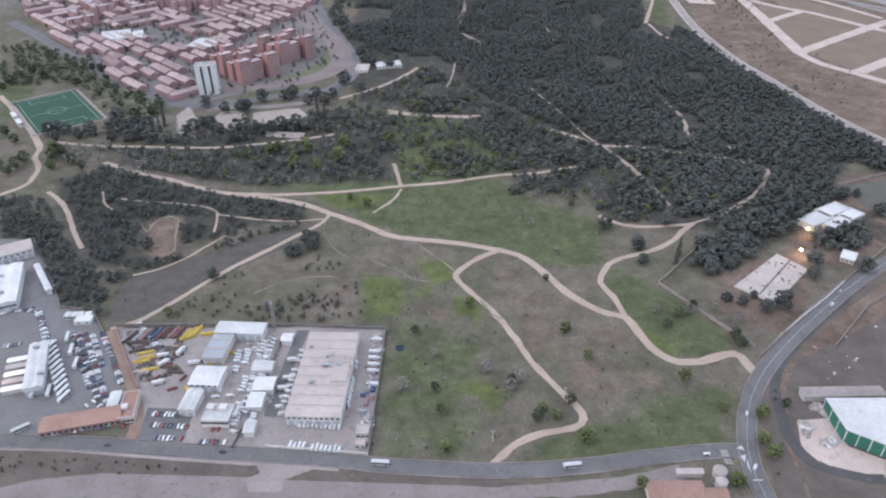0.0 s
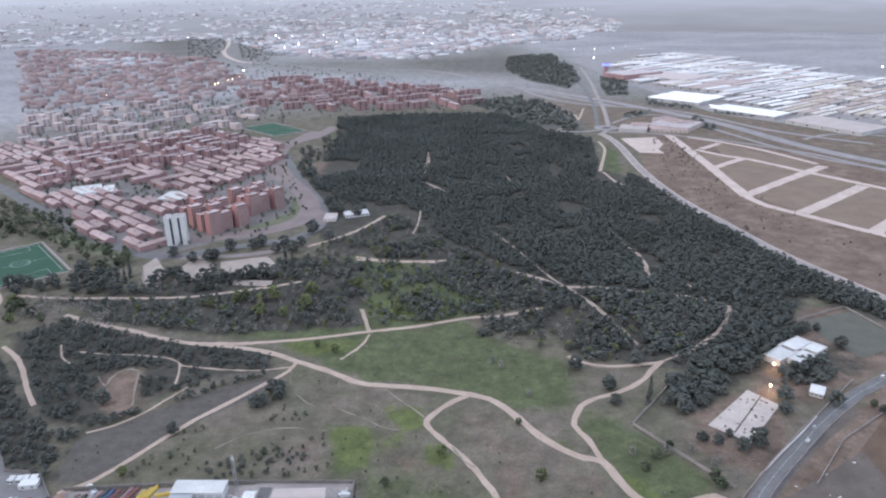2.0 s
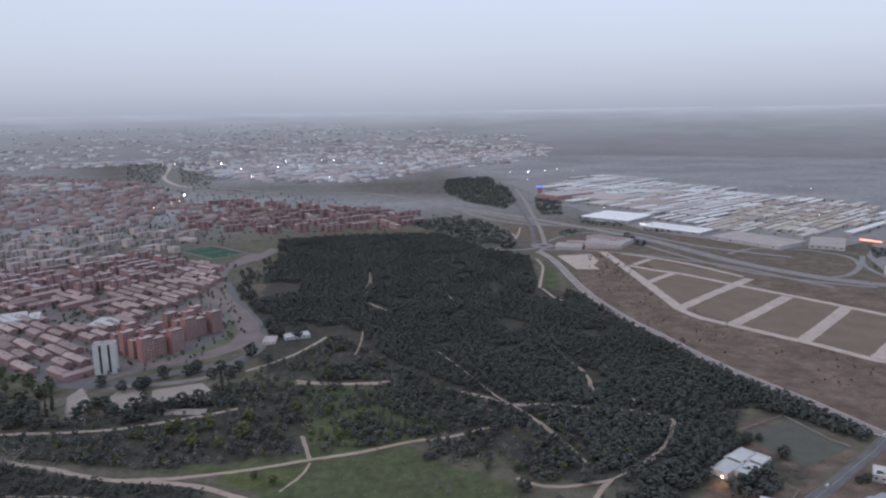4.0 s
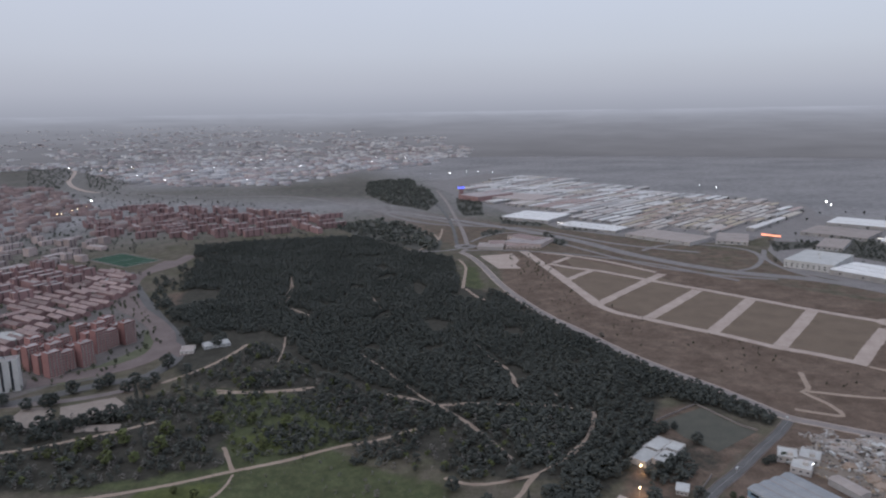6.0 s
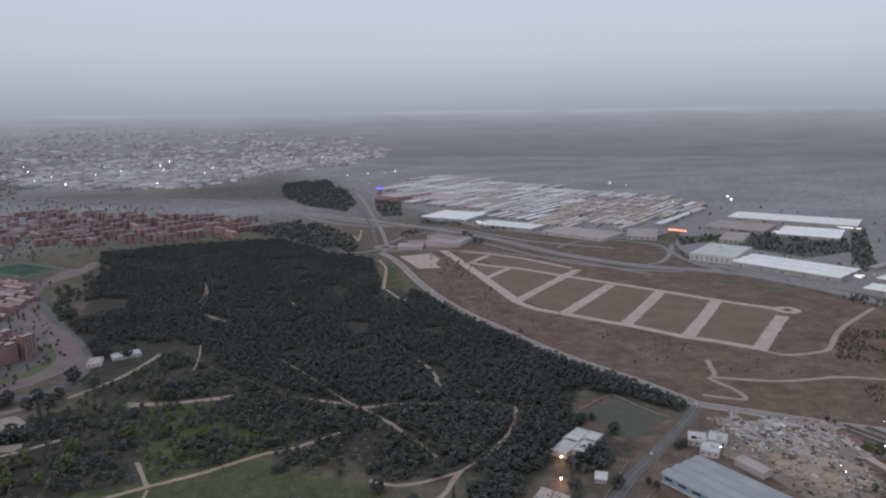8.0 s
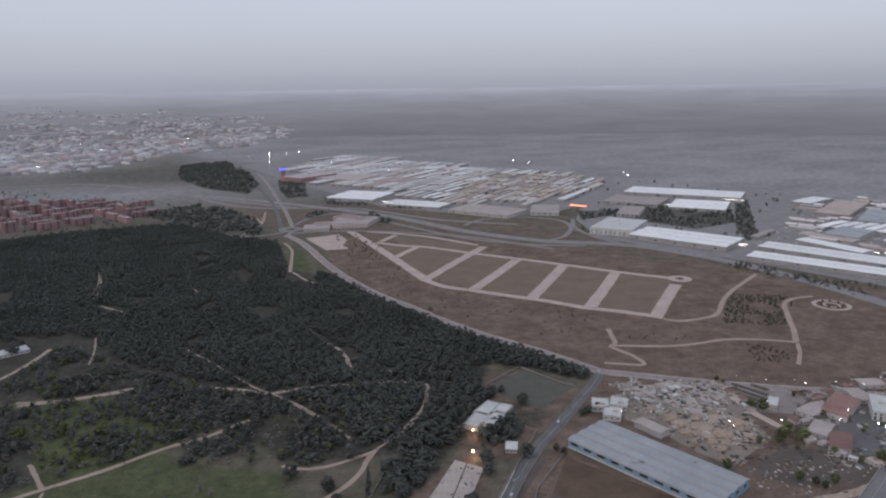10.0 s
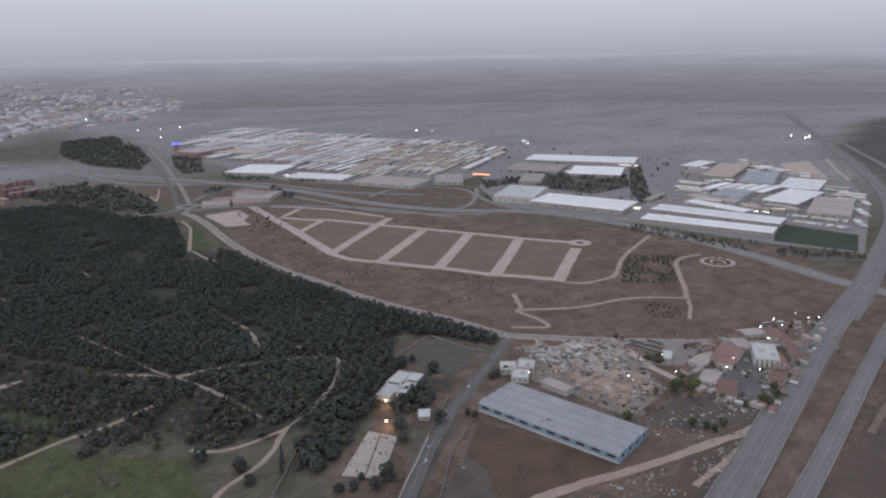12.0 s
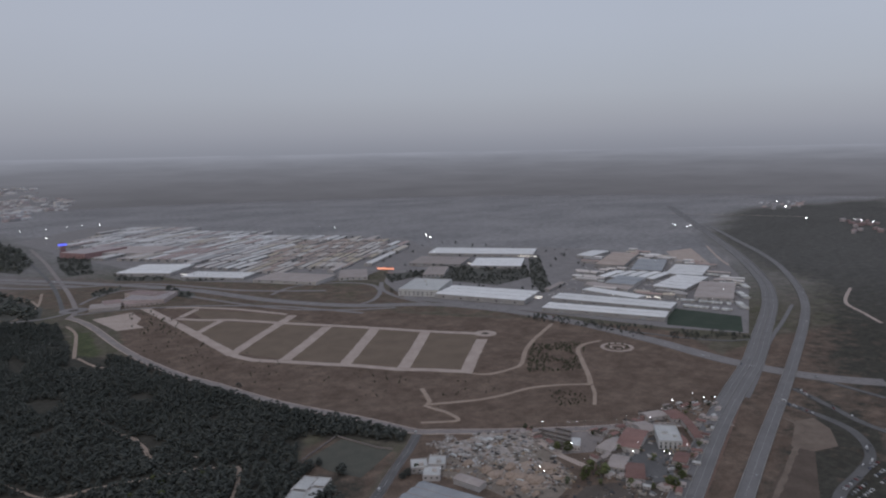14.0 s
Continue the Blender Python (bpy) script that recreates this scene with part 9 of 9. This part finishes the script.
for p in [(-679, 4054), (-505, 3215), (-364, 2954), (-45, 2833), (-339, 4775), (-290, 4810), (-219, 4770), (-184, 4751), (-864, 5624), (-795, 4732), (-1687, 7284), (-1690, 6947), (-1605, 7231), (-1535, 7186), (-1290, 6210), (-367, 2978), (-570, 3920), (-435, 4708)]:
    if p[1] < 4450:
        lamps.put(1, pose(*p, 0), "floodlight masts")
for p in [(693.5, 319.5), (659.6, 325.0), (698.8, 298.4), (500.3, 342.1), (521.2, 291.8), (538.4, 266.5), (480.3, 313.9), (439.5, 326.4), (443.5, 334.0), (543.1, 298.7), (565.2, 264.0), (603.0, 320.0), (630.4, 322.4), (609.3, 302.5), (539.2, 272.1), (650.7, 311.3), (688.7, 304.8), (384.0, 391.3)]:
    lamps.put(3, pose(*p, 0), "yard lamps of the settlement")
for p in [(524.8, 391.8), (534.0, 381.6), (541.3, 373.5), (546.8, 367.5), (553.4, 362.2), (560.1, 356.9), (563.2, 349.3), (578.4, 342.9), (588.8, 337.8)]:
    lamps.put(0, pose(*p, 0.2), "street lamps along the lane")
lamps.put(2, pose(*(247.4, 403.3), 0), "yard lamps of the walled grounds")
lamps.put(2, pose(*(264.6, 431.3), 0), "yard lamps of the walled grounds")
lamps.put(2, pose(*(-246.3, 285.8), 0), "yard lamps of the depot")
for p in [(-548, 2127), (-543, 2151), (-535, 2175), (-527, 2200), (-519, 2226), (-514, 2267), (-510, 2295), (-501, 2322), (-1014, 2875), (-811, 1954), (-792, 1950), (-779, 1948)]:
    lamps.put(2 if p[1] < 2300 else 1, pose(*p, 0), "far street lamps")
rng = np.random.RandomState(8)
city = np.array(CITY)
q = city.min(0) + rng.uniform(0, 1, (160, 2)) * (city.max(0) - city.min(0))
for x, y in q[inside(CITY, q) & (np.hypot(q[:, 0], q[:, 1]) < 4300)][:44]:
    lamps.put(1 if rng.uniform() < 0.5 else 2, pose(x, y, 0), "far street lamps")
for p in [(916, 2495), (928, 2271), (973, 2115), (1099, 2296), (1009, 1894), (1117, 2013), (965, 1675), (1070, 1715), (998, 1521), (1195, 1728), (1004, 1395), (1146, 1524), (699, 1785), (820, 1630), (1283, 1311), (1232, 1104), (1327, 1095), (1109.5, 722.5), (1095.4, 659.3), (1179.7, 679.5), (1115.6, 597.4), (1240.0, 605.9), (1312.9, 606.5), (1162.3, 505.4), (1483.8, 782.3), (1445.7, 681.6), (1267.4, 530.5)]:
    lamps.put(3, pose(*p, 0), "yard lamps of the estates")
lamps.spare()
for p, z in (((247.4, 403.3), 6.2), ((264.6, 431.3), 6.2)):
    bulb = new("lamp_light", bpy.data.lights.new("lamp_light", "POINT"))
    bulb.data.energy, bulb.data.color, bulb.data.shadow_soft_size = 1500, (1.0, 0.62, 0.3), 0.5
    bulb.location = (p[0] + 1.2, p[1] - 1.2, z - 1.5)



def lit_front(a, b, z, h, mat, label):
    """A lit shop front: a glazed band standing just off the wall."""
    a, b = np.array(a), np.array(b)
    bm = bmesh.new()
    n = np.linalg.norm(b - a)
    box(bm, -n / 2, n / 2, -0.2, 0.2, 0, h)
    ob = tagged(new("lit_sign", mesh_of("lit_sign", bm, mat)), label, "lit sign")
    c = (a + b) / 2
    ob.matrix_basis = pose(c[0], c[1], z, 0, 0, heading(a, b))


for n, (a, b) in enumerate(([(1346, 1701), (1365, 1629)], [(1092, 1764), (1199, 1855)], [(1012, 2362), (1082, 2436)], [(813, 2198), (836, 2168)], [(1310, 1275), (1414, 1074)], [(1001.3, 698.4), (1002.6, 675.7)], [(997.8, 627.2), (999.7, 612.0)], [(1029.3, 602.9), (1036.2, 575.1)], [(1030.5, 556.4), (1032.0, 542.1)], [(1196.0, 600.8), (1199.5, 580.4)], [(1168.6, 634.1), (1171.8, 622.1)], [(1012.3, 775.2), (1022.2, 763.3)], [(981.6, 703.4), (988.5, 680.3)], [(1017.5, 695.2), (1020.5, 675.0)], [(1009.8, 650.4), (1008.7, 634.9)], [(1016.1, 581.2), (1018.4, 569.1)], [(1023.2, 550.2), (1026.0, 537.9)], [(1141.1, 622.1), (1141.3, 609.8)], [(1151.2, 607.2), (1147.0, 592.8)], [(1200.6, 588.1), (1198.0, 571.8)], [(1222.7, 1137.0), (1255.0, 1095.4)], [(959.9, 788.8), (963.6, 773.0)], [(1008.3, 771.3), (1005.6, 754.5)], [(696, 1553), (777, 1415)])):
    lit_front(a, b, 2.4, 1.1, STRIP, "bright lit shop front under the eaves")
lit_front(*[(1023, 1238), (1042, 1202)], 5.0, 3.0, REDSTRIP, "orange-red lit canopy edge")

# ---- settlement and scrap yard by the motorway ----
RED_TILE = surface("dull_red_tile", (0.200, 0.112, 0.098), (0.285, 0.170, 0.148), 0.06, 0.6, 0.9, stain=(0.16, 0.10, 0.085), vary=0.2)
for c, h, r, lab in (
    ([(532.3, 315.3), (538.4, 296.1), (579.5, 313.3)], 5, RED_TILE, "house with a faded red tiled roof"),
    ([(484.5, 277.2), (492.4, 264.2), (518.0, 276.2)], 4, RED_TILE, "small house with a red tiled roof"),
    ([(539.2, 264.4), (542.1, 253.0), (561.7, 259.9)], 4, RED_TILE, "small house with an orange tiled roof"),
    ([(569.5, 274.2), (576.9, 266.1), (604.3, 273.6)], 4, RED_TILE, "low house with a tiled roof"),
    ([(597.4, 271.4), (602.6, 265.7), (660.9, 284.7)], 4, RED_TILE, "row of sheds with brown tiled roofs"),
    ([(578.1, 312.4), (590.6, 304.6), (619.1, 315.4)], 4, GREY_ROOF, "grey shed in the settlement"),
    ([(625.8, 308.0), (637.8, 299.1), (671.6, 303.1)], 4, RED_TILE, "brown-roofed shed in the settlement"),
    ([(612.9, 326.7), (631.7, 317.1), (647.5, 325.1)], 4, GREY_ROOF, "long shed with a rusty roof"),
    ([(518.2, 327.0), (518.4, 312.6), (548.7, 325.1)], 4, GREY_ROOF, "grey lean-to beside the house"),
    ([(492.3, 299.4), (497.2, 286.1), (519.5, 297.5)], 4, GREY_ROOF, "green-grey shed behind trees"),
    ([(505.7, 344.6), (509.5, 338.6), (523.9, 347.1)], 5, WHITE_ROOF, "small white house with a flat gable"),
):
    shed(c, h, r, PALE_WALL, lab, 1, 1.3, "x", (("S", "window", 3, 1.2, 1.1, 1.2),), "house", "houses of the settlement", 0, "house")
flat_block([(560.8, 288.4), (572.7, 271.6), (607.1, 286.1)], 8, WHITE_ROOF, WHITE_WALL, "white villa with arched dark windows", (("S", "window", 5, 1.4, 3.0, 1.0), ("S", "window", 5, 1.4, 1.6, 5.0)), name="villa", boxes=2)
slab("settlement_yard", [(533.0, 309.8), (587.8, 305.9), (578.1, 278.3), (512.9, 251.0), (485.4, 266.4), (481.8, 284.9)], ASPHALT, 0.14, "grey paved yard between the houses", "yard")
slab("sorting_yard", [(517.8, 393.3), (568.7, 343.3), (516.0, 328.5), (488.9, 349.3), (495.1, 369.6)], CONCRETE, 0.14, "pale yard with rows of low stalls", "yard")
ribbon("track", [(517.8, 403.6), (500.1, 373.4), (489.2, 340.4), (486.9, 309.8)], 7, SAND, 0.2, "curving sandy track beside the stalls", "track", ragged=0.6)
for a, b in ([(519.6, 391.3), (525.2, 359.2)], [(512.0, 385.5), (517.4, 352.5)], [(506.0, 374.5), (509.7, 351.6)], [(532.8, 380.8), (535.1, 366.0)], [(493.6, 362.1), (497.2, 349.1)]):
    c = (np.array(a) + np.array(b)) / 2
    n = np.linalg.norm(np.array(b) - np.array(a))
    t = heading(a, b)
    d = np.array((math.cos(radians(t)), math.sin(radians(t))))
    s = np.array((-d[1], d[0]))
    shed([tuple(c - d * n / 2 - s * 1.8), tuple(c + d * n / 2 - s * 1.8), tuple(c + d * n / 2 + s * 1.8)], 2.6, BARK, PALE_WALL, "low dark-roofed row of stalls", 1, 0.4, "x", (), "stall row", "rows of low stalls", 0, "stall_row")


def rubble(name, poly, count, seed, size, mat, label):
    """A heap field of broken pieces, too many to count."""
    rng = np.random.RandomState(seed)
    p = np.array(poly)
    lo, hi = p.min(0), p.max(0)
    q = lo + rng.uniform(0, 1, (count * 3, 2)) * (hi - lo)
    q = q[inside(poly, q)]
    dens = np.array([noise.noise((x * 0.06, y * 0.06, seed)) for x, y in q])
    q = q[dens > -0.05][:count]
    cube = np.array([(x, y, z) for z in (0, 1) for x, y in ((-1, -1), (1, -1), (1, 1), (-1, 1))], float)
    tri = np.array([(0, 1, 5), (0, 5, 4), (1, 2, 6), (1, 6, 5), (2, 3, 7), (2, 7, 6), (3, 0, 4), (3, 4, 7), (4, 5, 6), (4, 6, 7)])
    vs, fs = [], []
    for n, (x, y) in enumerate(q):
        a = rng.uniform(0, 6.28)
        s = size * rng.uniform(0.4, 1.5)
        v = (cube + rng.uniform(-0.3, 0.3, cube.shape) * (1, 1, 0.6)) * (s * rng.uniform(0.5, 1.6), s * 0.6, s * rng.uniform(0.3, 0.9))
        vs.append(np.column_stack([v[:, 0] * math.cos(a) - v[:, 1] * math.sin(a) + x, v[:, 0] * math.sin(a) + v[:, 1] * math.cos(a) + y, v[:, 2] - 0.1]))
        fs.append(tri + 8 * n)
    return tagged(new(name, numpy_mesh(name, np.vstack(vs), np.vstack(fs), mat)), label, "rubble", kind="stuff")


SCRAP = palette("mixed_scrap", [(0.40, 0.34, 0.28), (0.16, 0.13, 0.11), (0.50, 0.48, 0.46), (0.28, 0.20, 0.15), (0.22, 0.22, 0.23), (0.33, 0.30, 0.27), (0.12, 0.11, 0.10), (0.36, 0.27, 0.18)], 0.9, by="piece")
DARK_SCRAP = palette("dark_scrap", [(0.06, 0.055, 0.05), (0.10, 0.085, 0.075), (0.14, 0.11, 0.09), (0.05, 0.05, 0.055), (0.18, 0.12, 0.09)], 0.9, by="piece")
PALE_SCRAP = palette("pale_rubble", [(0.48, 0.45, 0.42), (0.38, 0.34, 0.31), (0.55, 0.53, 0.51), (0.30, 0.27, 0.25)], 0.95, by="piece")
rubble("yard_strip_goods", [(-42.7, 328.0), (-36.5, 327.8), (-38.5, 240.7), (-44.1, 240.8)], 260, 9, 0.9, PALE_SCRAP, "crates and pale goods stacked along the yard wall")
rubble("yard_middle_goods", [(-118.4, 330.1), (-101.1, 329.6), (-93.0, 270.8), (-108.2, 271.2)], 240, 10, 0.8, PALE_SCRAP, "pallets and machine parts between the vans")
rubble("depot_goods", [(-195.6, 334.4), (-157.2, 331.2), (-150.1, 297.0), (-169.5, 288.3)], 520, 11, 0.8, DARK_SCRAP, "loose pipes and lumber in the storage yard")


def mound(x, y, r, h, seed):
    """A heap of loose earth with an uneven crest."""
    bm = bmesh.new()
    bmesh.ops.create_icosphere(bm, subdivisions=3, radius=1)
    for v in bm.verts:
        k = 1 + 0.35 * noise.noise(v.co * 1.7 + Vector((seed, 0, 0)))
        v.co = Vector((v.co.x * r * k, v.co.y * r * k * 0.8, max(-0.2, v.co.z * h * (k + 0.3 * noise.noise(v.co * 4)))))
    ob = tagged(new("earth_mound", mesh_of("earth_mound", bm, DIRT)), "heap of tan earth and sand in the scrap yard", "earth heap", "earth heaps in the yard")
    ob.matrix_basis = pose(x, y, 0.1, 0, 0, seed * 50)


for n, p in enumerate([(412.8, 351.0), (427.4, 352.6), (423.5, 337.2), (404.9, 334.5), (438.1, 338.5), (422.3, 373.5), (416.6, 317.7), (420.5, 393.9), (420.2, 363.9), (416.3, 327.7)]):
    mound(p[0], p[1], 4 + n % 3 * 1.4, 2.6 + n % 2 * 1.4, n)
rubble("stacked_slabs", [(426.0, 454.7), (454.8, 452.1), (447.9, 385.1), (420.5, 380.9)], 170, 12, 1.5, PALE_SCRAP, "pale slabs and beams stacked in the yard")
rubble("scrap_heaps", [(401.6, 432.4), (479.3, 431.5), (508.9, 407.1), (490.8, 359.5), (463.5, 309.9), (410.6, 292.3), (397.6, 325.8), (398.3, 362.9), (385.1, 403.7)], 900, 1, 1.0, SCRAP, "scattered scrap and building rubble in the yard")
rubble("yard_clutter", [(563.8, 352.8), (622.9, 330.8), (686.7, 307.0), (666.1, 282.8), (498.0, 238.7), (474.6, 250.5), (469.3, 298.5)], 500, 2, 1.4, SCRAP, "clutter and sheds' lumber about the settlement")
rubble("roadside_rubble", [(180.8, 250.5), (194.3, 264.1), (202.6, 259.9), (201.4, 242.5), (189.5, 235.4), (179.2, 237.5)], 220, 3, 1.4, PALE_SCRAP, "heap of broken concrete beside the hall")
rubble("dump", [(289.0, 260.3), (320.7, 259.9), (357.3, 247.2), (395.9, 233.9), (434.1, 231.5), (432.6, 213.6), (358.1, 205.2)], 300, 4, 0.7, SCRAP, "dumped rubbish on dark earth")
rubble("slope_stones", [(407.0, 289.6), (497.6, 269.4), (493.9, 247.9), (427.2, 227.3), (396.6, 271.6)], 160, 5, 0.8, SCRAP, "stones and scrap on rough ground")
rubble("plot_stones", [(218.2, 316.5), (269.2, 336.6), (244.8, 286.7), (197.9, 278.9)], 26, 6, 0.7, PALE_SCRAP, "scattered stones on the brown plot")
SLABS = surface("pale_slab_field", (0.33, 0.29, 0.26), (0.45, 0.40, 0.37), 0.12, 0.7, 0.95, stain=(0.22, 0.19, 0.165))
slab("slab_field", [(459.6, 431.5), (491.0, 427.3), (463.9, 381.4), (450.7, 361.8), (441.7, 376.5), (439.4, 401.5)], SLABS, 0.17, "pale field of broken concrete slabs in the scrap yard", "yard")
slab("slab_field", [(429.2, 442.6), (459.6, 431.5), (439.4, 401.5), (430.5, 421.5)], SLABS, 0.17, "pale field of broken concrete slabs in the scrap yard", "yard")
slab("slab_field", [(486.7, 416.3), (514.2, 404.5), (495.9, 379.5), (469.1, 377.2)], SLABS, 0.17, "pale field of broken concrete slabs in the scrap yard", "yard")
slab("sand_heap_floor", [(426.8, 369.8), (461.0, 360.8), (477.4, 337.2), (456.3, 315.7), (429.8, 318.0), (412.3, 338.5)], DIRT, 0.16, "tan sandy floor between earth heaps", "yard")
slab("rough_ground", [(407.0, 289.6), (456.3, 296.6), (494.0, 272.2), (510.6, 252.5), (469.8, 238.9), (419.2, 258.5)], BANK, 0.12, "dark rough weedy ground below the settlement", "plot")
slab("rough_ground", [(399.1, 312.9), (407.4, 300.5), (398.5, 285.7), (387.0, 294.9)], BANK, 0.12, "dark rough weedy ground below the settlement", "plot")
shed([(386.1, 378.6), (389.4, 353.5), (399.7, 358.1)], 5, GREY_ROOF, PALE_WALL, "grey sheet-roofed lean-to behind the long hall", 1, 0.8, "x", (), "shed", "", 0, "shed")
mound(431.2, 345.4, 9, 4.0, 20)
mound(436.4, 331.9, 8, 3.8, 21)
mound(440.7, 362.8, 6, 3.5, 22)
mound(459.0, 337.9, 7, 3.7, 23)
mound(414.6, 349.5, 5, 3.4, 24)
rubble("sorted_rubble", [(401.6, 432.4), (466.6, 438.2), (516.4, 402.8), (479.3, 338.5), (448.0, 309.6), (401.3, 334.9), (422.0, 385.2)], 420, 14, 0.9, PALE_SCRAP, "piles of sorted stone and timber in the scrap yard")
rubble("dark_scrap", [(401.6, 432.4), (466.6, 438.2), (516.4, 402.8), (479.3, 338.5), (481.6, 295.2), (508.1, 260.8), (463.9, 249.2), (410.5, 292.3), (401.3, 334.9), (422.0, 385.2)], 380, 15, 1.1, DARK_SCRAP, "dark scrap metal and tyres heaped in the yard")
for p in [(381.7, 410.8), (455.3, 412.8), (479.5, 410.0), (425.5, 340.7), (416.3, 389.9), (423.5, 414.5), (475.0, 372.4)]:
    park("truck" if int(p[0]) % 2 else "van", *p, (p[0] * 7) % 180, "vehicles in the scrap yard", 0.14)
for p in [(464.4, 359.0), (444.7, 355.9), (589.6, 303.9), (532.0, 260.6), (505.0, 267.0), (558.3, 282.0), (544.0, 271.9), (573.5, 321.7)]:
    park("car", *p, (p[0] * 7) % 180, "cars in the settlement", 0.16)

rubble("yard_vehicles", [(1014.2, 757.3), (1517, 956), (1617.4, 720.9), (1396.5, 551.2), (1175.9, 454.8), (1119.5, 556.7)], 800, 7, 2.0, PALE_SCRAP, "parked vehicles and stacked goods in the estate yards")
rubble("yard_goods", [(701, 2305), (1103, 2530), (1376, 1857), (1392, 1593), (1070, 1311), (867, 1259), (715, 1565)], 700, 8, 2.2, PALE_SCRAP, "parked vehicles and goods between the halls")


def hut_master(length, width, h, roof, label):
    root = thing("hut", pose(0, 0, -500), label, "hut")
    part("wall", gable_walls(length, width, h, 1, 0.8, "x"), PALE_WALL, root)
    part("roof", ridge_roof(length, width, h, 1, 0.8, "x", 0.3), roof, root)
    openings(root, length, width, h, (("S", "window", 2, 1.0, 0.9, 1.1),))
    return root


huts = Supply([hut_master(9, 5, 2.6, RED_TILE, "small brick hut under a faded tiled roof"), hut_master(7, 5, 2.5, GREY_ROOF, "small hut with a rusty sheet roof"), hut_master(11, 4.5, 2.6, BARK, "low lean-to hut with a dark roof"), hut_master(6, 4, 2.4, WHITE_ROOF, "small pale cabin with a sheet roof")])
rng = np.random.RandomState(21)
for edge, count, wide in (([(552.0, 345.4), (595.8, 334.4), (651.3, 327.0), (694.6, 310.6), (694.5, 293.4)], 26, 9), ([(682.8, 291.9), (618.0, 272.6), (565.1, 257.2), (517.5, 245.9), (486.5, 237.7)], 20, 7), ([(487.3, 290.8), (484.1, 270.7), (487.7, 252.7), (503.8, 246.4)], 10, 7), ([(399.2, 411.3), (433.4, 406.3), (488.8, 411.1), (511.7, 388.8), (488.8, 345.7)], 12, 8), ([(507.3, 317.1), (533.0, 309.8), (537.8, 295.7)], 6, 5)):
    line = smooth_line(edge)
    for i in rng.choice(len(line) - 1, min(count, len(line) - 1), False):
        x, y = line[i] + rng.uniform(-wide, wide, 2)
        huts.put(rng.randint(4), pose(x, y, 0.1, 0, 0, heading(line[i], line[i + 1]) + (90 if rng.uniform() < 0.4 else 0) + rng.uniform(-8, 8)), "huts of the settlement")
huts.spare()
q, rng = scatter([(554.2, 353.1), (620.2, 329.3), (693.3, 294.7), (637.1, 271.7), (486.5, 237.7), (460.9, 293.1)], 12, 83, keep=0.4)
wood("settlement_bushes", "fresh", q, rng.uniform(0.5, 1.0, len(q)), "green bushes between the huts", "shrubs")
q, rng = scatter([(544.8, 353.3), (620.2, 329.3), (671.1, 324.4), (718.1, 307.5), (705.6, 298.3), (641.2, 321.8), (546.3, 341.8)], 8, 84, keep=0.6)
wood("settlement_trees", "dull", q, rng.uniform(0.5, 0.9, len(q)), "dark trees along the settlement's upper edge", "trees")
for a, b in ([(586.8, 145.0), (662.2, 137.6)], [(580.7, 138.2), (648.5, 130.3)], [(577.2, 131.5), (636.3, 123.9)]):
    line_up("car", a, b, 13, "cars waiting beside the slip road", 70, 0.25, 31)

# ---- traffic ----
for p, q, k in (((-36.8, 229.4), (-27.6, 228.5), "bus"), ((55.7, 224.9), (64.8, 225.7), "bus"), ((-172.3, 244.2), (-168.7, 243.7), "car"), ((-113.0, 238.5), (-109.5, 237.7), "car"), ((125.1, 231.2), (128.8, 231.5), "car"), ((145.3, 219.9), (148.7, 225.2), "van"), ((155.0, 255.0), (157.4, 259.8), "car"), ((240.4, 344.9), (247.4, 350.5), "van"), ((254.4, 360.5), (258.4, 364.1), "car"), ((333.2, 413.0), (342.8, 418.6), "van"), ((432.3, 475.6), (442.3, 482.4), "van"), ((341.5, 378.4), (346.7, 381.6), "car")):
    park(k, (p[0] + q[0]) / 2, (p[1] + q[1]) / 2, heading(p, q), "traffic on the roads", 0.36)
rng = np.random.RandomState(5)
for pts, n, off in ((RUNS[9][0], 14, 2), (RUNS[10][0], 10, 2), (RUNS[3][0], 18, 4), (RUNS[0][0], 5, 6), (RUNS[2][0], 3, 3)):
    line = smooth_line(pts)
    for i in rng.choice(len(line) - 2, min(n, len(line) - 2), False):
        d = line[i + 1] - line[i]
        d /= np.linalg.norm(d)
        s = np.array((-d[1], d[0])) * off * (1 if rng.uniform() < 0.5 else -1)
        park("car" if rng.uniform() < 0.8 else "van", *(line[i] + s), heading((0, 0), d), "traffic on the roads", 0.75)

# road markings near the junction
ribbon("centre_line", ROADS[1][0], 0.15, PAINT, 0.40, "worn white centre line of the road", "lane line", depth=0.04)
slab("crossing", [(133.9, 234.2), (137.7, 234.1), (137.7, 224.8), (134.1, 225.5)], CONCRETE, 0.42, "pale raised crossing at the junction", "crossing")
for pts in ([(142.7, 234.7), (145.8, 236.5), (146.4, 233.6)], [(142.9, 230.1), (145.9, 230.8), (143.6, 226.0)], [(145.7, 228.7), (144.5, 219.9), (143.9, 223.9)], [(143.5, 216.0), (148.3, 215.9), (148.0, 215.3), (143.5, 215.3)]):
    slab("road_marking", pts, PAINT, 0.44, "white hatched marking at the junction", "road marking", depth=0.05)
